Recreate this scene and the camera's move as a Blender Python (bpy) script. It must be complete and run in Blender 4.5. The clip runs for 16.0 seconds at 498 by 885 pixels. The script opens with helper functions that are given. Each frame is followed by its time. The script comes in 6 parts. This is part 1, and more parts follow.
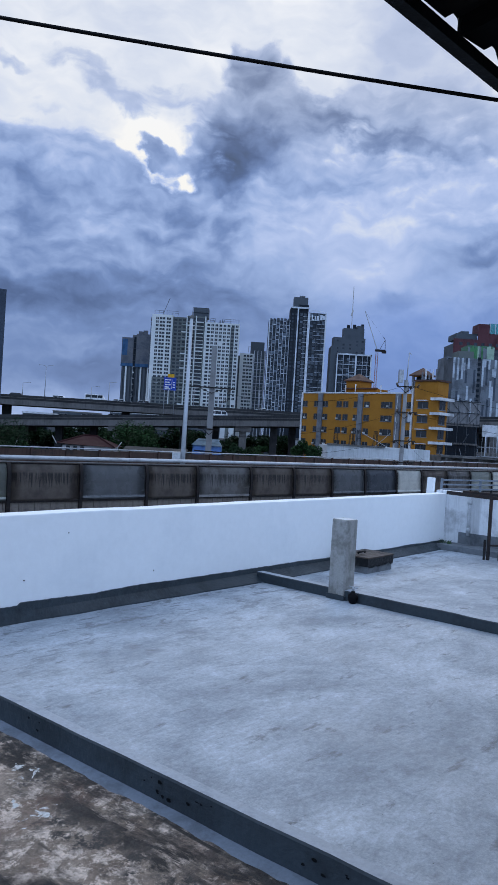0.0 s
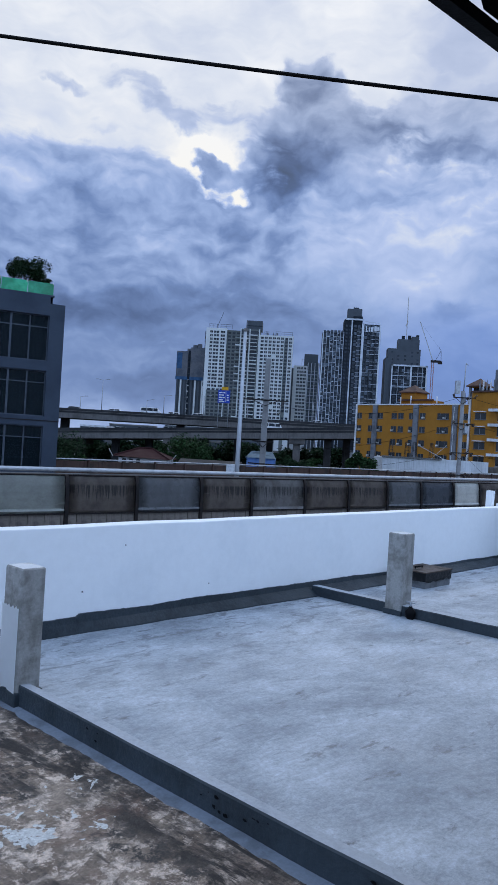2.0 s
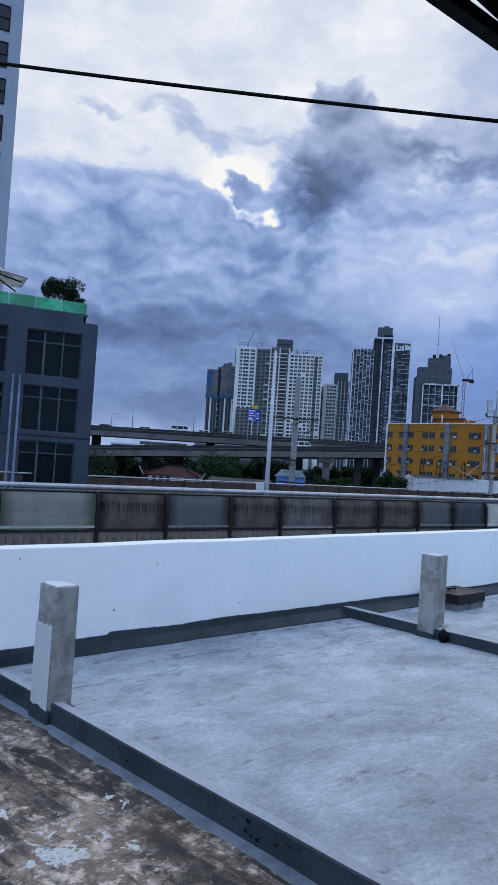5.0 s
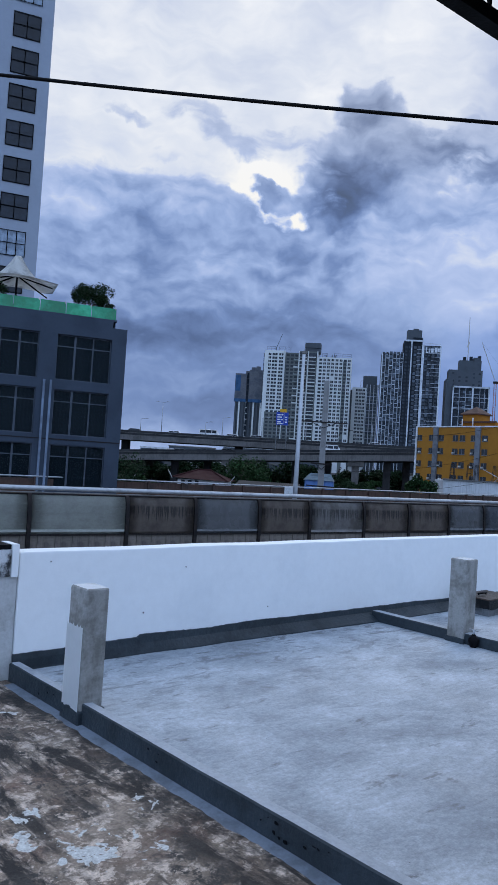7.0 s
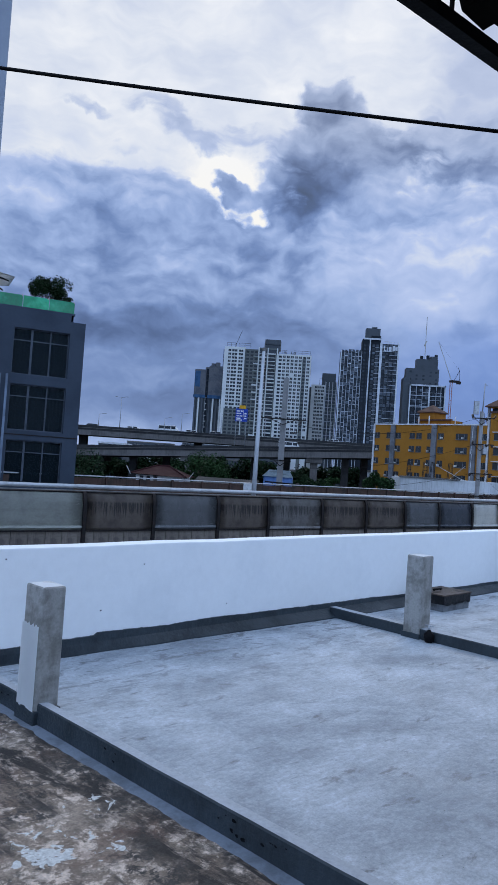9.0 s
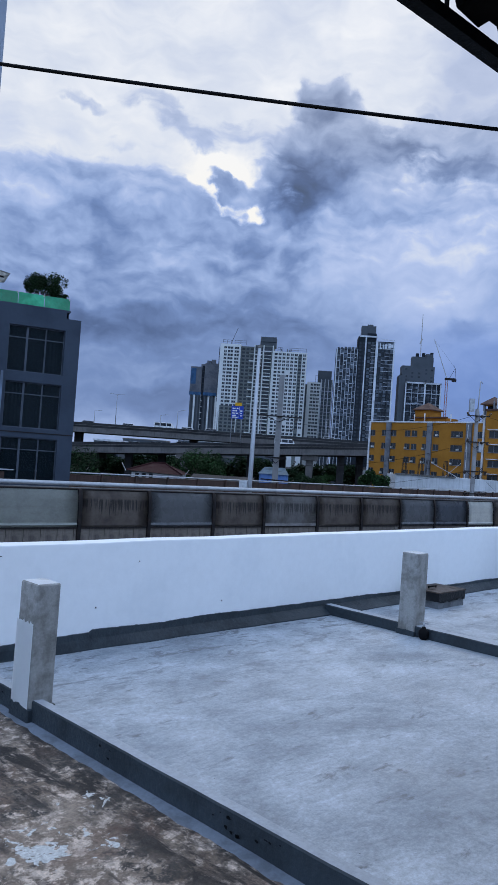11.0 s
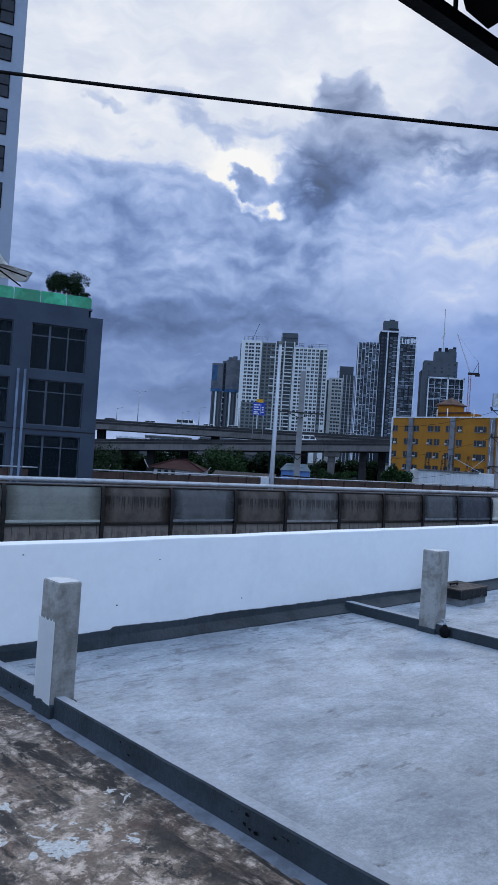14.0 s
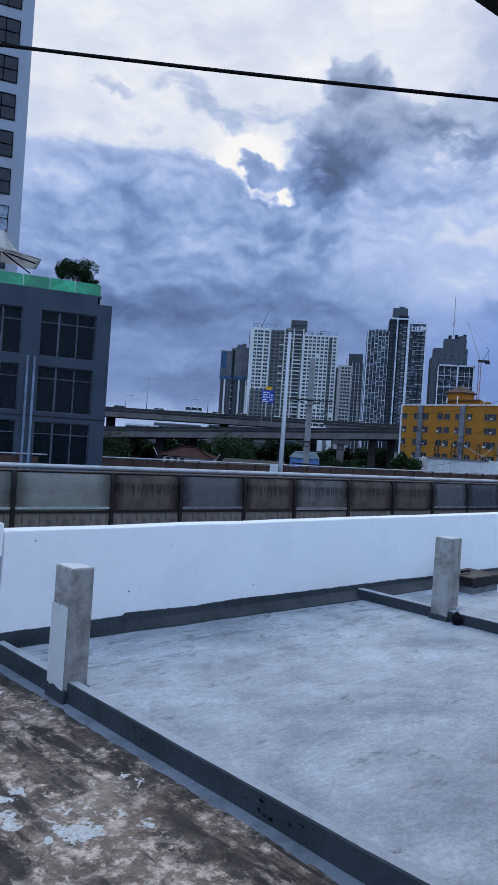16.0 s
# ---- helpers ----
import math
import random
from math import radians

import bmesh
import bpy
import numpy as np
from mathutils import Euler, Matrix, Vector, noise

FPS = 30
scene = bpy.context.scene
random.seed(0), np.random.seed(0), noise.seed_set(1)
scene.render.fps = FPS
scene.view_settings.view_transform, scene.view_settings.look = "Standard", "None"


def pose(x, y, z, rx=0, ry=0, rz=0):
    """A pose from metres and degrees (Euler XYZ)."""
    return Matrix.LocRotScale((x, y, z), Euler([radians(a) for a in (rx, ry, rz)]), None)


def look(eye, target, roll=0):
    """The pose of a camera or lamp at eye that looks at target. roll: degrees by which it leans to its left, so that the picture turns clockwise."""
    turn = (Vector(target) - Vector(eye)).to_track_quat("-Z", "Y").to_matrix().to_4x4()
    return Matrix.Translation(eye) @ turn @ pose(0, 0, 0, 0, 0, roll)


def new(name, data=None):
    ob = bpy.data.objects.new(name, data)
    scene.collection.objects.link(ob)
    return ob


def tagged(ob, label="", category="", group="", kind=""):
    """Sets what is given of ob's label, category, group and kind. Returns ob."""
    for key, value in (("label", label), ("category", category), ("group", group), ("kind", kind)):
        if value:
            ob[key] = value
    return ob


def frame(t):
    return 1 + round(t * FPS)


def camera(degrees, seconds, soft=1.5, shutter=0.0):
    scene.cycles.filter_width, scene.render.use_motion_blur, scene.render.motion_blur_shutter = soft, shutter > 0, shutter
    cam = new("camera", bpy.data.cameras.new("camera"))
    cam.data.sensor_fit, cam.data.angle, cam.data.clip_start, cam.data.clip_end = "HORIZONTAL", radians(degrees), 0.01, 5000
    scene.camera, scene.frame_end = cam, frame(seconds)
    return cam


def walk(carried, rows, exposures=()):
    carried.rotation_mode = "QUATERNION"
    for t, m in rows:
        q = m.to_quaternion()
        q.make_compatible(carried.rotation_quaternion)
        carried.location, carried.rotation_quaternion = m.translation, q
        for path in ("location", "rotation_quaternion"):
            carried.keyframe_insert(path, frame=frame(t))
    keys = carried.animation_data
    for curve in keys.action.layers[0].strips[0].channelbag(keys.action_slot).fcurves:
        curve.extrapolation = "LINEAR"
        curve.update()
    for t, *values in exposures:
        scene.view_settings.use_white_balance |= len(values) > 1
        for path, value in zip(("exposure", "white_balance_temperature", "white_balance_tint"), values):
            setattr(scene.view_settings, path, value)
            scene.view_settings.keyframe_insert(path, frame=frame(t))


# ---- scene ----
# rows: seconds, place in metres, Euler turn in degrees
FOV = 37.13
PATH = [
    (0.0, 0.022, 0.035, 1.633, 89.44, -3.55, -0.85),
    (0.5, 0.017, 0.036, 1.633, 89.46, -3.59, -0.35),
    (1.0, 0.018, 0.035, 1.636, 89.57, -3.65, 0.67),
    (1.5, 0.009, 0.036, 1.641, 89.81, -3.57, 2.04),
    (2.0, 0.011, 0.039, 1.639, 90.14, -3.42, 3.31),
    (2.5, 0.013, 0.030, 1.643, 90.47, -3.30, 4.23),
    (3.0, 0.010, 0.025, 1.646, 90.80, -3.29, 4.67),
    (5.5, -0.012, 0.026, 1.650, 91.46, -3.98, 6.14),
    (6.0, -0.013, 0.024, 1.650, 91.53, -3.92, 7.13),
    (6.5, -0.009, 0.014, 1.647, 91.62, -3.79, 7.72),
    (7.0, -0.000, -0.000, 1.650, 91.56, -3.67, 7.80),
    (7.5, 0.005, 0.015, 1.651, 91.39, -3.61, 7.36),
    (8.0, 0.003, 0.024, 1.647, 91.24, -3.63, 6.64),
    (8.5, -0.009, 0.026, 1.653, 91.24, -3.82, 5.60),
    (9.0, -0.006, 0.009, 1.657, 91.48, -3.97, 4.63),
    (11.5, -0.000, 0.011, 1.657, 91.11, -4.03, 4.30),
    (12.0, 0.010, 0.009, 1.653, 90.82, -3.90, 4.75),
    (12.5, 0.001, 0.013, 1.656, 90.71, -3.88, 5.27),
    (13.0, -0.001, 0.006, 1.665, 90.77, -3.86, 5.77),
    (13.5, 0.009, -0.006, 1.679, 90.82, -3.82, 6.01),
    (14.0, 0.022, -0.006, 1.675, 90.90, -3.76, 5.99),
    (14.5, 0.015, -0.000, 1.672, 90.68, -3.80, 5.89),
    (15.0, 0.004, 0.006, 1.668, 90.37, -3.87, 6.01),
    (15.5, -0.009, 0.022, 1.660, 90.11, -3.90, 6.31),
    (16.0, -0.009, 0.026, 1.662, 89.90, -3.84, 6.67),
]
cam = camera(FOV, 16.0, soft=0.8)
walk(cam, [(t, pose(x, y, z, rx, ry, rz)) for t, x, y, z, rx, ry, rz in PATH])

# ------------------------------------------------------------------ light
SUN_AZ, SUN_EL = 8.0, 42.0      # degrees east of the view's north, and height


def build_world():
    w = bpy.data.worlds.new("overcast_sky")
    scene.world = w
    w.use_nodes = True
    nt = w.node_tree
    nt.nodes.clear()
    N, L = nt.nodes.new, nt.links.new

    def math_(op, a, b=None, clamp=False):
        n = N("ShaderNodeMath")
        n.operation, n.use_clamp = op, clamp
        for i, s in enumerate((a, b)):
            if s is None:
                continue
            if isinstance(s, (int, float)):
                n.inputs[i].default_value = s
            else:
                L(s, n.inputs[i])
        return n.outputs[0]

    def vmath(op, a, b=None):
        n = N("ShaderNodeVectorMath")
        n.operation = op
        for i, s in enumerate((a, b)):
            if s is None:
                continue
            if isinstance(s, (tuple, list)):
                n.inputs[i].default_value = s
            elif isinstance(s, (int, float)):
                n.inputs["Scale"].default_value = s
            else:
                L(s, n.inputs[i])
        return n.outputs["Value"] if op == "DOT_PRODUCT" else n.outputs[0]

    def noise_(vec, scale, detail=6, rough=0.55, dist=0.0, colour=False):
        n = N("ShaderNodeTexNoise")
        n.inputs["Scale"].default_value = scale
        n.inputs["Detail"].default_value = detail
        n.inputs["Roughness"].default_value = rough
        n.inputs["Distortion"].default_value = dist
        L(vec, n.inputs["Vector"])
        return n.outputs["Color" if colour else "Fac"]

    def remap(v, a, b, c=0.0, d=1.0, kind="SMOOTHSTEP"):
        n = N("ShaderNodeMapRange")
        n.interpolation_type = kind
        L(v, n.inputs[0])
        for i, s in enumerate((a, b, c, d)):
            n.inputs[i + 1].default_value = s
        return n.outputs[0]

    def mix(fac, a, b):
        n = N("ShaderNodeMix")
        n.data_type = "RGBA"
        if isinstance(fac, (int, float)):
            n.inputs[0].default_value = fac
        else:
            L(fac, n.inputs[0])
        for i, s in ((6, a), (7, b)):
            if isinstance(s, tuple):
                n.inputs[i].default_value = (*s, 1)
            else:
                L(s, n.inputs[i])
        return n.outputs[2]

    tc = N("ShaderNodeTexCoord").outputs["Generated"]
    way = vmath("NORMALIZE", tc)
    sep = N("ShaderNodeSeparateXYZ")
    L(way, sep.inputs[0])
    # the sky as a map: tens of degrees right of north, and of height
    east = math_("DIVIDE", math_("ARCTAN2", sep.outputs[0], sep.outputs[1]), radians(10))
    rise = math_("DIVIDE", math_("ARCSINE", sep.outputs[2]), radians(10))
    com = N("ShaderNodeCombineXYZ")
    L(east, com.inputs[0])
    L(rise, com.inputs[1])
    place = com.outputs[0]
    half = (0.5, 0.5, 0.5)
    roll = vmath("SCALE", vmath("SUBTRACT", noise_(place, 2.6, 3, 0.5, 0.0, True), half), 0.30)
    curl = vmath("SCALE", vmath("SUBTRACT", noise_(place, 8.0, 6, 0.55, 0.0, True), half), 0.16)
    bent = vmath("ADD", vmath("ADD", place, roll), curl)

    def bank(az, el, wide, tall, tilt=0.0):
        # a soft-edged cloud bank about one direction; angles in degrees
        d = vmath("SUBTRACT", bent, (az / 10, el / 10, 0))
        k = radians(tilt)
        x = vmath("DOT_PRODUCT", d, (10 * math.cos(k) / wide, 10 * math.sin(k) / wide, 0))
        y = vmath("DOT_PRODUCT", d, (-10 * math.sin(k) / tall, 10 * math.cos(k) / tall, 0))
        r = math_("SQRT", math_("ADD", math_("MULTIPLY", x, x), math_("MULTIPLY", y, y)))
        return remap(r, 1.0, 0.25)

    def total(first, banks):
        for gain, args in banks:
            first = math_("ADD", first, math_("MULTIPLY", bank(*args), gain))
        return first

    def around(v, gain):
        return math_("MULTIPLY", math_("SUBTRACT", v, 0.5), gain)

    def levels(v, stops, colour=False):
        n = N("ShaderNodeValToRGB")
        els = n.color_ramp.elements
        while len(els) < len(stops):
            els.new(0.5)
        for e, (p, c) in zip(els, stops):
            e.position, e.color = p, ((*c, 1) if colour else (c, c, c, 1))
        L(v, n.inputs[0])
        return n.outputs[0]

    flat = vmath("MULTIPLY", vmath("ADD", place, roll), (1.0, 1.7, 1.0))
    swell = noise_(flat, 1.5, 4, 0.5, 0.0)
    puff = noise_(flat, 3.4, 7, 0.50, 0.0)
    puff_up = noise_(vmath("ADD", flat, (0.02, 0.10, 0.0)), 3.4, 7, 0.50, 0.0)
    wisp = noise_(vmath("MULTIPLY", vmath("ADD", place, roll), (1.0, 3.4, 1.0)), 3.6, 6, 0.52, 0.0)
    # where the low cloud hides the bright veil
    cover = remap(rise, 2.25, 1.80)
    cover = math_("ADD", total(cover, COVER), total(0.0, SHREDS))
    cover = math_("ADD", math_("ADD", cover, around(puff, 1.0)), around(wisp, 0.9))
    cover = remap(cover, 0.22, 0.86)
    # how light the low cloud is
    body = levels(math_("DIVIDE", rise, 4.0), ((0.0, 0.50), (0.06, 0.45), (0.14, 0.42), (0.23, 0.39), (0.31, 0.50), (0.42, 0.585), (0.55, 0.60), (0.68, 0.66)))
    body = math_("ADD", total(body, DARKS), total(0.0, LIGHTS))
    lively = remap(rise, 0.4, 1.5, 0.35, 1.0)
    lively = math_("MULTIPLY", lively, math_("SUBTRACT", 1.0, math_("MULTIPLY", bank(9.0, 13.0, 14.0, 6.5), 0.5)))
    fleece = math_("ADD", around(swell, 0.42), around(puff, 0.40))
    fleece = math_("ADD", fleece, math_("MULTIPLY", math_("SUBTRACT", puff, puff_up), 0.32))
    fleece = math_("ADD", fleece, around(wisp, 0.16))
    body = math_("ADD", body, math_("MULTIPLY", fleece, lively))
    # the veil behind, thinly streaked, brightest about the hidden sun
    veil = math_("ADD", math_("ADD", 0.895, around(wisp, 0.12)), around(swell, 0.34))
    veil = math_("ADD", veil, math_("MULTIPLY", bank(-7.0, 19.5, 7.0, 4.0, -25), 0.16))
    veil = math_("SUBTRACT", veil, math_("MULTIPLY", bank(13.0, 28.0, 8.0, 6.0), 0.12))
    gap = math_("SUBTRACT", 1.0, cover)
    tone = math_("ADD", math_("MULTIPLY", veil, gap), math_("MULTIPLY", body, cover))
    tone = math_("MAXIMUM", math_("MINIMUM", tone, 1.0), 0.0)
    col = levels(tone, ((0.0, (0.066, 0.100, 0.180)), (0.2, (0.090, 0.145, 0.305)), (0.4, (0.165, 0.255, 0.50)), (0.6, (0.315, 0.432, 0.72)), (0.75, (0.46, 0.565, 0.84)), (0.88, (0.70, 0.755, 0.87)), (1.0, (0.95, 0.935, 0.90))), True)
    grey = N("ShaderNodeRGBToBW")
    L(col, grey.inputs[0])
    pale = N("ShaderNodeVectorMath")
    pale.operation = "SCALE"
    pale.inputs[0].default_value = (0.93, 1.0, 1.15)
    L(grey.outputs[0], pale.inputs["Scale"])
    col = mix(remap(rise, 1.8, 2.6, 0.0, 0.40), col, pale.outputs[0])
    # clear blue air low in the north-east
    col = mix(math_("MULTIPLY", bank(14.0, 6.5, 15.0, 7.5), 0.55), col, (0.16, 0.285, 0.68))
    sky = N("ShaderNodeTexSky")
    sky.sky_type, sky.sun_disc = "NISHITA", False
    sky.sun_elevation, sky.sun_rotation = radians(SUN_EL), radians(SUN_AZ)
    air = vmath("SCALE", sky.outputs[0], 0.10)
    col = mix(0.02, col, air)
    # overhead the layer is thin and bright; behind the eye, unseen, an even blue fill brightens the parapet
    high = remap(sep.outputs[2], 0.56, 0.85)
    col = mix(math_("MULTIPLY", high, 0.8), col, (0.50, 0.63, 0.86))
    back = remap(sep.outputs[1], 0.35, -0.4)
    col = mix(math_("MULTIPLY", back, 0.85), col, (0.76, 1.08, 1.70))
    below = remap(sep.outputs[2], 0.0, -0.03)
    col = mix(below, col, (0.08, 0.09, 0.12))
    bg = N("ShaderNodeBackground")
    bg.inputs["Strength"].default_value = 1.0
    L(col, bg.inputs[0])
    out = N("ShaderNodeOutputWorld")
    L(bg.outputs[0], out.inputs[0])


# gain, (degrees right of north, height, half width, half height, tilt)
COVER = (
    (0.95, (0.8, 22.6, 8.0, 4.6, 0)),        # the great bank
    (1.00, (-0.2, 26.0, 3.4, 2.3, 0)),       # its domed head
    (0.70, (13.0, 23.2, 12.0, 4.2, -4)),
    (0.45, (-17.0, 19.2, 9.0, 2.6, 0)),      # shoulder to the west
    (-0.58, (-7.8, 19.5, 4.2, 1.1, -30)),    # bright rift
    (-0.45, (-5.3, 18.6, 1.2, 0.9, 40)),
    (-0.40, (-17.0, 22.8, 9.0, 2.0, 0)),
)
SHREDS = (
    (0.95, (-7.9, 20.2, 2.3, 1.2, -25)),
    (0.60, (-13.3, 25.0, 4.6, 1.3, -12)),
    (0.66, (-10.8, 23.2, 4.8, 1.3, -12)),
    (0.55, (-16.3, 22.2, 3.2, 0.9, -5)),
    (0.55, (-18.3, 24.2, 3.2, 0.9, -8)),
    (0.45, (-7.0, 23.8, 3.2, 1.6, -8)),
    (0.40, (10.0, 27.5, 5.0, 1.2, -10)),
)
DARKS = (
    (-0.21, (-2.7, 20.5, 4.3, 4.0, -20)),    # dark heart of the bank
    (-0.12, (-0.8, 20.4, 4.4, 2.6, 10)),
    (-0.15, (-1.8, 18.6, 2.3, 2.4, 0)),
    (-0.09, (2.0, 23.0, 8.0, 4.0, 0)),
    (-0.26, (8.5, 22.4, 7.0, 1.5, -8)),
    (-0.16, (-0.2, 26.0, 3.0, 1.9, 0)),
    (-0.14, (15.5, 21.5, 4.0, 1.4, -6)),
    (-0.16, (-8.0, 20.0, 2.0, 1.1, -25)),
    (-0.14, (-16.3, 16.8, 2.6, 3.0, 30)),
    (-0.15, (-5.0, 15.8, 1.7, 2.2, 15)),
    (-0.14, (-1.9, 15.2, 1.4, 2.4, 0)),
    (-0.15, (-17.0, 9.4, 13.0, 2.2, 3)),     # long dark shelf
    (-0.14, (-6.0, 11.0, 8.0, 1.8, -6)),
    (-0.12, (-11.0, 4.2, 5.5, 1.6, 0)),
)
LIGHTS = (
    (0.17, (6.0, 14.8, 10.0, 5.2, 0)),       # pale middle
    (0.12, (14.0, 17.0, 9.0, 4.0, 0)),
    (0.17, (12.0, 10.5, 11.0, 4.5, 0)),
    (0.12, (-23.0, 17.8, 5.0, 2.4, 0)),      # lit upper edge of the shoulder
    (0.08, (-13.0, 18.8, 5.0, 1.6, -10)),
    (-0.14, (11.4, 10.6, 2.4, 1.4, 0)),
    (-0.09, (17.6, 14.0, 3.0, 1.1, 0)),
    (-0.05, (12.0, 4.6, 9.0, 2.6, 0)),
    (0.10, (-17.0, 1.6, 9.0, 1.6, 0)),
)
build_world()
sun = new("sun", bpy.data.lights.new("sun", "SUN"))
sun.data.energy, sun.data.angle, sun.data.color = 0.5, radians(40), (1.0, 0.98, 0.96)
sun.matrix_world = look((0, 0, 60), (-60 * math.sin(radians(SUN_AZ)) / math.tan(radians(SUN_EL)), -60 * math.cos(radians(SUN_AZ)) / math.tan(radians(SUN_EL)), 0))

# ------------------------------------------------------------------ materials
MATS = {}


def mat(name, base, rough=0.7, metal=0.0, var=0.25, scale=4.0, second=None, patch=0.5, bump=0.15, bump_scale=40.0, streak=0.0, spec=0.25, obj_var=0.0, grain=0.5):
    """A surface: base colour, a second colour in patches, fine grain, relief, rain streaks, and a shift from object to object."""
    if name in MATS:
        return MATS[name]
    m = bpy.data.materials.new(name)
    MATS[name] = m
    m.use_nodes = True
    nt = m.node_tree
    N, L = nt.nodes.new, nt.links.new
    b = nt.nodes["Principled BSDF"]
    b.inputs["Roughness"].default_value, b.inputs["Metallic"].default_value = rough, metal
    b.inputs["Specular IOR Level"].default_value = spec
    tc = N("ShaderNodeTexCoord").outputs["Object"]

    def noise_(s, detail=5, rough_=0.6, vec=tc):
        n = N("ShaderNodeTexNoise")
        n.inputs["Scale"].default_value, n.inputs["Detail"].default_value, n.inputs["Roughness"].default_value = s, detail, rough_
        L(vec, n.inputs["Vector"])
        return n.outputs["Fac"]

    def rng(v, a, b_, c, d):
        n = N("ShaderNodeMapRange")
        L(v, n.inputs[0])
        for i, s in enumerate((a, b_, c, d)):
            n.inputs[i + 1].default_value = s
        return n.outputs[0]

    def mix(f, a, c, kind="MIX"):
        n = N("ShaderNodeMix")
        n.data_type, n.blend_type = "RGBA", kind
        if isinstance(f, float):
            n.inputs[0].default_value = f
        else:
            L(f, n.inputs[0])
        for i, s in ((6, a), (7, c)):
            if isinstance(s, tuple):
                n.inputs[i].default_value = (*s, 1)
            else:
                L(s, n.inputs[i])
        return n.outputs[2]

    second = second or tuple(c * 0.6 for c in base)
    big = noise_(scale, 6, 0.62)
    col = mix(rng(big, 0.62 - patch * 0.3, 0.78 - patch * 0.3, 0.0, 1.0), base, second)
    tone = rng(noise_(scale * 9, 4), 0.25, 0.75, 1 - var * grain, 1 + var * grain)
    col = mix(1.0, col, tone, "MULTIPLY")
    if streak:
        mp = N("ShaderNodeMapping")
        mp.inputs["Scale"].default_value = (3.4, 3.4, 0.13)
        L(tc, mp.inputs["Vector"])
        s = rng(noise_(1.6, 5, 0.7, mp.outputs[0]), 0.50, 0.64, 0.0, streak)
        col = mix(s, col, tuple(c * 0.2 for c in base))
    if obj_var:
        oi = N("ShaderNodeObjectInfo").outputs["Random"]
        col = mix(1.0, col, rng(oi, 0, 1, 1 - obj_var, 1 + obj_var), "MULTIPLY")
    L(col, b.inputs["Base Color"])
    L(rng(big, 0.3, 0.7, max(rough - 0.12, 0.02), min(rough + 0.1, 1)), b.inputs["Roughness"])
    if bump:
        bp = N("ShaderNodeBump")
        bp.inputs["Strength"].default_value, bp.inputs["Distance"].default_value = bump, 0.02
        L(noise_(bump_scale, 6), bp.inputs["Height"])
        L(bp.outputs[0], b.inputs["Normal"])
    return m


def glass_mat(name, base, rough=0.08, obj_var=0.3):
    """Dark window glass of a facade, seen from outside in daylight."""
    return mat(name, base, rough, 0.0, 0.15, 1.5, tuple(c * 1.7 for c in base), 0.6, 0.02, 3.0, 0.0, 0.3, obj_var)


# ------------------------------------------------------------------ mesh helpers
def box(bm, x0, x1, y0, y1, z0, z1, mi=0):
    vs = [bm.verts.new(p) for p in ((x0, y0, z0), (x1, y0, z0), (x1, y1, z0), (x0, y1, z0), (x0, y0, z1), (x1, y0, z1), (x1, y1, z1), (x0, y1, z1))]
    for q in ((3, 2, 1, 0), (4, 5, 6, 7), (0, 1, 5, 4), (1, 2, 6, 5), (2, 3, 7, 6), (3, 0, 4, 7)):
        f = bm.faces.new([vs[i] for i in q])
        f.material_index = mi
    return vs


def rod(bm, p, q, r0, r1=None, n=8, mi=0):
    """A round bar from p to q."""
    p, q = Vector(p), Vector(q)
    r1 = r0 if r1 is None else r1
    d = (q - p).normalized()
    s = d.orthogonal().normalized()
    t = d.cross(s)
    a = [bm.verts.new(p + r0 * (math.cos(k) * s + math.sin(k) * t)) for k in [2 * math.pi * i / n for i in range(n)]]
    b = [bm.verts.new(q + r1 * (math.cos(k) * s + math.sin(k) * t)) for k in [2 * math.pi * i / n for i in range(n)]]
    for i in range(n):
        f = bm.faces.new((a[i], a[(i + 1) % n], b[(i + 1) % n], b[i]))
        f.smooth, f.material_index = n > 6, mi
    bm.faces.new(a[::-1]).material_index = mi
    bm.faces.new(b).material_index = mi


def bar(bm, p, q, w, h=None, mi=0):
    """A square bar from p to q."""
    rod(bm, p, q, 0.707 * w, None, 4, mi)


def mesh_of(bm, name, *mats):
    me = bpy.data.meshes.new(name)
    bm.normal_update()
    bm.to_mesh(me)
    bm.free()
    for m in mats:
        me.materials.append(m)
    return me


def bevel(bm, w, seg=2):
    es = [e for e in bm.edges if len(e.link_faces) == 2 and e.calc_face_angle(0) > 0.6]
    bmesh.ops.bevel(bm, geom=es, offset=w, segments=seg, affect="EDGES", profile=0.6, clamp_overlap=True)


def part(name, bm, material, parent, label="", m=None):
    mats = material if isinstance(material, (list, tuple)) else [material]
    ob = new(name, mesh_of(bm, name, *mats))
    ob.parent = parent
    if m is not None:
        ob.matrix_basis = m
    if label:
        tagged(ob, label)
    return ob


def piece(name, me, parent, m):
    ob = new(name, me)
    ob.parent = parent
    ob.matrix_basis = m
    return ob


def thing(name, label, category, m=None, group="", kind=""):
    ob = new(name)
    if m is not None:
        ob.matrix_basis = m
    return tagged(ob, label, category, group, kind)


def solid(name, bm, material, label, category, m=None, group="", kind=""):
    mats = material if isinstance(material, (list, tuple)) else [material]
    ob = new(name, mesh_of(bm, name, *mats))
    if m is not None:
        ob.matrix_basis = m
    return tagged(ob, label, category, group, kind)


def at(x, y, z=0.0, turn=0.0):
    return Matrix.Translation((x, y, z)) @ Matrix.Rotation(radians(turn), 4, "Z")


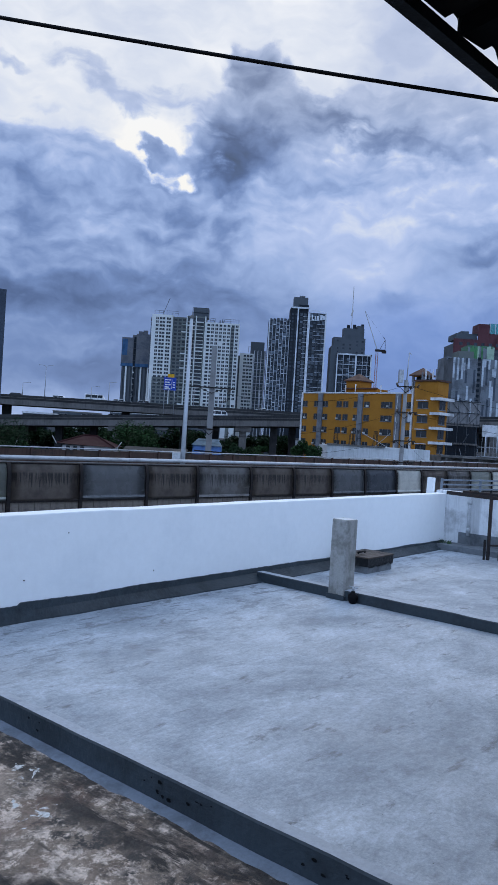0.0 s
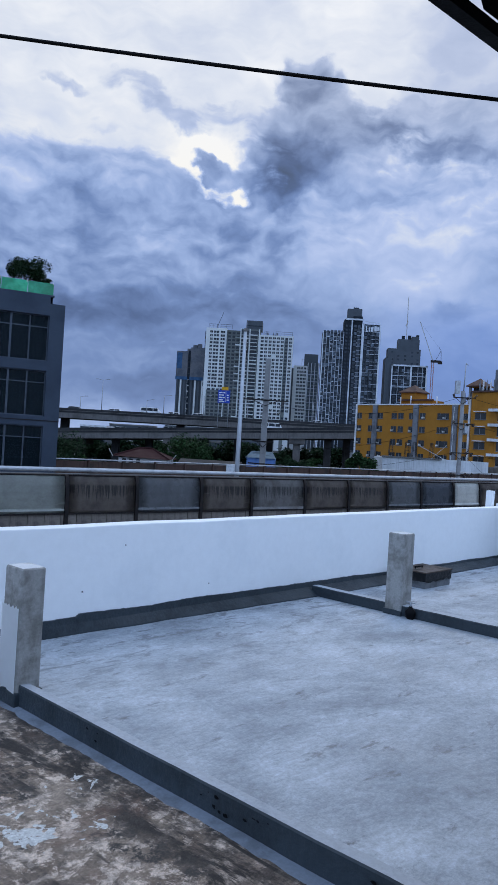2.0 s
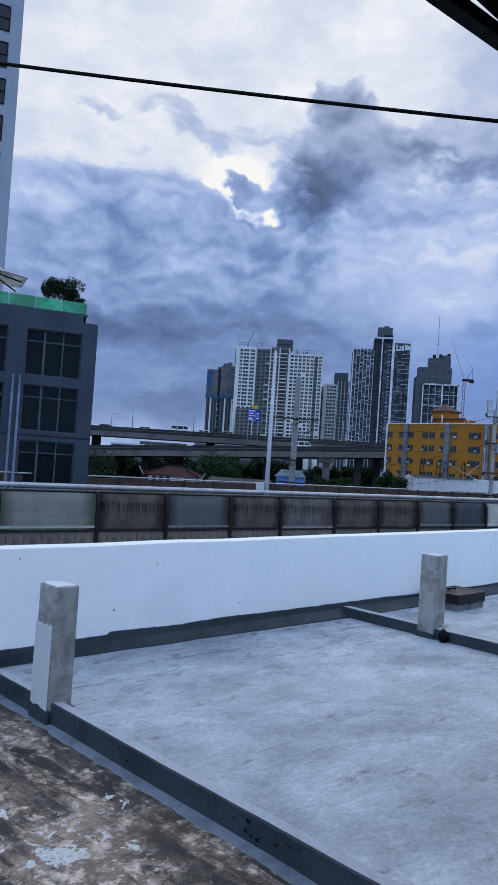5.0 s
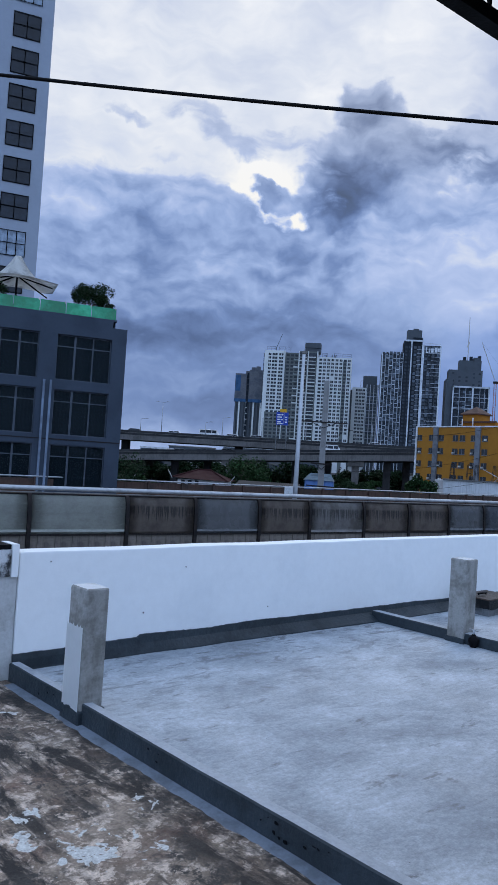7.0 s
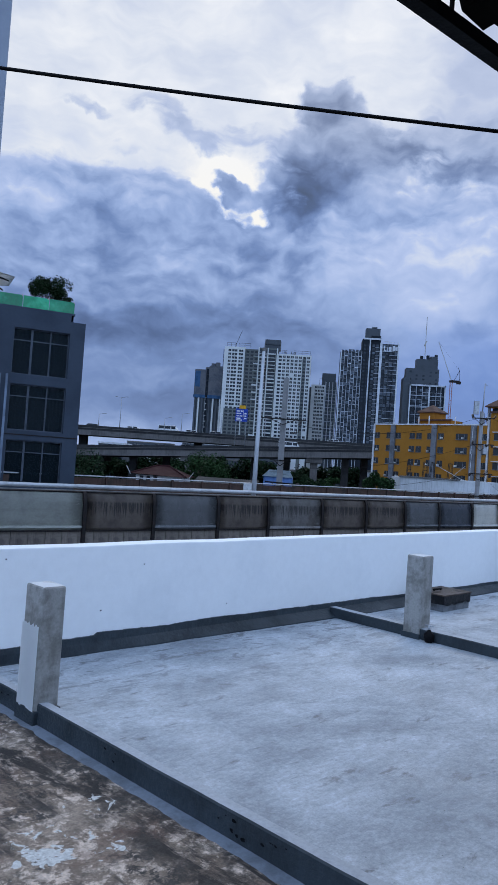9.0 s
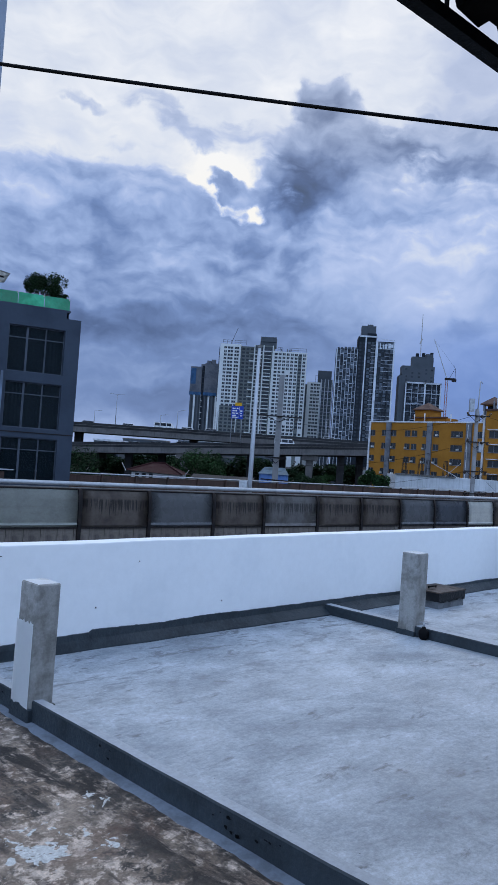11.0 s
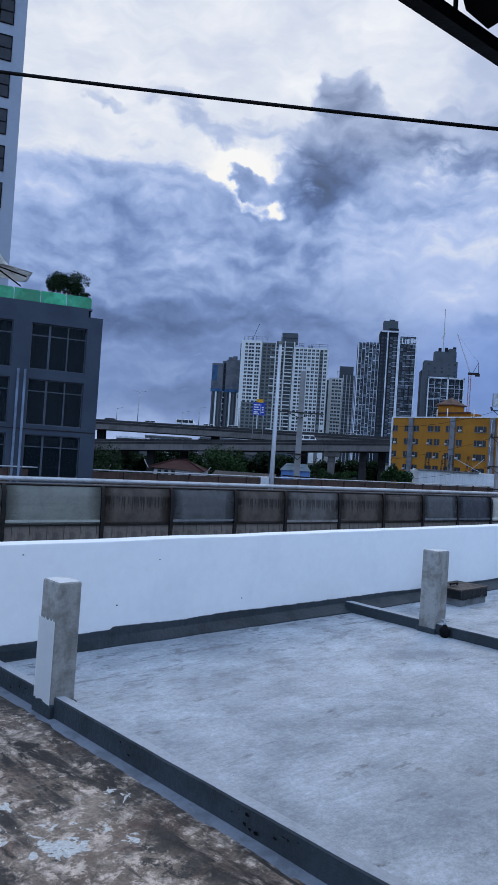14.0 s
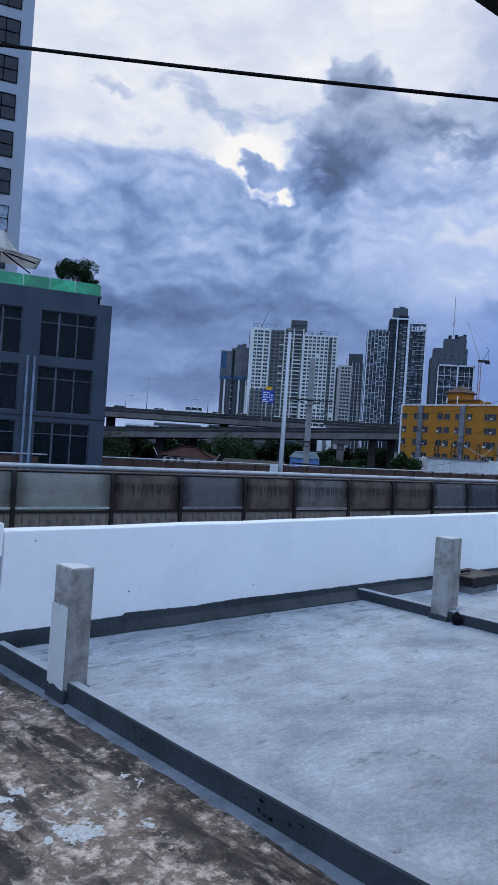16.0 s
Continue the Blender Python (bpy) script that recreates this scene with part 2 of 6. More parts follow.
def wobble(bm, amp, scale, axis=None):
    for v in bm.verts:
        d = noise.noise_vector(v.co * scale) * amp
        if axis is None:
            v.co += d
        else:
            v.co[axis] += d[axis]


GROUND = -11.0
ROOF = at(0, 0, 0, 49.82)      # along the parapet: x; towards it: y
RAIL = at(0, 0, 0, 44.62)      # along the railway viaduct: x

# ------------------------------------------------------------------ the roof terrace


def slab_mat():
    """Painted cement screed: brushed pale sweeps, grey worn areas, fine speckle, thin cracks, damp by the wall."""
    m = bpy.data.materials.new("grey_cement_paint")
    m.use_nodes = True
    nt = m.node_tree
    N, L = nt.nodes.new, nt.links.new
    b = nt.nodes["Principled BSDF"]
    tc = N("ShaderNodeTexCoord").outputs["Object"]

    def noise_(s, detail=6, rough_=0.6, dist=0.0, vec=tc):
        n = N("ShaderNodeTexNoise")
        n.inputs["Scale"].default_value, n.inputs["Detail"].default_value = s, detail
        n.inputs["Roughness"].default_value, n.inputs["Distortion"].default_value = rough_, dist
        L(vec, n.inputs["Vector"])
        return n.outputs["Fac"]

    def rng(v, a_, b_, c=0.0, d=1.0):
        n = N("ShaderNodeMapRange")
        L(v, n.inputs[0])
        for i, s_ in enumerate((a_, b_, c, d)):
            n.inputs[i + 1].default_value = s_
        return n.outputs[0]

    def mix(f, a_, c, kind="MIX"):
        n = N("ShaderNodeMix")
        n.data_type, n.blend_type = "RGBA", kind
        if isinstance(f, float):
            n.inputs[0].default_value = f
        else:
            L(f, n.inputs[0])
        for i, s_ in ((6, a_), (7, c)):
            if isinstance(s_, tuple):
                n.inputs[i].default_value = (*s_, 1)
            else:
                L(s_, n.inputs[i])
        return n.outputs[2]

    def mapped(scale, turn):
        mp = N("ShaderNodeMapping")
        mp.inputs["Rotation"].default_value = (0, 0, radians(turn))
        mp.inputs["Scale"].default_value = scale
        L(tc, mp.inputs["Vector"])
        return mp.outputs[0]

    sweep = noise_(1.1, 8, 0.66, 0.4, mapped((0.85, 1.25, 1), 20))
    col = mix(rng(sweep, 0.36, 0.64), (0.265, 0.305, 0.350), (0.46, 0.51, 0.565))
    worn = noise_(0.8, 8, 0.68, 0.5)
    col = mix(rng(worn, 0.50, 0.66, 0.0, 0.75), col, (0.225, 0.25, 0.28))
    brush = noise_(4.0, 8, 0.72, 0.5, mapped((0.8, 1.4, 1), -24))
    col = mix(1.0, col, rng(brush, 0.3, 0.7, 0.82, 1.14), "MULTIPLY")
    col = mix(1.0, col, rng(noise_(17, 6, 0.75, 0.4, mapped((0.7, 1.5, 1), 12)), 0.3, 0.7, 0.80, 1.16), "MULTIPLY")
    col = mix(1.0, col, rng(noise_(34, 5, 0.7), 0.3, 0.7, 0.80, 1.16), "MULTIPLY")
    col = mix(1.0, col, rng(noise_(90, 3, 0.6), 0.3, 0.7, 0.88, 1.12), "MULTIPLY")
    stain = noise_(2.6, 8, 0.72, 0.3, mapped((0.8, 2.2, 1), 8))
    col = mix(rng(stain, 0.585, 0.66, 0.0, 0.8), col, (0.13, 0.14, 0.15))
    pits = N("ShaderNodeTexVoronoi")
    pits.inputs["Scale"].default_value = 9.0
    L(tc, pits.inputs["Vector"])
    col = mix(rng(pits.outputs["Distance"], 0.035, 0.02), col, (0.08, 0.085, 0.09))
    cr = N("ShaderNodeTexVoronoi")
    cr.feature = "DISTANCE_TO_EDGE"
    cr.inputs["Scale"].default_value = 0.55
    bend = N("ShaderNodeVectorMath")
    bend.operation = "ADD"
    L(tc, bend.inputs[0])
    nz = N("ShaderNodeTexNoise")
    nz.inputs["Scale"].default_value = 2.5
    L(tc, nz.inputs["Vector"])
    L(nz.outputs["Color"], bend.inputs[1])
    L(bend.outputs[0], cr.inputs["Vector"])
    crack = rng(cr.outputs["Distance"], 0.006, 0.002)
    faint = N("ShaderNodeMath")
    faint.operation = "MULTIPLY"
    L(crack, faint.inputs[0])
    L(rng(noise_(1.1), 0.5, 0.62, 0.0, 0.18), faint.inputs[1])
    col = mix(faint.outputs[0], col, (0.14, 0.15, 0.16))
    # puddle marks where rain gathers along the parapet
    xyz = N("ShaderNodeSeparateXYZ")
    L(tc, xyz.inputs[0])
    damp = N("ShaderNodeMath")
    damp.operation = "MULTIPLY"
    L(rng(xyz.outputs[1], 3.4, 4.9, 0.0, 1.0), damp.inputs[0])
    L(rng(noise_(3.4, 8, 0.74, 0.4, mapped((0.7, 1.9, 1), 6)), 0.535, 0.59, 0.0, 0.85), damp.inputs[1])
    col = mix(damp.outputs[0], col, (0.12, 0.13, 0.145))
    L(col, b.inputs["Base Color"])
    L(rng(worn, 0.35, 0.65, 0.42, 0.68), b.inputs["Roughness"])
    b.inputs["Specular IOR Level"].default_value = 0.4
    bp = N("ShaderNodeBump")
    bp.inputs["Strength"].default_value, bp.inputs["Distance"].default_value = 0.32, 0.013
    L(noise_(38, 8, 0.7), bp.inputs["Height"])
    L(bp.outputs[0], b.inputs["Normal"])
    return m


M_SLAB = slab_mat()
M_WHITE = mat("white_wall_paint", (0.86, 0.88, 0.89), 0.55, 0, 0.05, 1.3, (0.81, 0.835, 0.85), 0.3, 0.10, 14)
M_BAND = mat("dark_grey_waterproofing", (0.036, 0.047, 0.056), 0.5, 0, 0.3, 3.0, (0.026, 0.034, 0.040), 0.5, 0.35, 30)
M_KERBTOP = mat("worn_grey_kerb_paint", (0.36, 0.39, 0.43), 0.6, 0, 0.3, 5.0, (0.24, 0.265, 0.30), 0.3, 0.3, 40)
M_CEMENT = mat("raw_cement_render", (0.33, 0.325, 0.31), 0.85, 0, 0.25, 6.0, (0.20, 0.195, 0.18), 0.6, 0.3, 60, 0.25)
M_RUST = mat("rusty_painted_steel", (0.022, 0.017, 0.016), 0.6, 0.0, 0.4, 8.0, (0.05, 0.027, 0.018), 0.35, 0.3, 60)
M_BLACK = mat("black_painted_steel", (0.004, 0.004, 0.005), 0.6, 0.0, 0.3, 6.0, (0.007, 0.007, 0.007), 0.4, 0.15, 50, 0.0, 0.1)
M_GALV = mat("galvanised_steel", (0.42, 0.44, 0.47), 0.45, 0.6, 0.2, 5.0, (0.3, 0.31, 0.33), 0.5, 0.1, 40)
M_PIPE = mat("grey_pvc_pipe", (0.5, 0.52, 0.54), 0.5, 0, 0.15, 6.0, (0.36, 0.37, 0.38), 0.5, 0.05, 40)


def stained_floor_mat():
    """Old bare concrete: brown-grey, black mould in drifts, pale worn crust, drips of white paint, grooves."""
    m = bpy.data.materials.new("mouldy_old_concrete")
    m.use_nodes = True
    nt = m.node_tree
    N, L = nt.nodes.new, nt.links.new
    b = nt.nodes["Principled BSDF"]
    tc = N("ShaderNodeTexCoord").outputs["Object"]

    def noise_(s, detail=6, rough_=0.62, dist=0.0, vec=tc):
        n = N("ShaderNodeTexNoise")
        n.inputs["Scale"].default_value, n.inputs["Detail"].default_value = s, detail
        n.inputs["Roughness"].default_value, n.inputs["Distortion"].default_value = rough_, dist
        L(vec, n.inputs["Vector"])
        return n.outputs["Fac"]

    def rng(v, a, b_, c=0.0, d=1.0):
        n = N("ShaderNodeMapRange")
        L(v, n.inputs[0])
        for i, s in enumerate((a, b_, c, d)):
            n.inputs[i + 1].default_value = s
        return n.outputs[0]

    def mul(a, c):
        n = N("ShaderNodeMath")
        n.operation = "MULTIPLY"
        L(a, n.inputs[0])
        L(c, n.inputs[1])
        return n.outputs[0]

    def mix(f, a, c):
        n = N("ShaderNodeMix")
        n.data_type = "RGBA"
        L(f, n.inputs[0])
        for i, s in ((6, a), (7, c)):
            if isinstance(s, tuple):
                n.inputs[i].default_value = (*s, 1)
            else:
                L(s, n.inputs[i])
        return n.outputs[2]

    col = mix(rng(noise_(3.2), 0.38, 0.62), (0.155, 0.112, 0.084), (0.33, 0.265, 0.21))
    col = mix(rng(noise_(10.0, 10, 0.76, 0.3), 0.50, 0.56), col, (0.62, 0.51, 0.425))          # pale crust
    rust = mul(rng(noise_(2.1), 0.52, 0.66), rng(noise_(14), 0.35, 0.6))
    col = mix(rust, col, (0.14, 0.078, 0.058))

    def laid(scale, turn):
        mp = N("ShaderNodeMapping")
        mp.inputs["Rotation"].default_value = (0, 0, radians(turn))
        mp.inputs["Scale"].default_value = scale
        L(tc, mp.inputs["Vector"])
        return mp.outputs[0]

    # raked grooves along the kerb, filled with black dirt
    rake = rng(noise_(1.0, 4, 0.6, 0.2, laid((11.0, 0.55, 1), 5)), 0.53, 0.60)
    col = mix(mul(rake, rng(noise_(2.4, 4), 0.42, 0.58)), col, (0.045, 0.037, 0.032))
    drift = rng(noise_(2.0, 9, 0.72, 0.3, laid((2.6, 0.9, 1), 16)), 0.47, 0.56)
    col = mix(mul(drift, rng(noise_(1.3), 0.37, 0.50)), col, (0.020, 0.017, 0.016))          # mould in drifts
    xyz = N("ShaderNodeSeparateXYZ")
    L(tc, xyz.inputs[0])
    col = mix(mul(rng(xyz.outputs[0], 1.9, 2.4), rng(noise_(5.5, 8, 0.7), 0.46, 0.58)), col, (0.035, 0.027, 0.024))   # dark brown patches, denser towards the kerb
    col = mix(mul(rng(noise_(2.8, 3), 0.5, 0.6), rng(noise_(26, 6, 0.7), 0.45, 0.55)), col, (0.045, 0.040, 0.037))
    # spilt white paint, flaked at the rims
    flake = N("ShaderNodeMath")
    flake.operation = "ADD"
    L(noise_(9.5, 5, 0.58, 0.8), flake.inputs[0])
    L(rng(noise_(30, 6, 0.75), 0.3, 0.7, -0.07, 0.07), flake.inputs[1])
    for px, py, reach, more in ((1.74, 2.84, 0.42, 0.02), (1.55, 3.02, 0.22, 0.05), (2.0, 2.7, 0.30, -0.01), (2.1, 3.05, 0.30, -0.03), (1.66, 3.24, 0.18, 0.02), (2.16, 4.56, 0.16, 0.03)):
        away = N("ShaderNodeVectorMath")
        away.operation = "DISTANCE"
        L(tc, away.inputs[0])
        away.inputs[1].default_value = (px, py, -0.06)
        edge = N("ShaderNodeMath")
        edge.operation = "ADD"
        L(flake.outputs[0], edge.inputs[0])
        L(rng(away.outputs["Value"], reach, reach * 0.3, -0.35, more), edge.inputs[1])
        col = mix(rng(edge.outputs[0], 0.55, 0.565), col, (0.56, 0.57, 0.56))
    grit = N("ShaderNodeMix")
    grit.data_type, grit.blend_type = "RGBA", "MULTIPLY"
    grit.inputs[0].default_value = 1.0
    L(col, grit.inputs[6])
    L(rng(noise_(75, 4, 0.7), 0.3, 0.7, 0.6, 1.35), grit.inputs[7])
    col = grit.outputs[2]
    L(col, b.inputs["Base Color"])
    b.inputs["Roughness"].default_value = 0.85
    bp = N("ShaderNodeBump")
    bp.inputs["Strength"].default_value, bp.inputs["Distance"].default_value = 0.8, 0.014
    L(noise_(22, 8, 0.7), bp.inputs["Height"])
    L(bp.outputs[0], b.inputs["Normal"])
    return m


M_STAIN = stained_floor_mat()

# slab between the two kerbs and beyond, with a gentle uneven fall
bm = bmesh.new()
nx, ny = 60, 50
grid = [[bm.verts.new((2.46 + 11.3 * i / nx, -5.0 + 10.2 * j / ny, 0.0)) for j in range(ny + 1)] for i in range(nx + 1)]
for i in range(nx):
    for j in range(ny):
        bm.faces.new((grid[i][j], grid[i + 1][j], grid[i + 1][j + 1], grid[i][j + 1])).smooth = True
for v in bm.verts:
    v.co.z = 0.003 * noise.noise(Vector((v.co.x * 0.7, v.co.y * 0.7, 3)))
solid("floor", bm, M_SLAB, "pale grey painted cement roof terrace, mottled and worn", "floor", ROOF, kind="structure")

bm = bmesh.new()
box(bm, -6, 2.44, -6, 5.9, -0.36, -0.06)
bmesh.ops.subdivide_edges(bm, edges=bm.edges[:], cuts=6, use_grid_fill=True)
solid("floor_2", bm, M_STAIN, "old bare concrete roof, brown with black mould and pale crust", "floor", ROOF, kind="structure")

# building below the terrace
bm = bmesh.new()
box(bm, -6, 13.9, -6, 5.9, GROUND, -0.37)
solid("building_base", bm, mat("plain_render", (0.45, 0.45, 0.44), 0.8, 0, 0.2, 0.6), "plain rendered building under the roof terrace", "building", ROOF, kind="structure")

# white parapet
bm = bmesh.new()
box(bm, 2.47, 11.62, 5.2, 5.38, -0.3, 0.878)
bmesh.ops.bisect_plane(bm, geom=bm.verts[:] + bm.edges[:] + bm.faces[:], plane_co=(0, 0, 0.6), plane_no=(0, 0, 1))
for k in range(1, 30):
    bmesh.ops.bisect_plane(bm, geom=bm.verts[:] + bm.edges[:] + bm.faces[:], plane_co=(2.47 + k * 0.305, 0, 0), plane_no=(1, 0, 0))
for v in bm.verts:
    v.co.y += 0.006 * noise.noise(Vector((v.co.x * 0.9, v.co.z * 2, 1)))
    if v.co.z > 0.8:
        v.co.z += 0.006 * noise.noise(Vector((v.co.x * 1.3, 7, 1)))
bevel(bm, 0.012, 2)
wall = solid("wall_north", bm, M_WHITE, "white painted parapet wall round the roof terrace", "wall", ROOF, kind="structure")


def upstand(name, pts_low, pts_high, y_back, m, label):
    """A trowelled dark skirting: lower line on the floor, ragged upper line against the wall."""
    bm = bmesh.new()
    rows = []
    for (x, yl, zl), (x2, yh, zh) in zip(pts_low, pts_high):
        rows.append([bm.verts.new((x, yl, zl - 0.03)), bm.verts.new((x, yl + 0.01, zl + 0.012)), bm.verts.new((x2, yh - 0.006, 0.085)), bm.verts.new((x2, yh, zh)), bm.verts.new((x2, y_back, zh + 0.002)), bm.verts.new((x2, y_back, zl - 0.03))])
    for a, b in zip(rows, rows[1:]):
        for k in range(5):
            bm.faces.new((a[k], b[k], b[k + 1], a[k + 1]))
    bm.faces.new(rows[0])
    bm.faces.new(rows[-1][::-1])
    bmesh.ops.recalc_face_normals(bm, faces=bm.faces[:])
    return solid(name, bm, M_BAND, label, "skirting", m, kind="structure")


lo, hi = [], []
for k in range(320):
    x = 2.46 + k * (11.6 - 2.46) / 319
    fall = 0.02 + 0.15 * min(max((x - 2.6) / 4.2, 0), 1)
    rag = noise.noise(Vector((x * 1.3, 0, 5))) * 0.016 + noise.noise(Vector((x * 7, 2, 5))) * 0.005 + noise.noise(Vector((x * 41, 2, 8))) * 0.005
    step = 0.022 if x < 3.55 else 0.0
    lo.append((x, 5.2 - fall + noise.noise(Vector((x * 2.3, 4, 1))) * 0.02, 0.0))
    hi.append((x, 5.2 - 0.014, 0.150 - step - 0.04 * min(max((x - 4.2) / 6, 0), 1) + rag))
upstand("trim", lo, hi, 5.2, ROOF, "dark grey waterproof skirting with a ragged upper edge")


def kerb(name, x0, x1, y0, y1, ztop, zfoot, label):
    """A low cast kerb along y, with chipped arrises."""
    ob = thing(name, label, "kerb", ROOF, kind="structure")
    bm = bmesh.new()
    box(bm, x0, x1, y0, y1, zfoot, ztop)
    for k in range(1, 60):
        bmesh.ops.bisect_plane(bm, geom=bm.verts[:] + bm.edges[:] + bm.faces[:], plane_co=(0, y0 + (y1 - y0) * k / 60, 0), plane_no=(0, 1, 0))
    bevel(bm, 0.008, 1)
    for v in bm.verts:
        v.co.x += 0.006 * noise.noise(Vector((v.co.y * 2.2, v.co.z * 4, x0)))
        if v.co.z > ztop - 0.03:
            v.co.z += 0.006 * noise.noise(Vector((v.co.y * 3, v.co.x * 9, 2))) + 0.004 * noise.noise(Vector((v.co.y * 14, 3, 2)))
    bm.normal_update()
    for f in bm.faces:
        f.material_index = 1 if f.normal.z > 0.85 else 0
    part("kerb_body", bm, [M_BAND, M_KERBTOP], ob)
    return ob


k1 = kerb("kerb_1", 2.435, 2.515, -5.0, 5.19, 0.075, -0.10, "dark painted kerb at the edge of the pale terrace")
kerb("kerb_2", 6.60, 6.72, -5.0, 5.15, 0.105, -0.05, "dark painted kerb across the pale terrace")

M_CHIP = mat("bare_black_primer", (0.006, 0.007, 0.008), 0.8, 0, 0.3, 20)
rnd = random.Random(77)
for y0, n in ((2.35, 9), (2.1, 5), (3.3, 3), (1.4, 6), (0.8, 6), (4.6, 3)):
    for _ in range(n):
        y, z, w = y0 + rnd.gauss(0, 0.07), rnd.uniform(-0.02, 0.05), rnd.uniform(0.006, 0.02)
        bm = bmesh.new()
        rim = [bm.verts.new((2.4265, y + w * rnd.uniform(0.5, 1.1) * math.cos(a), z + 0.5 * w * rnd.uniform(0.5, 1.2) * math.sin(a))) for a in [0.785 * i for i in range(8)]]
        bm.faces.new(rim)
        bmesh.ops.solidify(bm, geom=bm.faces[:], thickness=0.004)
        part("paint_chip", bm, M_CHIP, k1)

# splashed grey paint along the foot of the near kerb
bm = bmesh.new()
prev = None
for k in range(260):
    y = -5 + k * 10.1 / 259
    w = 0.075 + 0.02 * noise.noise(Vector((y * 2.0, 0, 9))) + 0.02 * noise.noise(Vector((y * 9.0, 0, 9))) + 0.01 * noise.noise(Vector((y * 31.0, 0, 9)))
    cur = (bm.verts.new((2.437, y, -0.052)), bm.verts.new((2.437 - w * 0.55, y, -0.0555)), bm.verts.new((2.437 - w, y, -0.0585)))
    if prev:
        bm.faces.new((prev[0], prev[1], cur[1], cur[0]))
        bm.faces.new((prev[1], prev[2], cur[2], cur[1]))
    prev = cur
bmesh.ops.recalc_face_normals(bm, faces=bm.faces[:])
solid("paint_strip", bm, mat("splashed_grey_paint", (0.20, 0.23, 0.275), 0.55, 0, 0.25, 6, (0.14, 0.16, 0.19), 0.5, 0.2, 50), "blue-grey paint splashed along the foot of the kerb", "paint", ROOF, kind="structure")

def post(m, label, w, dp, h, foot_mat, painted):
    """A stub of concrete column with rounded arrises, standing in a kerb."""
    ob = thing("concrete_post", label, "post", m, "posts on the kerbs")
    bm = bmesh.new()
    box(bm, 0, w, 0, dp, -0.12, h)
    for z in (0.05, 0.2, 0.4, 0.6, h - 0.04):
        bmesh.ops.bisect_plane(bm, geom=bm.verts[:] + bm.edges[:] + bm.faces[:], plane_co=(0, 0, z), plane_no=(0, 0, 1))
    bevel(bm, 0.022, 3)
    for v in bm.verts:
        v.co.x += 0.003 * noise.noise(v.co * 5)
        v.co.y += 0.006 * noise.noise(v.co * 5 + Vector((5, 0, 0)))
    for f in bm.faces:
        f.smooth = False
    bm.normal_update()
    # upward faces take the paler cement
    for f in bm.faces:
        if f.normal.z > 0.8:
            f.material_index = 1
    part("shaft", bm, [M_CEMENT, mat("pale_top_cement", (0.62, 0.63, 0.64), 0.8, 0, 0.15, 9, (0.5, 0.5, 0.5), 0.4, 0.3, 50)], ob)
    # dark waterproofing round the foot
    bm = bmesh.new()
    box(bm, -0.012, w + 0.012, -0.012, dp + 0.012, -0.125, foot_mat)
    bmesh.ops.subdivide_edges(bm, edges=[e for e in bm.edges if abs(e.verts[0].co.z - e.verts[1].co.z) < 0.01], cuts=7)
    for v in bm.verts:
        if v.co.z > foot_mat - 0.01:
            v.co.z += 0.018 * noise.noise(v.co * 14)
    bevel(bm, 0.006, 1)
    part("foot_coat", bm, M_BAND, ob, "dark waterproof coating round the foot")
    if painted:
        bm = bmesh.new()
        k = 12
        low = [bm.verts.new((-0.0095, 0.003 + (dp - 0.006) * i / k, 0.0 + 0.01 * noise.noise(Vector((i * 0.7, 1, 1))))) for i in range(k + 1)]
        top = [bm.verts.new((-0.0080, 0.003 + (dp - 0.006) * i / k, 0.55 + 0.03 * noise.noise(Vector((i * 0.9, 4, 1))))) for i in range(k + 1)]
        for i in range(k):
            bm.faces.new((low[i], top[i], top[i + 1], low[i + 1]))
        bmesh.ops.solidify(bm, geom=bm.faces[:], thickness=0.003)
        part("paint_coat", bm, M_WHITE, ob, "white paint over the lower face")
    return ob


post(ROOF @ at(2.415, 4.12), "grey concrete post, white painted on one side, on the kerb", 0.17, 0.21, 0.792, 0.03, True)
post(ROOF @ at(6.575, 3.985), "weathered grey concrete post standing in the kerb", 0.208, 0.19, 0.828, 0.05, False)

# tap-like black drain float hanging on the far kerb
th = thing("pipe_stub", "black plastic pipe stub with a small tap against the kerb", "pipe", ROOF @ at(6.56, 3.86))
bm = bmesh.new()
bmesh.ops.create_uvsphere(bm, u_segments=14, v_segments=10, radius=0.055)
for v in bm.verts:
    v.co.z = v.co.z * 1.35 + 0.06
    v.co.x *= 0.8
    if v.co.z > 0.1:
        v.co.x *= 0.6
        v.co.y *= 0.6
for f in bm.faces:
    f.smooth = True
part("stub_body", bm, M_BLACK, th)
bm = bmesh.new()
rod(bm, (0.0, 0, 0.12), (0.0, 0, 0.165), 0.012)
rod(bm, (0.0, -0.05, 0.165), (0.0, 0.05, 0.165), 0.008)
part("tap_handle", bm, M_GALV, th, "small metal tap handle")

# rusty hatch box at the parapet
th = thing("hatch_box", "low cement box with a rusted steel lid and black tar runs", "box", ROOF @ at(8.15, 4.62))
bm = bmesh.new()
box(bm, 0, 0.62, 0, 0.40, -0.02, 0.10)
bevel(bm, 0.01, 1)
part("cement_base", bm, mat("damp_cement", (0.15, 0.16, 0.17), 0.7, 0, 0.3, 6), th)
bm = bmesh.new()
box(bm, -0.012, 0.632, -0.012, 0.412, 0.085, 0.19)
bmesh.ops.subdivide_edges(bm, edges=[e for e in bm.edges if abs(e.verts[0].co.z - e.verts[1].co.z) < 0.01], cuts=9)
for v in bm.verts:
    if v.co.z < 0.1:
        v.co.z += 0.045 * noise.noise(v.co * 11)
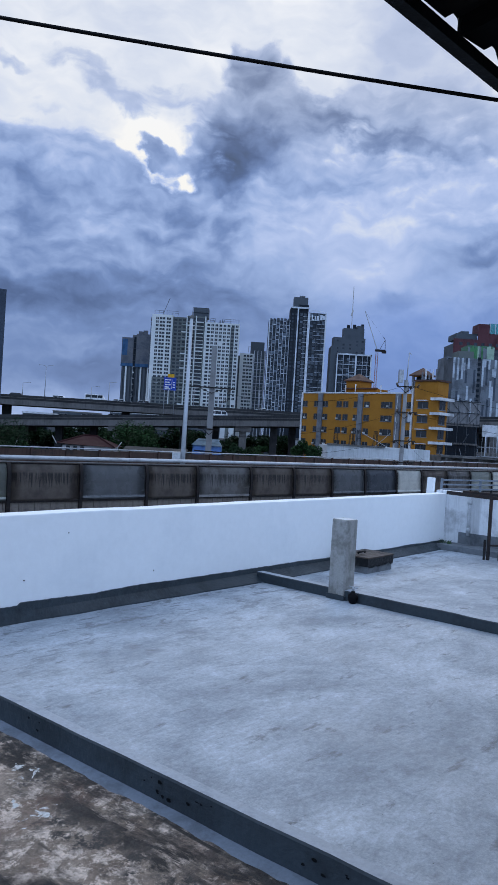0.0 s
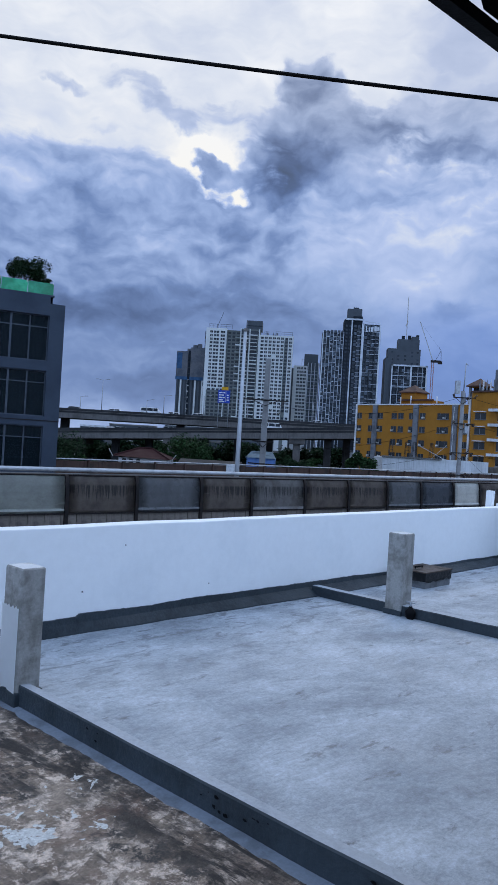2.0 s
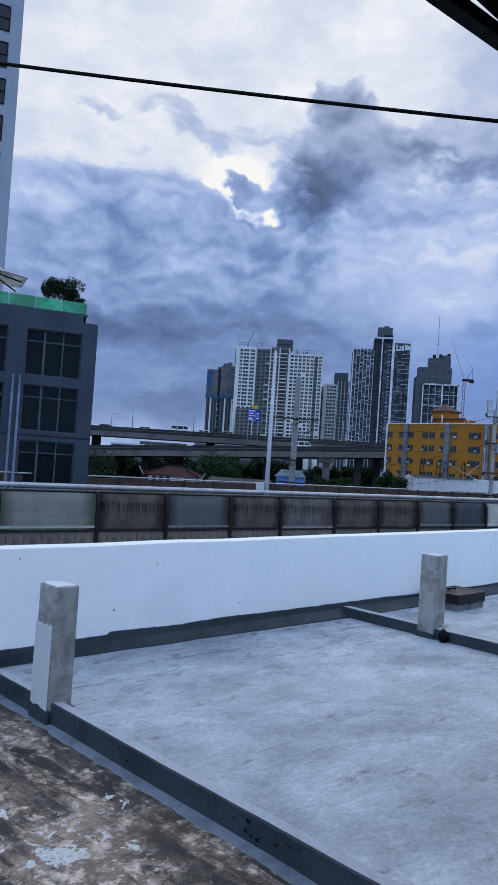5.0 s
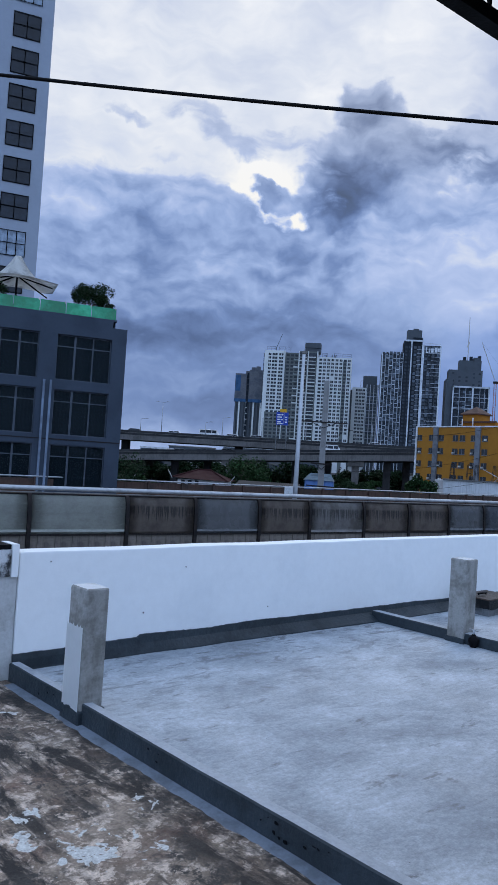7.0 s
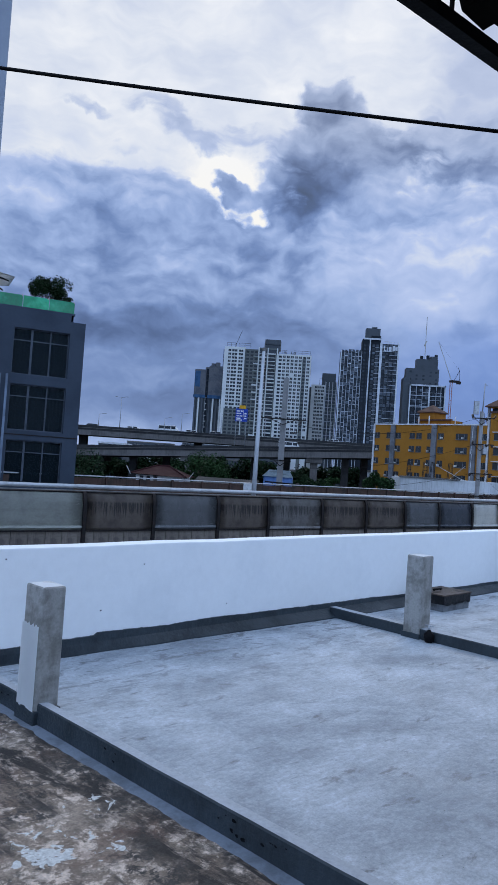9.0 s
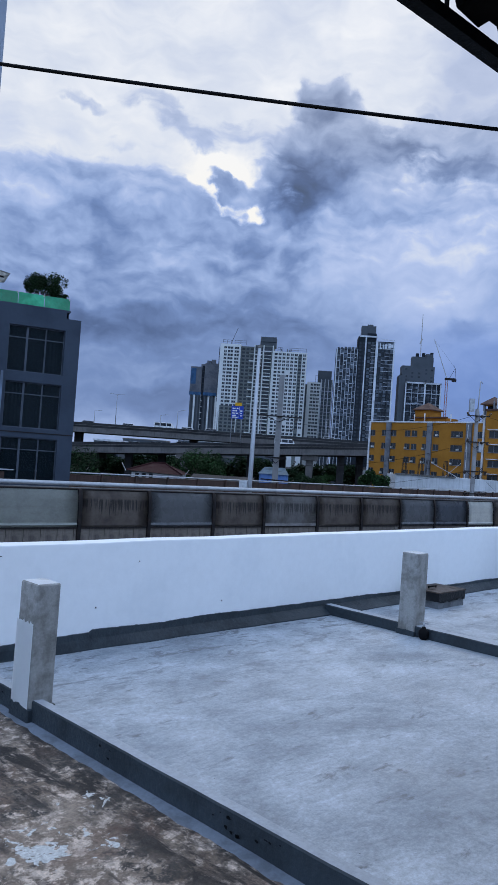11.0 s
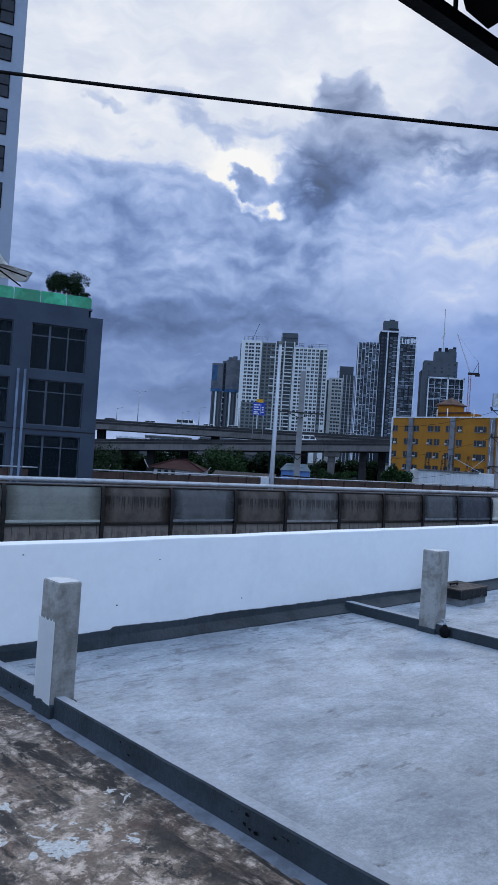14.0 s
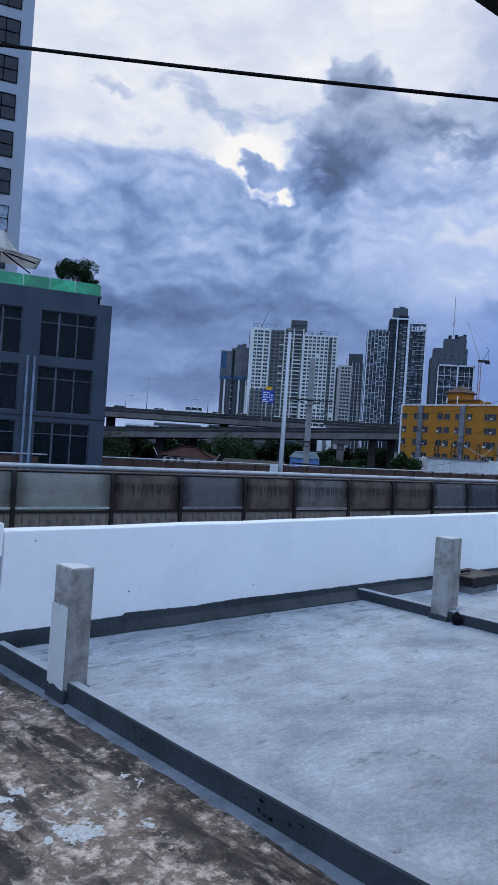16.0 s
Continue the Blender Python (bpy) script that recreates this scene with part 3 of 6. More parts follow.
part("tar_coat", bm, mat("black_tar", (0.006, 0.006, 0.007), 0.5, 0, 0.3, 9, (0.03, 0.03, 0.03), 0.4, 0.4, 30), th)
bm = bmesh.new()
box(bm, -0.02, 0.64, -0.02, 0.42, 0.19, 0.205)
bevel(bm, 0.004, 1)
part("lid", bm, mat("rusted_lid", (0.075, 0.055, 0.045), 0.6, 0.2, 0.4, 7, (0.03, 0.024, 0.021), 0.5, 0.3, 50), th, "rusted steel lid")
bm = bmesh.new()
rod(bm, (0.1, 0.2, 0.215), (0.1, 0.2, 0.235), 0.01)
rod(bm, (0.26, 0.2, 0.215), (0.26, 0.2, 0.235), 0.01)
rod(bm, (0.09, 0.2, 0.235), (0.27, 0.2, 0.235), 0.012)
part("lid_handle", bm, M_BLACK, th)

# nail holes and dabs on the parapet
M_HOLE = mat("nail_hole", (0.02, 0.02, 0.022), 0.9)
for x, z, r in ((3.60, 0.335, 0.006), (4.02, 0.70, 0.005), (5.05, 0.27, 0.005), (2.72, 0.80, 0.005)):
    bm = bmesh.new()
    rod(bm, (x, 5.199 - 0.004, z), (x, 5.21, z), r, None, 10)
    part("nail_hole", bm, M_HOLE, wall)

# parapet beyond the far corner, with a rain pipe and a ledge
bm = bmesh.new()
box(bm, 11.62, 11.80, 1.0, 5.38, -0.3, 0.92)
bevel(bm, 0.012, 2)
solid("wall_east", bm, mat("stained_white_paint", (0.74, 0.76, 0.78), 0.7, 0, 0.12, 2.2, (0.40, 0.41, 0.42), 0.28, 0.15, 30, 0.35), "white parapet stained grey by rain, at the terrace's end", "wall", ROOF, kind="structure")
bm = bmesh.new()
box(bm, 11.60, 11.62, 1.0, 4.95, -0.02, 0.27)
box(bm, 11.2, 11.62, 1.0, 5.12, -0.02, 0.085)
bevel(bm, 0.01, 1)
wobble(bm, 0.012, 3.0)
solid("trim_2", bm, mat("worn_grey_waterproofing", (0.16, 0.175, 0.19), 0.6, 0, 0.3, 3.0, (0.09, 0.10, 0.11), 0.5, 0.3, 30), "dark waterproof skirting and ledge at the terrace's end", "skirting", ROOF, kind="structure")
th = thing("rain_pipe", "grey plastic rain pipe on the stained parapet", "pipe", ROOF @ at(11.56, 4.77))
bm = bmesh.new()
rod(bm, (0, 0, 0.24), (0, 0, 0.86), 0.028, None, 12)
part("pipe", bm, M_PIPE, th)
for z in (0.3, 0.74):
    bm = bmesh.new()
    rod(bm, (0, 0, z), (0, 0, z + 0.06), 0.036, None, 12)
    part("pipe_socket", bm, M_PIPE, th)

# rusty steel stand
th = thing("steel_stand", "rusty brown steel stand with thin legs beside the parapet", "stand", ROOF)
for p, q, w in (((11.5, 5.12, 0.9), (10.86, 4.12, 0.93), 0.06), ((10.86, 4.16, 0.93), (10.6, 2.6, 0.93), 0.045), ((11.58, 4.9, 0.93), (11.58, 2.6, 0.93), 0.045)):
    bm = bmesh.new()
    bar(bm, p, q, w)
    part("top_rail", bm, M_RUST, th)
for x, y in ((10.86, 4.15), (10.98, 4.02), (10.62, 2.7)):
    bm = bmesh.new()
    bar(bm, (x, y, 0.0), (x, y, 0.93), 0.04)
    part("leg", bm, M_RUST, th)
bm = bmesh.new()
bar(bm, (10.86, 4.15, 0.22), (10.98, 4.02, 0.22), 0.03)
bar(bm, (10.84, 4.2, 0.0), (10.84, 4.2, 0.3), 0.03)
part("brace", bm, M_RUST, th)
# weeds in the corner
rnd = random.Random(11)
bm = bmesh.new()
for k in range(60):
    x, y = 11.42 + rnd.uniform(-0.12, 0.1), 5.06 + rnd.uniform(-0.1, 0.06)
    a, h = rnd.uniform(0, 6.3), rnd.uniform(0.04, 0.16)
    d = Vector((math.cos(a), math.sin(a), 0))
    s = Vector((-d.y, d.x, 0)) * 0.008
    p = Vector((x, y, 0.0))
    v = [bm.verts.new(c) for c in (p - s, p + s, p + s + d * h * 0.3 + Vector((0, 0, h * 0.7)), p + d * h * 0.6 + Vector((0, 0, h)))]
    bm.faces.new(v)
M_WEED = mat("weed_green", (0.05, 0.09, 0.035), 0.6, 0, 0.4, 20)
solid("weeds", bm, M_WEED, "small green weeds growing at the parapet's corner", "weeds", ROOF, kind="stuff")

# bare stretch of parapet next to the white one
bm = bmesh.new()
box(bm, -6, 2.462, 5.215, 5.42, -0.4, 0.70)
bevel(bm, 0.012, 2)
solid("wall_west", bm, mat("pale_bare_render", (0.52, 0.53, 0.53), 0.85, 0, 0.2, 4.0, (0.36, 0.36, 0.35), 0.4, 0.3, 50, 0.2), "bare grey cement parapet with peeling paint", "wall", ROOF, kind="structure")
th = thing("gutter_end", "flaking white steel gutter end over a black channel", "gutter", ROOF)
bm = bmesh.new()
box(bm, 1.2, 2.40, 5.20, 5.215, 0.72, 0.90)
box(bm, 1.2, 2.40, 5.20, 5.40, 0.705, 0.72)
part("gutter_face", bm, mat("flaking_white_paint", (0.62, 0.64, 0.66), 0.6, 0, 0.2, 9, (0.03, 0.03, 0.033), 0.55, 0.3, 40), th, "white paint flaking off black steel")
bm = bmesh.new()
box(bm, 1.2, 2.42, 5.22, 5.40, 0.90, 0.935)
part("channel", bm, M_BLACK, th)
bm = bmesh.new()
box(bm, 2.405, 2.455, 5.19, 5.40, 0.70, 0.94)
bevel(bm, 0.006, 1)
part("end_plate", bm, M_WHITE, th)

# ------------------------------------------------------------------ the canopy overhead
CAN = RAIL
th = thing("canopy", "dark steel canopy with a corrugated sheet roof over the old concrete", "canopy", CAN)
bm = bmesh.new()
box(bm, 0.55, 7.0, 1.022, 1.058, 2.673, 2.706)
bevel(bm, 0.008, 2)
part("eave_beam", bm, M_BLACK, th)
M_SHEET = mat("dark_corrugated_sheet", (0.008, 0.008, 0.009), 0.7, 0.0, 0.3, 3, (0.02, 0.018, 0.016), 0.4, 0.1, 40, 0.0, 0.1)
bm = bmesh.new()
prof = ((0.0, 0.0), (0.10, 0.0), (0.13, 0.032), (0.17, 0.032))
xs = []
x = 0.6
while x < 7.0:
    for dx, dz in prof:
        xs.append((x + dx, dz))
    x += 0.2
rows = []
for y, z in ((1.035, 2.725), (-4.4, 3.48)):
    rows.append([bm.verts.new((px, y + 0.025 * noise.noise(Vector((px * 7, y, 0))), z + dz + 0.004 * noise.noise(Vector((px * 2, 1, 1))))) for px, dz in xs])
for i in range(len(xs) - 1):
    bm.faces.new((rows[0][i], rows[0][i + 1], rows[1][i + 1], rows[1][i]))
bmesh.ops.solidify(bm, geom=bm.faces[:], thickness=0.004)
part("roof_sheet", bm, M_SHEET, th)
for x in (0.75, 2.9, 4.8, 6.6):
    bm = bmesh.new()
    bar(bm, (x, 1.0, 2.69), (x, -4.3, 3.42), 0.035)
    part("rafter", bm, M_BLACK, th)
for y in (-0.6, -2.4):
    bm = bmesh.new()
    z = 2.725 + (1.03 - y) * 0.1387 - 0.022
    bar(bm, (0.6, y, z), (7, y, z), 0.03)
    part("purlin", bm, M_BLACK, th)
for x in (6.8,):
    bm = bmesh.new()
    bar(bm, (x, 1.03, -0.07), (x, 1.03, 2.675), 0.05)
    part("canopy_post", bm, M_BLACK, th)
# screws that hold the sheet
for k in range(8):
    bm = bmesh.new()
    rod(bm, (0.95 + k * 0.4, 1.02, 2.70), (0.95 + k * 0.4, 1.02, 2.745), 0.006, None, 6)
    part("screw", bm, M_BLACK, th)
# wall of the house behind
bm = bmesh.new()
box(bm, 0.3, 7.2, -4.7, -4.45, -0.35, 3.6)
solid("wall_south", bm, mat("house_wall_render", (0.5, 0.49, 0.47), 0.8, 0, 0.2, 0.8), "plain rendered house wall behind the terrace", "wall", CAN, kind="structure")

# sagging cable
bm = bmesh.new()
p, q = Vector((-3.38, 1.94, 2.94)), Vector((3.3, 1.94, 2.305))
prev = None
for k in range(61):
    u = k / 60
    c = p.lerp(q, u)
    c.z -= 0.10 * 4 * u * (1 - u) - 0.07
    ring = [bm.verts.new(c + 0.0052 * Vector((0, math.cos(a), math.sin(a)))) for a in [0.7854 * i for i in range(8)]]
    if prev:
        for i in range(8):
            bm.faces.new((prev[i], prev[(i + 1) % 8], ring[(i + 1) % 8], ring[i])).smooth = True
    prev = ring
bmesh.ops.recalc_face_normals(bm, faces=bm.faces[:])
solid("overhead_cable", bm, M_BLACK, "black cable slung across the open side of the roof", "cable")

# ------------------------------------------------------------------ ground
M_GROUND = mat("city_ground", (0.10, 0.10, 0.10), 0.9, 0, 0.4, 0.05, (0.055, 0.065, 0.05), 0.5, 0.1, 2)
bm = bmesh.new()
vs = [bm.verts.new(p) for p in ((-4000, -1500, GROUND), (4000, -1500, GROUND), (4000, 4500, GROUND), (-4000, 4500, GROUND))]
bm.faces.new(vs)
solid("ground", bm, M_GROUND, "grey asphalt and scrub city ground to the horizon", "ground", kind="structure")

# ------------------------------------------------------------------ railway viaduct with noise barrier
M_CONC = mat("grey_concrete", (0.27, 0.26, 0.25), 0.85, 0, 0.25, 0.7, (0.19, 0.185, 0.18), 0.5, 0.2, 15, 0.35)
M_DKCONC = mat("sooty_concrete", (0.15, 0.145, 0.14), 0.9, 0, 0.25, 0.5, (0.09, 0.088, 0.085), 0.5, 0.2, 15, 0.3)
M_PARA = mat("brown_rusted_parapet", (0.075, 0.045, 0.036), 0.8, 0, 0.35, 1.2, (0.045, 0.035, 0.03), 0.5, 0.2, 15, 0.4)
M_DUCT = mat("pale_metal_duct", (0.44, 0.45, 0.47), 0.42, 0.3, 0.2, 0.8, (0.27, 0.27, 0.28), 0.35, 0.05, 12)
YB = 34.81
via = thing("railway_viaduct", "concrete railway viaduct carrying a noise barrier", "viaduct", RAIL, kind="structure")
bm = bmesh.new()
box(bm, -60, 190, YB - 0.1, YB + 9.0, -5.2, -3.75)
part("deck", bm, M_CONC, via)
for x in range(-45, 190, 24):
    bm = bmesh.new()
    rod(bm, (x, YB + 4.4, GROUND), (x, YB + 4.4, -5.2), 0.95, None, 16)
    part("pier", bm, M_CONC, via)
# small cast cladding slabs under the barrier
bm = bmesh.new()
box(bm, 0.012, 0.888, 0, 0.09, -3.75, -2.52)
bevel(bm, 0.012, 1)
me = mesh_of(bm, "cladding_slab", mat("cladding_slab", (0.17, 0.145, 0.125), 0.85, 0, 0.25, 1.5, (0.11, 0.095, 0.085), 0.5, 0.2, 20, 0.4, obj_var=0.15))
for k in range(110):
    piece("cladding_slab", me, via, at(-8 + 0.9 * k, YB + 0.05))
bm = bmesh.new()
box(bm, -60, 190, YB + 0.14, YB + 0.3, -3.75, -2.5)
part("cladding_back", bm, M_DKCONC, via)
bm = bmesh.new()
box(bm, -60, 190, YB + 8.6, YB + 8.85, -3.75, -0.10)
part("far_parapet", bm, M_PARA, via, "rusty brown parapet on the far side")
bm = bmesh.new()
rod(bm, (-60, YB + 8.5, 0.03), (190, YB + 8.5, 0.0), 0.045, None, 8)
part("far_rail", bm, M_GALV, via)
for k in range(70):
    bm = bmesh.new()
    box(bm, -20 + 2.6 * k, -19.88 + 2.6 * k, YB + 8.45, YB + 8.6, -1.5, 0.0)
    part("far_rail_post", bm, M_PARA, via)
# long bright duct along the barrier's head
bm = bmesh.new()
rod(bm, (-60, YB + 0.62, -0.25), (190, YB + 0.62, -0.25), 0.115, None, 16)
part("duct", bm, M_DUCT, via, "pale metal duct along the barrier's head")
bm = bmesh.new()
rod(bm, (-60, YB + 0.4, -0.47), (190, YB + 0.4, -0.47), 0.05, None, 8)
part("head_rail", bm, M_DKCONC, via)

# noise barrier: curved panels between dark ribs
POSTS = [-9.2, -4.8, -0.4, 4.0, 8.5, 13.1, 18.35, 22.6, 27.1, 31.1, 35.9, 40.35, 44.75, 49.0, 53.5, 57.5, 61.9, 66.3, 70.7, 75.1, 79.5, 83.9, 88.3, 92.7, 97.1, 101.5]
M_RIB = mat("dark_steel_rib", (0.014, 0.012, 0.012), 0.6, 0.3, 0.3, 2.0, (0.035, 0.025, 0.022), 0.4, 0.1, 20)


def panel_mat(name, base, second, drips, rough=0.4):
    """Acrylic barrier sheet: soot film, and black drips that start below the head and thin out downwards."""
    m = mat(name, base, rough, 0, 0.18, 0.9, second, 0.5, 0.06, 8, 0.0, 0.5)
    nt = m.node_tree
    N, L = nt.nodes.new, nt.links.new
    b = nt.nodes["Principled BSDF"]
    src = b.inputs["Base Color"].links[0].from_socket
    tc = N("ShaderNodeTexCoord").outputs["Object"]
    sep = N("ShaderNodeSeparateXYZ")
    L(tc, sep.inputs[0])

    def grain(scale, where):
        mp = N("ShaderNodeMapping")
        mp.inputs["Scale"].default_value = scale
        mp.inputs["Location"].default_value = (0, 0, where)
        L(tc, mp.inputs["Vector"])
        n = N("ShaderNodeTexNoise")
        n.inputs["Scale"].default_value, n.inputs["Detail"].default_value, n.inputs["Roughness"].default_value = 1.0, 4, 0.65
        L(mp.outputs[0], n.inputs["Vector"])
        return n.outputs["Fac"]

    def rng(v, a_, b_, c, d):
        n = N("ShaderNodeMapRange")
        n.interpolation_type = "SMOOTHSTEP"
        L(v, n.inputs[0])
        for i, q in enumerate((a_, b_, c, d)):
            n.inputs[i + 1].default_value = q
        return n.outputs[0]

    def mul(a_, b_):
        n = N("ShaderNodeMath")
        n.operation = "MULTIPLY"
        L(a_, n.inputs[0])
        L(b_, n.inputs[1])
        return n.outputs[0]

    def over(f, low, high):
        n = N("ShaderNodeMix")
        n.data_type = "RGBA"
        L(f, n.inputs[0])
        L(low, n.inputs[6])
        n.inputs[7].default_value = (*high, 1)
        return n.outputs[2]

    # drips: narrow upright strokes of uneven length
    head = rng(sep.outputs[2], -0.92, -1.08, 0.0, 1.0)
    tail = rng(sep.outputs[2], -2.3, -1.2, -0.16, 0.10)
    add = N("ShaderNodeMath")
    add.operation = "ADD"
    L(grain((11.0, 0.2, 0.45), 3.0), add.inputs[0])
    L(tail, add.inputs[1])
    film = over(rng(grain((1.1, 0.2, 3.0), 7.0), 0.45, 0.7, 0.0, 0.35), src, tuple(c * 0.55 for c in base))
    col = over(mul(rng(add.outputs[0], 0.53, 0.64, 0.0, drips), head), film, (0.016, 0.014, 0.013))
    L(col, b.inputs["Base Color"])
    return m


PM = {"b": panel_mat("sooty_brown_panel", (0.165, 0.135, 0.115), (0.10, 0.08, 0.07), 0.8, 0.5),
      "p": panel_mat("pale_soiled_panel", (0.215, 0.205, 0.20), (0.13, 0.115, 0.105), 0.7, 0.5),
      "g": panel_mat("clear_grey_panel", (0.165, 0.17, 0.178), (0.135, 0.14, 0.15), 0.0, 0.3),
      "d": panel_mat("slate_panel", (0.10, 0.108, 0.125), (0.08, 0.088, 0.105), 0.0, 0.3),
      "l": panel_mat("grey_green_panel", (0.35, 0.36, 0.325), (0.31, 0.32, 0.29), 0.0),
      "w": panel_mat("milky_panel", (0.66, 0.66, 0.62), (0.58, 0.58, 0.55), 0.0)}
KIND = "llllllbgbpbbgdwbplwgwlwlw"
WORDS = {"b": "sooty brown", "p": "soiled pale grey", "g": "clear blue-grey", "d": "dark slate grey", "l": "pale grey-green", "w": "milky white"}


def barrier_profile(u):
    """Depth and height of the panel at u from foot to head: upright, then bowed inwards."""
    z = -2.46 + 1.98 * u
    y = 0.02 + 0.10 * max(0, u - 0.15) ** 1.5 + 0.55 * max(0, u - 0.72) ** 1.7 * 2.2
    return y, z


for k, (x0, x1) in enumerate(zip(POSTS, POSTS[1:])):
    kd = KIND[k]
    th = thing("noise_barrier_panel", WORDS[kd] + " noise barrier panel streaked by rain, on the viaduct", "barrier panel", RAIL @ at(x0, YB), "noise barrier panels")
    w = x1 - x0
    bm = bmesh.new()
    cols = []
    for i in range(7):
        x = 0.11 + (w - 0.2) * i / 6
        cols.append([bm.verts.new((x, barrier_profile(j / 14)[0] + 0.012 * noise.noise(Vector((x0 + x, j * 0.4, 3))), barrier_profile(j / 14)[1])) for j in range(15)])
    for a, b in zip(cols, cols[1:]):
        for j in range(14):
            bm.faces.new((a[j], b[j], b[j + 1], a[j + 1])).smooth = True
    bmesh.ops.solidify(bm, geom=bm.faces[:], thickness=-0.03)
    part("sheet", bm, PM[kd], th)
    if kd in "lgdw":
        bm = bmesh.new()
        y, z = barrier_profile(0.09)
        box(bm, 0.12, w - 0.12, y - 0.045, y - 0.005, z - 0.07, z + 0.05)
        bevel(bm, 0.012, 1)
        part("foot_strip", bm, PM[kd], th)
    bm = bmesh.new()
    y, z = barrier_profile(0.985)
    rod(bm, (0.1, y - 0.03, z), (w - 0.1, y - 0.03, z), 0.045, None, 8)
    part("head_strip", bm, M_RIB, th)
    bm = bmesh.new()
    box(bm, 0.1, w - 0.1, -0.03, 0.06, -2.54, -2.46)
    part("sill", bm, M_RIB, th)
    # added strip: stands for the highlight on the panel's curved lower edge
    if kd in "p":
        bm = bmesh.new()
        box(bm, 0.12, w - 0.12, -0.012, 0.02, -2.45, -2.30)
        bevel(bm, 0.01, 1)
        part("lower_strip", bm, PM[kd], th)
    bm = bmesh.new()
    prev = None
    for j in range(13):
        y, z = barrier_profile(j / 12)
        if j == 0:
            z = -3.7
        cur = [bm.verts.new(c) for c in ((-0.1, y - 0.10, z), (0.1, y - 0.10, z), (0.1, y + 0.1, z), (-0.1, y + 0.1, z))]
        if prev:
            for i in range(4):
                bm.faces.new((prev[i], prev[(i + 1) % 4], cur[(i + 1) % 4], cur[i]))
        prev = cur
    bm.faces.new(prev)
    part("rib", bm, M_RIB, th)

# light mast on the viaduct
M_MAST = mat("pale_grey_mast", (0.46, 0.49, 0.53), 0.5, 0.2, 0.12, 1.0, (0.38, 0.4, 0.43), 0.4, 0.05, 20)
mast = thing("light_mast", "tall pale grey steel mast rising behind the noise barrier", "mast", at(-3.42, 47.5, -3.75))
bm = bmesh.new()
rod(bm, (0, 0, 0), (0.03, 0, 12.6), 0.17, 0.105, 16)
part("shaft", bm, M_MAST, mast)
bm = bmesh.new()
rod(bm, (0, 0, 12.6), (0.02, 0, 12.72), 0.13, 0.1, 16)
rod(bm, (0.06, 0, 12.7), (0.1, 0, 13.35), 0.025, 0.015, 6)
box(bm, -0.05, 0.19, -0.06, 0.06, 12.62, 12.8)
part("head", bm, M_DKCONC, mast)
for k in range(3):
    bm = bmesh.new()
    rod(bm, (0.16, -0.05, 11.9 - 0.5 * k), (0.26 - 0.02 * k, -0.05, 11.2 - 0.5 * k), 0.025, None, 6)
    part("cable_stub", bm, M_RIB, mast)
bm = bmesh.new()
box(bm, -0.65, -0.13, -0.35, 0.15, 3.5, 4.0)
bevel(bm, 0.04, 2)
part("junction_box", bm, M_PIPE, mast)

# ------------------------------------------------------------------ slate-blue building beyond the railway
BLUE = at(0, 0, 0, 29.6)
YF = 46.25
M_BLUE = mat("slate_blue_cladding", (0.036, 0.050, 0.074), 0.6, 0, 0.12, 0.5, (0.030, 0.042, 0.063), 0.5, 0.05, 10)
M_BLUE2 = mat("pale_slate_pilaster", (0.17, 0.22, 0.30), 0.5, 0, 0.12, 1.0)
M_MULL = mat("blue_grey_mullion", (0.075, 0.09, 0.115), 0.5, 0.2, 0.1, 2)
# curtains near-black: the unlit room's shade is in their colour
M_CURT = mat("shaded_curtain", (0.020, 0.028, 0.031), 0.9, 0, 0.3, 1.2, (0.012, 0.016, 0.018), 0.5, 0.1, 10, 0.3)
blue = thing("slate_building", "slate-blue clad building with large gridded windows and roof terrace", "building", BLUE)
zs = [(5.97, 8.76), (2.59, 5.37), (-0.78, 2.0), (-4.15, -1.38)]
xs = [(5.45 - 4.4 * k, 8.78 - 4.4 * k) for k in range(5)]
bm = bmesh.new()
# piers and spandrels leave real openings
edges = [9.69] + [v for x0, x1 in xs for v in (x1, x0)] + [-16.0]
for k in range(0, len(edges), 2):
    box(bm, edges[k + 1], edges[k], YF, YF + 0.45, GROUND, 9.5 if k == 0 else 9.9)
zz = [9.9] + [v for a, b in zs for v in (b, a)] + [GROUND]
for x0, x1 in xs:
    for k in range(0, len(zz), 2):
        box(bm, x0, x1, YF, YF + 0.45, zz[k + 1], zz[k])
box(bm, 9.24, 9.69, YF + 0.45, YF + 18, GROUND, 9.5)
part("wall", bm, M_BLUE, blue)
# solid near-black block: room darkness behind the panes put into its colour
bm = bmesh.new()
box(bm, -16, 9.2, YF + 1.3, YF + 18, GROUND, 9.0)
part("core", bm, mat("room_shade_black", (0.006, 0.007, 0.009), 0.9), blue)
bm = bmesh.new()
box(bm, -16, 9.0, YF + 0.0, YF + 18, 9.9, 10.02)
box(bm, 8.95, 9.0, YF + 0.45, YF + 18, 9.5, 9.9)
part("roof", bm, M_BLUE, blue)


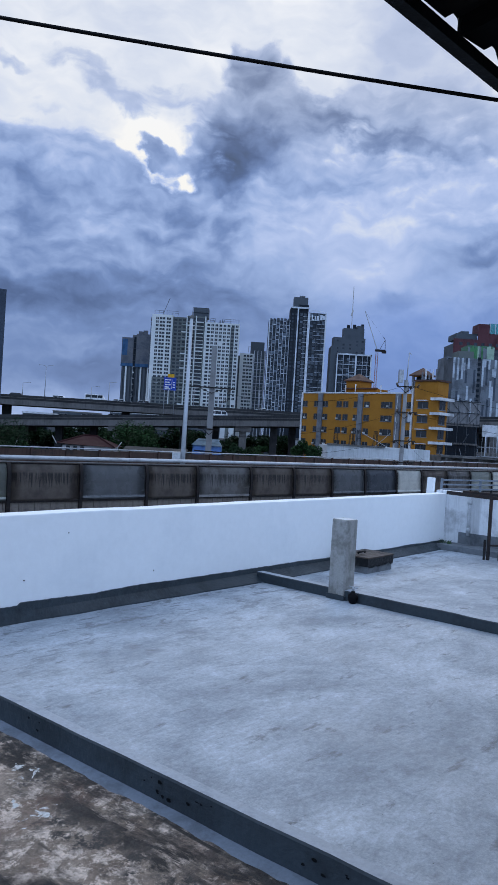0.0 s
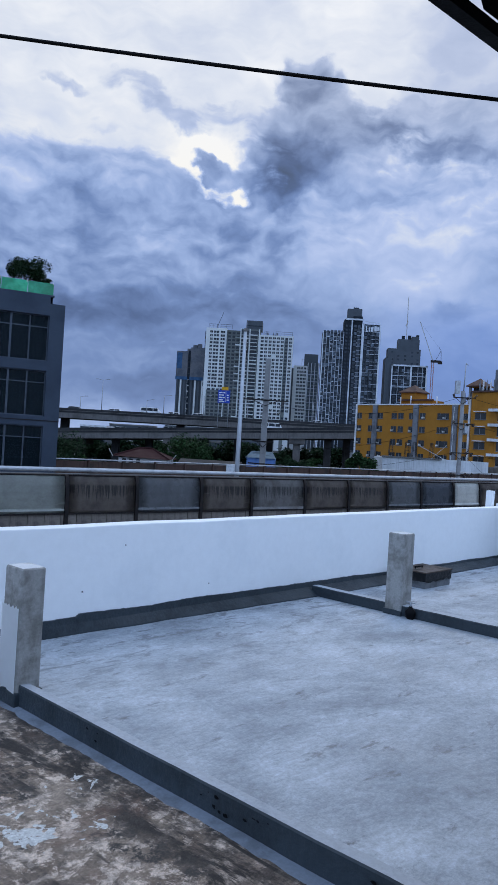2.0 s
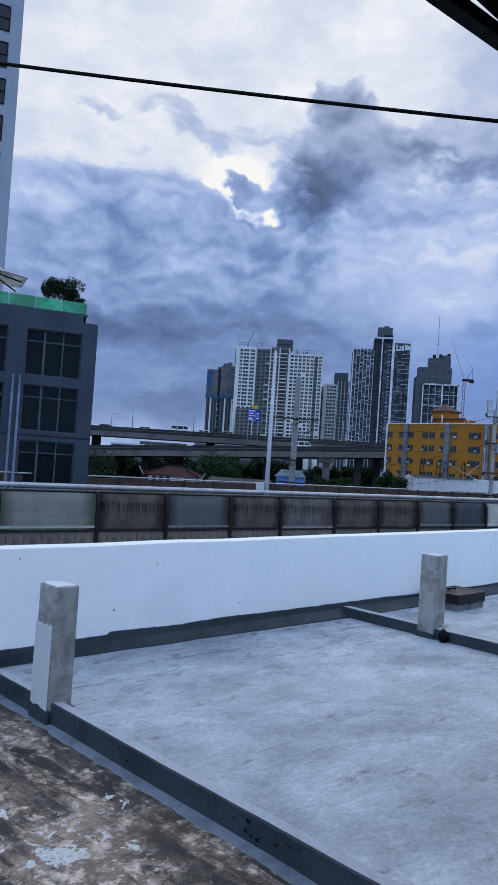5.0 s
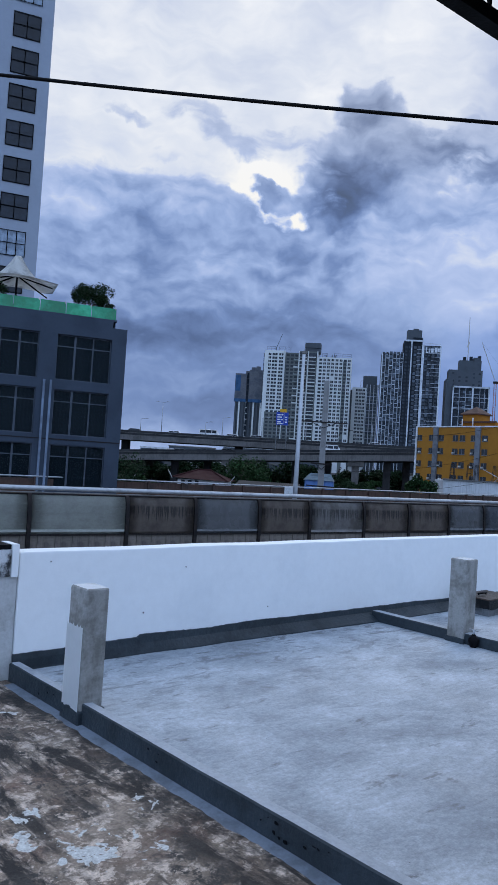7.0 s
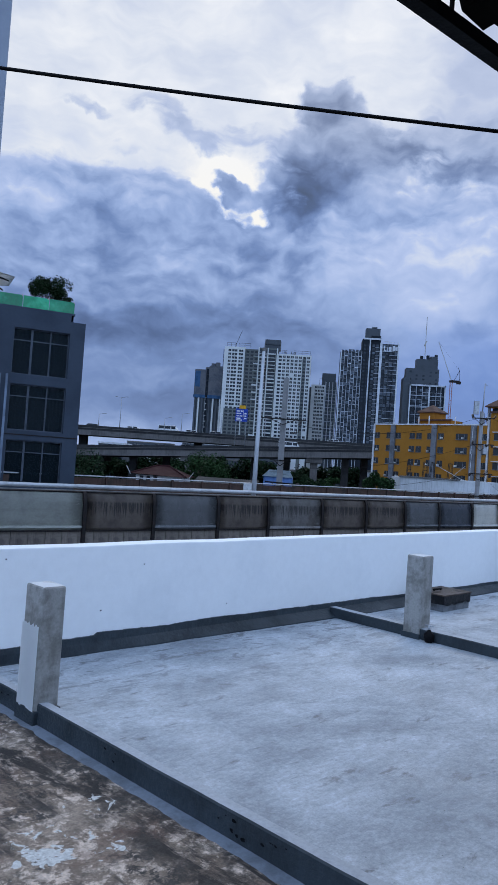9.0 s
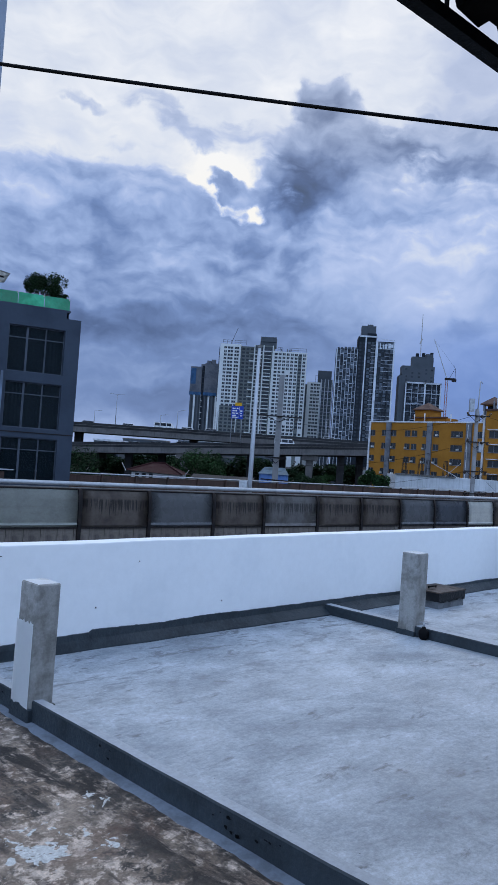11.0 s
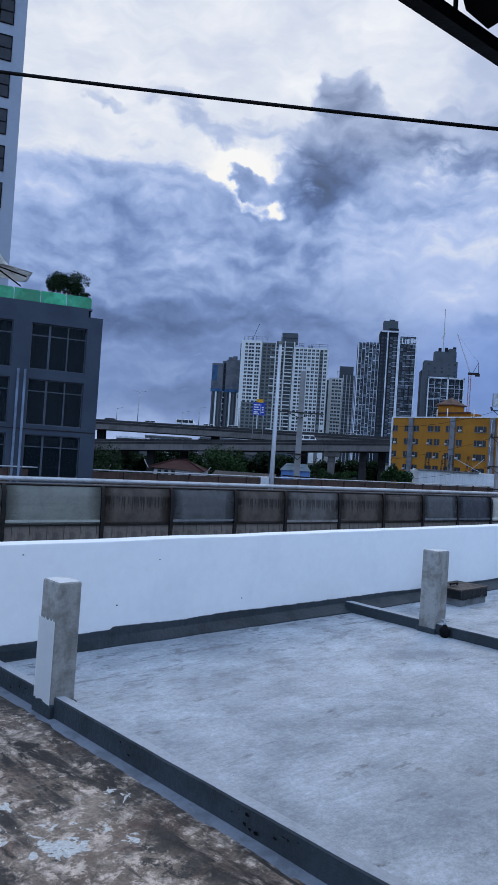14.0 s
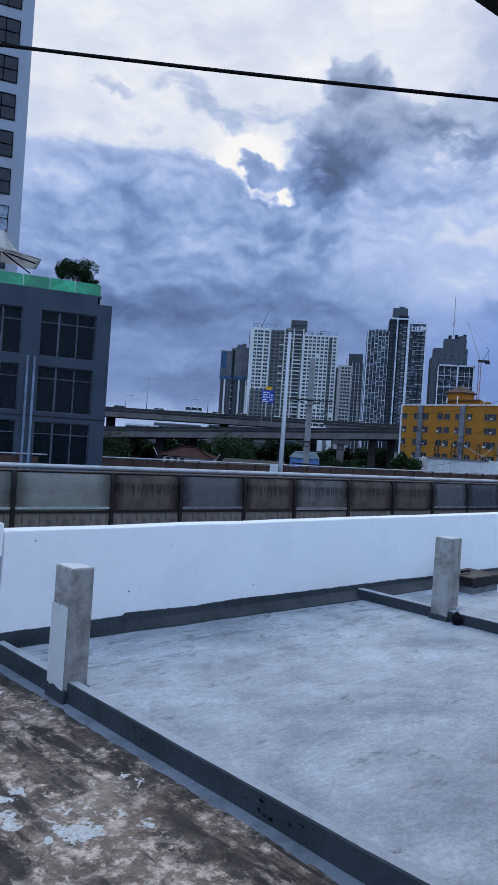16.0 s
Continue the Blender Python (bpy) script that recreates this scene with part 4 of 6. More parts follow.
def big_window(parent, x0, x1, z0, z1, k):
    fr = bmesh.new()
    w = (x1 - x0) / 3
    y = YF + 0.22
    for a in (x0, x1 - 0.06):
        box(fr, a, a + 0.06, y, y + 0.1, z0, z1)
    for a in (z0, z1 - 0.06):
        box(fr, x0 + 0.06, x1 - 0.06, y, y + 0.1, a, a + 0.06)
    win = part("window", fr, M_MULL, parent)
    zt = z1 - 0.72
    bm = bmesh.new()
    box(bm, x0 + 0.06, x1 - 0.06, y - 0.01, y + 0.07, zt - 0.03, zt + 0.03)
    part("transom", bm, M_MULL, win)
    for i in (1, 2):
        bm = bmesh.new()
        t = 0.06 if (i + k) % 2 else 0.035
        box(bm, x0 + w * i - t, x0 + w * i + t, y - 0.02, y + 0.08, z0 + 0.06, z1 - 0.06)
        part("mullion", bm, M_MULL, win)
    for i in range(3):
        for a, b in ((z0 + 0.06, zt - 0.03), (zt + 0.03, z1 - 0.06)):
            bm = bmesh.new()
            box(bm, x0 + w * i + 0.06, x0 + w * (i + 1) - 0.06, y + 0.04, y + 0.05, a, b)
            part("pane", bm, M_PANE, win).visible_shadow = False
    # folded curtain behind
    rr = random.Random(k * 7 + int(z0 * 10))
    for cx0, cx1 in ((x0 + 0.1, x0 + w * rr.uniform(0.7, 1.5)), (x1 - w * rr.uniform(0.5, 1.4), x1 - 0.1)):
        bm = bmesh.new()
        n = max(6, int((cx1 - cx0) / 0.06))
        lo_ = [bm.verts.new((cx0 + (cx1 - cx0) * i / n, YF + 0.75 + 0.05 * math.sin(i * 1.7) + 0.02 * math.sin(i * 0.6), z0)) for i in range(n + 1)]
        hi_ = [bm.verts.new((v.co.x, v.co.y, z1)) for v in lo_]
        for i in range(n):
            bm.faces.new((lo_[i], lo_[i + 1], hi_[i + 1], hi_[i]))
        bmesh.ops.solidify(bm, geom=bm.faces[:], thickness=0.01)
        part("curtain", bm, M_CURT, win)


def pane_mat():
    m = bpy.data.materials.new("tinted_window_pane")
    m.use_nodes = True
    nt = m.node_tree
    b = nt.nodes["Principled BSDF"]
    b.inputs["Base Color"].default_value = (0.012, 0.02, 0.026, 1)
    b.inputs["Roughness"].default_value = 0.05
    b.inputs["Specular IOR Level"].default_value = 0.12
    tr = nt.nodes.new("ShaderNodeBsdfTransparent")
    tr.inputs[0].default_value = (0.32, 0.40, 0.42, 1)
    mx = nt.nodes.new("ShaderNodeMixShader")
    mx.inputs[0].default_value = 0.45
    nt.links.new(tr.outputs[0], mx.inputs[1])
    nt.links.new(b.outputs[0], mx.inputs[2])
    nt.links.new(mx.outputs[0], nt.nodes["Material Output"].inputs[0])
    return m


M_PANE = pane_mat()
for k, (x0, x1) in enumerate(xs):
    for z0, z1 in zs[:3]:
        big_window(blue, x0, x1, z0, z1, k)
for k in range(3):
    for dx in (-0.62, -0.22):
        bm = bmesh.new()
        box(bm, 5.45 - 4.4 * k + dx - 0.07, 5.45 - 4.4 * k + dx + 0.07, YF - 0.09, YF, GROUND, 5.9)
        part("pilaster", bm, M_BLUE2, blue)
bm = bmesh.new()
box(bm, -16, 9.69, YF - 0.03, YF, 2.30, 2.36)
part("drip_line", bm, M_RIB, blue)
# green glass balustrade


def green_glass():
    m = mat("green_glass_balustrade", (0.006, 0.26, 0.11), 0.15, 0, 0.3, 0.7, (0.02, 0.42, 0.20), 0.55, 0.02, 5, 0, 0.5, 0.25)
    b = m.node_tree.nodes["Principled BSDF"]
    b.inputs["Transmission Weight"].default_value = 0.15
    return m


M_GREEN = green_glass()
M_STEEL = mat("brushed_steel", (0.4, 0.42, 0.44), 0.35, 0.8, 0.1, 4)
for k in range(15):
    x1 = 8.93 - 1.55 * k
    bm = bmesh.new()
    box(bm, x1 - 1.52, x1, YF + 0.1, YF + 0.125, 9.98, 10.74)
    gp = part("glass_panel", bm, M_GREEN, blue, "green glass balustrade panel")
    bm = bmesh.new()
    box(bm, x1 - 0.06, x1 - 0.02, YF + 0.08, YF + 0.15, 10.66, 10.8)
    part("clip", bm, M_STEEL, gp)
for k in range(8):
    bm = bmesh.new()
    box(bm, 8.92, 8.945, YF + 0.15 + 1.5 * k, YF + 1.62 + 1.5 * k, 9.98, 10.74)
    part("glass_panel", bm, M_GREEN, blue, "green glass balustrade panel")

# tensile canopy on that roof
M_FABRIC = mat("off_white_fabric", (0.72, 0.72, 0.70), 0.8, 0, 0.08, 1)
th = thing("tensile_canopy", "off-white tensile fabric canopy on the roof terrace", "canopy", BLUE @ at(3.0, YF + 2.6, 10.02) @ Matrix.Diagonal((0.74, 0.74, 1.12, 1)))
bm = bmesh.new()
seg = 32
prev = None
for j in range(9):
    u = j / 8
    r = 0.25 + 2.95 * u
    ring = []
    for i in range(seg):
        a = 6.28318 * (i + 0.5) / seg
        sq = 1 / max(abs(math.cos(a)), abs(math.sin(a)))
        rr_ = r * (1 + (sq - 1) * 0.85 * u)
        ring.append(bm.verts.new((rr_ * math.cos(a) * 1.05, rr_ * math.sin(a) * 0.8, 1.55 + 1.75 * (1 - u) ** 2.1 + 0.35 * u * u * (1 - (sq - 1) * 1.6))))
    if prev:
        for i in range(seg):
            bm.faces.new((prev[i], prev[(i + 1) % seg], ring[(i + 1) % seg], ring[i])).smooth = True
    else:
        bm.faces.new(ring[::-1])
    prev = ring
bmesh.ops.solidify(bm, geom=bm.faces[:], thickness=0.03)
part("fabric", bm, M_FABRIC, th)
for i in range(4):
    a = math.pi / 4 + i * math.pi / 2
    bm = bmesh.new()
    bar(bm, (0, 0, 2.2), (3.9 * math.cos(a), 3.0 * math.sin(a), 1.45), 0.07)
    part("strut", bm, M_BLACK, th)
bm = bmesh.new()
rod(bm, (0, 0, 0), (0, 0, 3.0), 0.09, None, 12)
part("pole", bm, M_BLACK, th)

# ------------------------------------------------------------------ plants
M_BARK = mat("grey_brown_bark", (0.10, 0.08, 0.06), 0.9, 0, 0.3, 6)


def leaf_mat(name, base):
    m = mat(name, base, 0.65, 0, 0.3, 0.9, tuple(c * 0.5 for c in base), 0.5, 0.0, 40, 0.0, 0.08)
    nt = m.node_tree
    g = nt.nodes.new("ShaderNodeNewGeometry")
    mr = nt.nodes.new("ShaderNodeMapRange")
    mr.inputs[3].default_value, mr.inputs[4].default_value = 0.45, 1.6
    nt.links.new(g.outputs["Random Per Island"], mr.inputs[0])
    b = nt.nodes["Principled BSDF"]
    src = b.inputs["Base Color"].links[0].from_socket
    mx = nt.nodes.new("ShaderNodeMix")
    mx.data_type, mx.blend_type = "RGBA", "MULTIPLY"
    mx.inputs[0].default_value = 1.0
    nt.links.new(src, mx.inputs[6])
    nt.links.new(mr.outputs[0], mx.inputs[7])
    nt.links.new(mx.outputs[2], b.inputs["Base Color"])
    return m


LEAF = leaf_mat("leaf_green", (0.022, 0.052, 0.018))
LEAF2 = leaf_mat("leaf_dark_green", (0.015, 0.034, 0.014))


def tree(x, y, z, height, spread, seed, label, leaves=2600, leaf=0.22, m=LEAF, category="tree", name="tree"):
    rr = random.Random(seed)
    th = thing(name, label, category, at(x, y, z))
    bm = bmesh.new()
    crown_z = height * 0.42
    rod(bm, (0, 0, 0), (0.1 * spread * 0.2, 0, crown_z), 0.035 * height, 0.022 * height, 8)
    tips = []
    for k in range(9):
        a = k * 2.4 + rr.uniform(-0.3, 0.3)
        r = spread * rr.uniform(0.35, 0.8)
        tip = Vector((r * math.cos(a), r * math.sin(a), rr.uniform(0.5, 0.92) * height))
        rod(bm, (0, 0, crown_z * rr.uniform(0.75, 1.0)), tip, 0.016 * height, 0.006 * height, 6)
        tips.append(tip)
        for _ in range(2):
            t2 = tip + Vector((rr.uniform(-1, 1), rr.uniform(-1, 1), rr.uniform(-0.2, 0.6))) * spread * 0.35
            rod(bm, tip.lerp(Vector((0, 0, crown_z)), 0.3), t2, 0.007 * height, 0.003 * height, 5)
            tips.append(t2)
    part("trunk", bm, M_BARK, th)
    clumps = [(t, spread * rr.uniform(0.22, 0.42)) for t in tips]
    verts, faces = [], []
    for _ in range(leaves):
        c, r = clumps[rr.randrange(len(clumps))]
        d = Vector((rr.gauss(0, 1), rr.gauss(0, 1), rr.gauss(0, 0.8))).normalized() * r * rr.uniform(0.35, 1.05) ** 0.6
        p = c + d
        s = leaf * rr.uniform(0.6, 1.4)
        u = Vector((rr.uniform(-1, 1), rr.uniform(-1, 1), rr.uniform(-0.7, 0.7))).normalized()
        v = u.cross(Vector((rr.uniform(-1, 1), rr.uniform(-1, 1), rr.uniform(-1, 1)))).normalized()
        i = len(verts)
        verts += [p - u * s, p + v * s * 0.5, p + u * s, p - v * s * 0.5]
        faces.append((i, i + 1, i + 2, i + 3))
    me = bpy.data.meshes.new("crown")
    me.from_pydata(verts, [], faces)
    me.materials.append(m)
    ob = new("crown", me)
    ob.parent = th
    return th


p = BLUE @ Vector((7.35, YF + 1.3, 10.02))
tree(p.x, p.y, p.z, 1.95, 1.25, 3, "bushy dark green shrub in the roof terrace garden", 9000, 0.055, LEAF2, "shrub", "shrub")
p = BLUE @ Vector((8.6, YF + 1.4, 10.02))
tree(p.x, p.y, p.z, 1.2, 0.45, 4, "small dark green shrub at the terrace corner", 2000, 0.05, LEAF2, "shrub", "shrub")
p = BLUE @ Vector((1.2, YF + 1.2, 10.02))
tree(p.x, p.y, p.z, 1.6, 1.0, 5, "bushy dark green shrub under the fabric canopy", 1200, 0.09, LEAF2, "shrub", "shrub")

# ------------------------------------------------------------------ pale tower behind the slate building
M_PALE = mat("pale_grey_render", (0.30, 0.335, 0.40), 0.7, 0, 0.06, 0.3, (0.27, 0.30, 0.36), 0.4, 0.05, 5)
M_GLS2 = glass_mat("black_blue_glass", (0.008, 0.011, 0.017), 0.1)
M_GLS3 = glass_mat("pale_reflective_glass", (0.20, 0.25, 0.32), 0.1)
pt = thing("pale_tower", "tall pale grey tower with dark square windows", "building", BLUE @ at(6.0, 71.3, GROUND))
bm = bmesh.new()
box(bm, -26, 0, 0.0, 20, 0, 75)
part("wall", bm, M_PALE, pt)


def lattice(w, h, cols, rows_, t, depth):
    """A connected window frame: border and bars in one sheet with thickness."""
    bm = bmesh.new()
    gx, gz = [], []
    for i in range(cols + 1):
        a = (w - t) * i / cols
        gx += [a, a + t]
    for i in range(rows_ + 1):
        a = (h - t) * i / rows_
        gz += [a, a + t]
    vv = {}

    def v(i, j):
        if (i, j) not in vv:
            vv[i, j] = bm.verts.new((gx[i], -depth, gz[j]))
        return vv[i, j]
    for i in range(len(gx) - 1):
        for j in range(len(gz) - 1):
            if i % 2 == 0 or j % 2 == 0:
                bm.faces.new((v(i, j), v(i + 1, j), v(i + 1, j + 1), v(i, j + 1)))
    bmesh.ops.solidify(bm, geom=bm.faces[:], thickness=-depth * 0.9)
    return bm


def glazed(parent, m, glass, frame_):
    win = piece("window", glass, parent, m)
    piece("window_frame", frame_, win, Matrix())


bm = bmesh.new()
box(bm, 0, 2.45, -0.02, 0.05, 0, 2.35)
PANE_DARK = mesh_of(bm, "window", M_GLS2)
bm = bmesh.new()
box(bm, 0, 2.45, -0.02, 0.05, 0, 2.35)
PANE_PALE = mesh_of(bm, "window", M_GLS3)
FR2 = mesh_of(lattice(2.45, 2.35, 2, 2, 0.07, 0.1), "window_frame", M_RIB)
FR3 = mesh_of(lattice(2.45, 2.35, 3, 2, 0.07, 0.1), "window_frame", M_RIB)
for j in range(18):
    for i in range(5):
        z = 13.0 + 3.37 * j + 0.35
        pale = (i * 5 + j * 3) % 7 == 1
        glazed(pt, at(-3.55 - 3.75 * i, 0, z), PANE_PALE if pale else PANE_DARK, FR3 if pale else FR2)

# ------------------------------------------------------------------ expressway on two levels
# soffit shade put into the colour: near-black for undersides and rear columns
M_SOFF = mat("shaded_soffit_concrete", (0.02, 0.02, 0.02), 0.9, 0, 0.2, 0.15, (0.03, 0.03, 0.03), 0.5, 0.1, 3)
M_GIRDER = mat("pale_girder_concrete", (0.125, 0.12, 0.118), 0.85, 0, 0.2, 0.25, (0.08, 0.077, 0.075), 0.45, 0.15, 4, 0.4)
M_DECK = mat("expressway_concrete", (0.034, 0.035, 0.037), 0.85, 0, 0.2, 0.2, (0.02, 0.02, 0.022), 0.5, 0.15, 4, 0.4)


def deck(name, xa, xb, za, zb, y0, y1, thick, label):
    ob = thing(name, label, "expressway", kind="structure")
    n = 26

    def sweep(prof, nm, m):
        bm = bmesh.new()
        prev = None
        for i in range(n + 1):
            u = i / n
            x, z = xa + (xb - xa) * u, za + (zb - za) * u
            cur = [bm.verts.new((x, py, z + pz)) for py, pz in prof]
            if prev:
                k = len(prof)
                for j in range(k):
                    bm.faces.new((prev[j], prev[(j + 1) % k], cur[(j + 1) % k], cur[j]))
            else:
                bm.faces.new(cur[::-1])
            prev = cur
        bm.faces.new(prev)
        bmesh.ops.recalc_face_normals(bm, faces=bm.faces[:])
        part(nm, bm, m, ob)
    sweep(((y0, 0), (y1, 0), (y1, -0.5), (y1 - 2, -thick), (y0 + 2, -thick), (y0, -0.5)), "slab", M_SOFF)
    for yy, nm in ((y0, "near_parapet"), (y1 - 0.3, "far_parapet")):
        sweep(((yy - 0.05, -0.25), (yy + 0.3, -0.25), (yy + 0.22, 1.0), (yy + 0.02, 1.0)), nm, M_DECK)
        sweep(((yy - 0.10, -thick), (yy + 1.9, -thick), (yy + 0.3, -0.25), (yy - 0.02, -0.25)), nm.replace("parapet", "girder"), M_GIRDER)
        sweep(((yy - 0.12, 0.28), (yy - 0.02, 0.28), (yy - 0.02, 0.40), (yy - 0.12, 0.40)), nm.replace("parapet", "rail"), M_GIRDER)
    return ob


def lerp_z(x, a, b):
    return a + (b - a) * (x + 59.5) / 75.2


UP = lambda x: lerp_z(x, 7.36, 7.37)
LO = lambda x: lerp_z(x, 1.96, 6.28)
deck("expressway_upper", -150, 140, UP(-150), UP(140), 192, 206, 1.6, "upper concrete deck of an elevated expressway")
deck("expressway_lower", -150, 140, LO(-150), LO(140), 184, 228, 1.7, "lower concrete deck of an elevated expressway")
for k, x in enumerate((-124, -93, -62, -30.3, 1.2, 32.7, 64)):
    th = thing("pier_bent", "concrete pier with a hammerhead carrying the expressway", "pier", at(x, 186, GROUND), "expressway piers", "structure")
    zt = LO(x) - 1.7 - GROUND
    for dy in (0, 8, 18, 30):
        bm = bmesh.new()
        box(bm, -0.9, 0.9, dy - 0.8, dy + 0.8, 0, zt - 1.0)
        bevel(bm, 0.15, 1)
        # front column pale, rear ones near-black: deck shade in their colour
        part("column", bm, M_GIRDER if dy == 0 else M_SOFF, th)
    bm = bmesh.new()
    box(bm, -2.0, 2.0, -1.6, 36, zt - 1.3, zt)
    bevel(bm, 0.2, 1)
    part("cap", bm, M_GIRDER, th)
    bm = bmesh.new()
    box(bm, -1.0, 1.0, 12.0, 14.0, zt + 2.0, UP(x) - 1.6 - GROUND)
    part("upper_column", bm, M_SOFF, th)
for k, x in enumerate((-112, -80, -70, -54, -46, -38, -22, -14, -6, 9, 14, 19, 24, 48)):
    th = thing("pier_column", "concrete column under the expressway, coloured dark for the deck's shade", "pier", at(x, 188 + 4 * (k % 3), GROUND), "expressway columns", "structure")
    bm = bmesh.new()
    box(bm, -0.9, 0.9, -0.9, 0.9, 0, LO(x) - 1.75 - GROUND)
    bevel(bm, 0.15, 1)
    # the dark parapet concrete carries the deck's shade on these columns
    part("column", bm, M_DECK, th)

# lamp posts on the decks
M_LAMP = mat("lamp_post_steel", (0.34, 0.36, 0.39), 0.5, 0.4, 0.1, 2)


def street_lamp(x, y, z, h, two):
    th = thing("street_lamp", "thin grey steel street lamp on the expressway", "street lamp", at(x, y, z), "expressway lamps")
    bm = bmesh.new()
    rod(bm, (0, 0, 0), (0, 0, h), 0.13, 0.07, 8)
    part("pole", bm, M_LAMP, th)
    for s in ((-1, 1) if two else (1,)):
        bm = bmesh.new()
        rod(bm, (0, 0, h - 0.05), (s * 1.3, 0, h + 0.2), 0.05, 0.04, 6)
        box(bm, *sorted((s * 1.2, s * 2.0)), -0.13, 0.13, h + 0.14, h + 0.28)
        part("lamp_arm", bm, M_LAMP, th)


for x, h, two in ((-56.2, 4.2, False), (-38.5, 4.2, False), (-34.0, 5.6, False), (-23.5, 6.2, False), (-12.0, 5.5, False), (5.0, 6.0, False), (-83, 5, False)):
    street_lamp(x, 192.4, UP(x), h, two)
street_lamp(-53.9, 205.5, UP(-53.9), 9.9, True)
street_lamp(-86.0, 205.5, UP(-86.0), 9.9, True)

# road sign: blue with a yellow header; its lines cannot be read
sg = thing("road_sign", "blue road sign with a yellow header and white lines", "road sign", at(-17.6, 184.4, LO(-17.6) + 0.9) @ Matrix.Diagonal((0.74, 1, 0.86, 1)))
bm = bmesh.new()
box(bm, -2.05, 2.05, -0.1, 0, 7.3, 11.0)
bevel(bm, 0.05, 1)
panel = part("sign_panel", bm, mat("sign_blue", (0.012, 0.05, 0.36), 0.5, 0, 0.1, 1), sg)
bm = bmesh.new()
box(bm, -0.9, 1.35, -0.1, 0, 11.0, 12.0)
part("header_panel", bm, mat("sign_yellow", (0.62, 0.33, 0.015), 0.5, 0, 0.1, 1), sg, "yellow header panel")
M_SIGNW = mat("sign_white", (0.75, 0.76, 0.78), 0.5, 0, 0.05, 1)
for z, runs in ((10.3, ((-1.7, -0.5), (-0.3, 0.35))), (9.6, ((-1.7, -0.1), (0.95, 1.7))), (8.9, ((-1.7, -0.7), (-0.5, 0.3), (1.0, 1.6))), (8.2, ((-1.7, -0.3), (0.95, 1.75))), (7.7, ((-1.7, 0.2),))):
    for a, b in runs:
        bm = bmesh.new()
        box(bm, a, b, -0.125, -0.1, z - 0.16, z + 0.16)
        part("text_bar", bm, M_SIGNW, panel)
bm = bmesh.new()
bar(bm, (0.62, -0.115, 7.6), (0.62, -0.115, 10.7), 0.09)
part("divider", bm, M_SIGNW, panel)
for x in (-1.7, 1.7):
    bm = bmesh.new()
    rod(bm, (x, 0.12, -0.9), (x, 0.12, 10.8), 0.11, None, 8)
    part("sign_post", bm, M_LAMP, sg)

# ------------------------------------------------------------------ vehicles on the expressway
M_TYRE = mat("tyre_rubber", (0.02, 0.02, 0.02), 0.8)
M_CARGLASS = glass_mat("car_glass", (0.02, 0.024, 0.03), 0.08, 0)


def vehicle(name, x, y, z, paint, label, length=4.4, h=1.45, van=False):
    th = thing(name, label, name, at(x, y, z), "traffic")
    w = 1.75
    bm = bmesh.new()
    prof = [(-0.5, 0.25), (0.5, 0.25), (0.5, 0.58), (0.33, 0.66), (0.22, 0.97), (-0.28, 1.0), (-0.42, 0.66), (-0.5, 0.62)] if not van else [(-0.5, 0.18), (0.5, 0.18), (0.5, 0.48), (0.44, 0.55), (0.34, 0.96), (0.28, 1.0), (-0.48, 1.0), (-0.5, 0.95)]
    a = [bm.verts.new((px * length, -w / 2, pz * h)) for px, pz in prof]
    b = [bm.verts.new((px * length, w / 2, pz * h)) for px, pz in prof]
    n = len(prof)
    for i in range(n):
        bm.faces.new((a[i], a[(i + 1) % n], b[(i + 1) % n], b[i]))
    bm.faces.new(a[::-1])
    bm.faces.new(b)
    bmesh.ops.recalc_face_normals(bm, faces=bm.faces[:])
    bevel(bm, 0.06, 2)
    part("body", bm, paint, th)
    for x0, x1 in (((-0.34, -0.06), (-0.03, 0.25)) if not van else ((-0.45, -0.18), (-0.15, 0.12), (0.15, 0.36))):
        bm = bmesh.new()
        box(bm, x0 * length, x1 * length, -w / 2 - 0.015, -w / 2 + 0.02, h * (0.68 if not van else 0.6), h * 0.92)
        part("side_window", bm, M_CARGLASS, th)
    for px in (-0.31, 0.31):
        for sy in (-1, 1):
            bm = bmesh.new()
            rod(bm, (px * length, sy * w * 0.5 - 0.1, 0.32), (px * length, sy * w * 0.5 + 0.1, 0.32), 0.32, None, 14)
            part("wheel", bm, M_TYRE, th)


CARW = mat("white_car_paint", (0.75, 0.76, 0.78), 0.25, 0, 0.03, 1)
CARG = mat("silver_car_paint", (0.40, 0.41, 0.43), 0.3, 0.5, 0.03, 1)
CARD = mat("dark_car_paint", (0.03, 0.03, 0.035), 0.25, 0.2, 0.03, 1)
vehicle("van", -5.2, 186.6, LO(-5.2), CARW, "white van driving on the lower expressway deck", 5.4, 2.3, True)
vehicle("van", -37.6, 193.8, UP(-37.6) + 0.1, CARW, "white van on the upper expressway deck", 5.4, 2.3, True)
for x, yy, pp, lb in ((-31.2, 193.6, CARW, "white car on the upper expressway deck"), (-24.8, 193.6, CARG, "silver car on the upper expressway deck"), (-47, 194, CARW, "white car on the upper expressway deck"), (-58, 194, CARD, "dark car on the upper expressway deck"), (6, 193.6, CARW, "white car on the upper expressway deck")):
    vehicle("car", x, yy, UP(x) + 0.1, pp, lb)
for x, pp, lb in ((-40, CARG, "silver car on the lower expressway deck"), (-33, CARW, "white car on the lower expressway deck"), (-53, CARW, "white car on the lower expressway deck"), (-46, CARW, "white car on the lower expressway deck"), (-16, CARD, "dark car on the lower expressway deck")):
    vehicle("car", x, 197.5, LO(x) + 0.1, pp, lb, 4.4, 1.5)

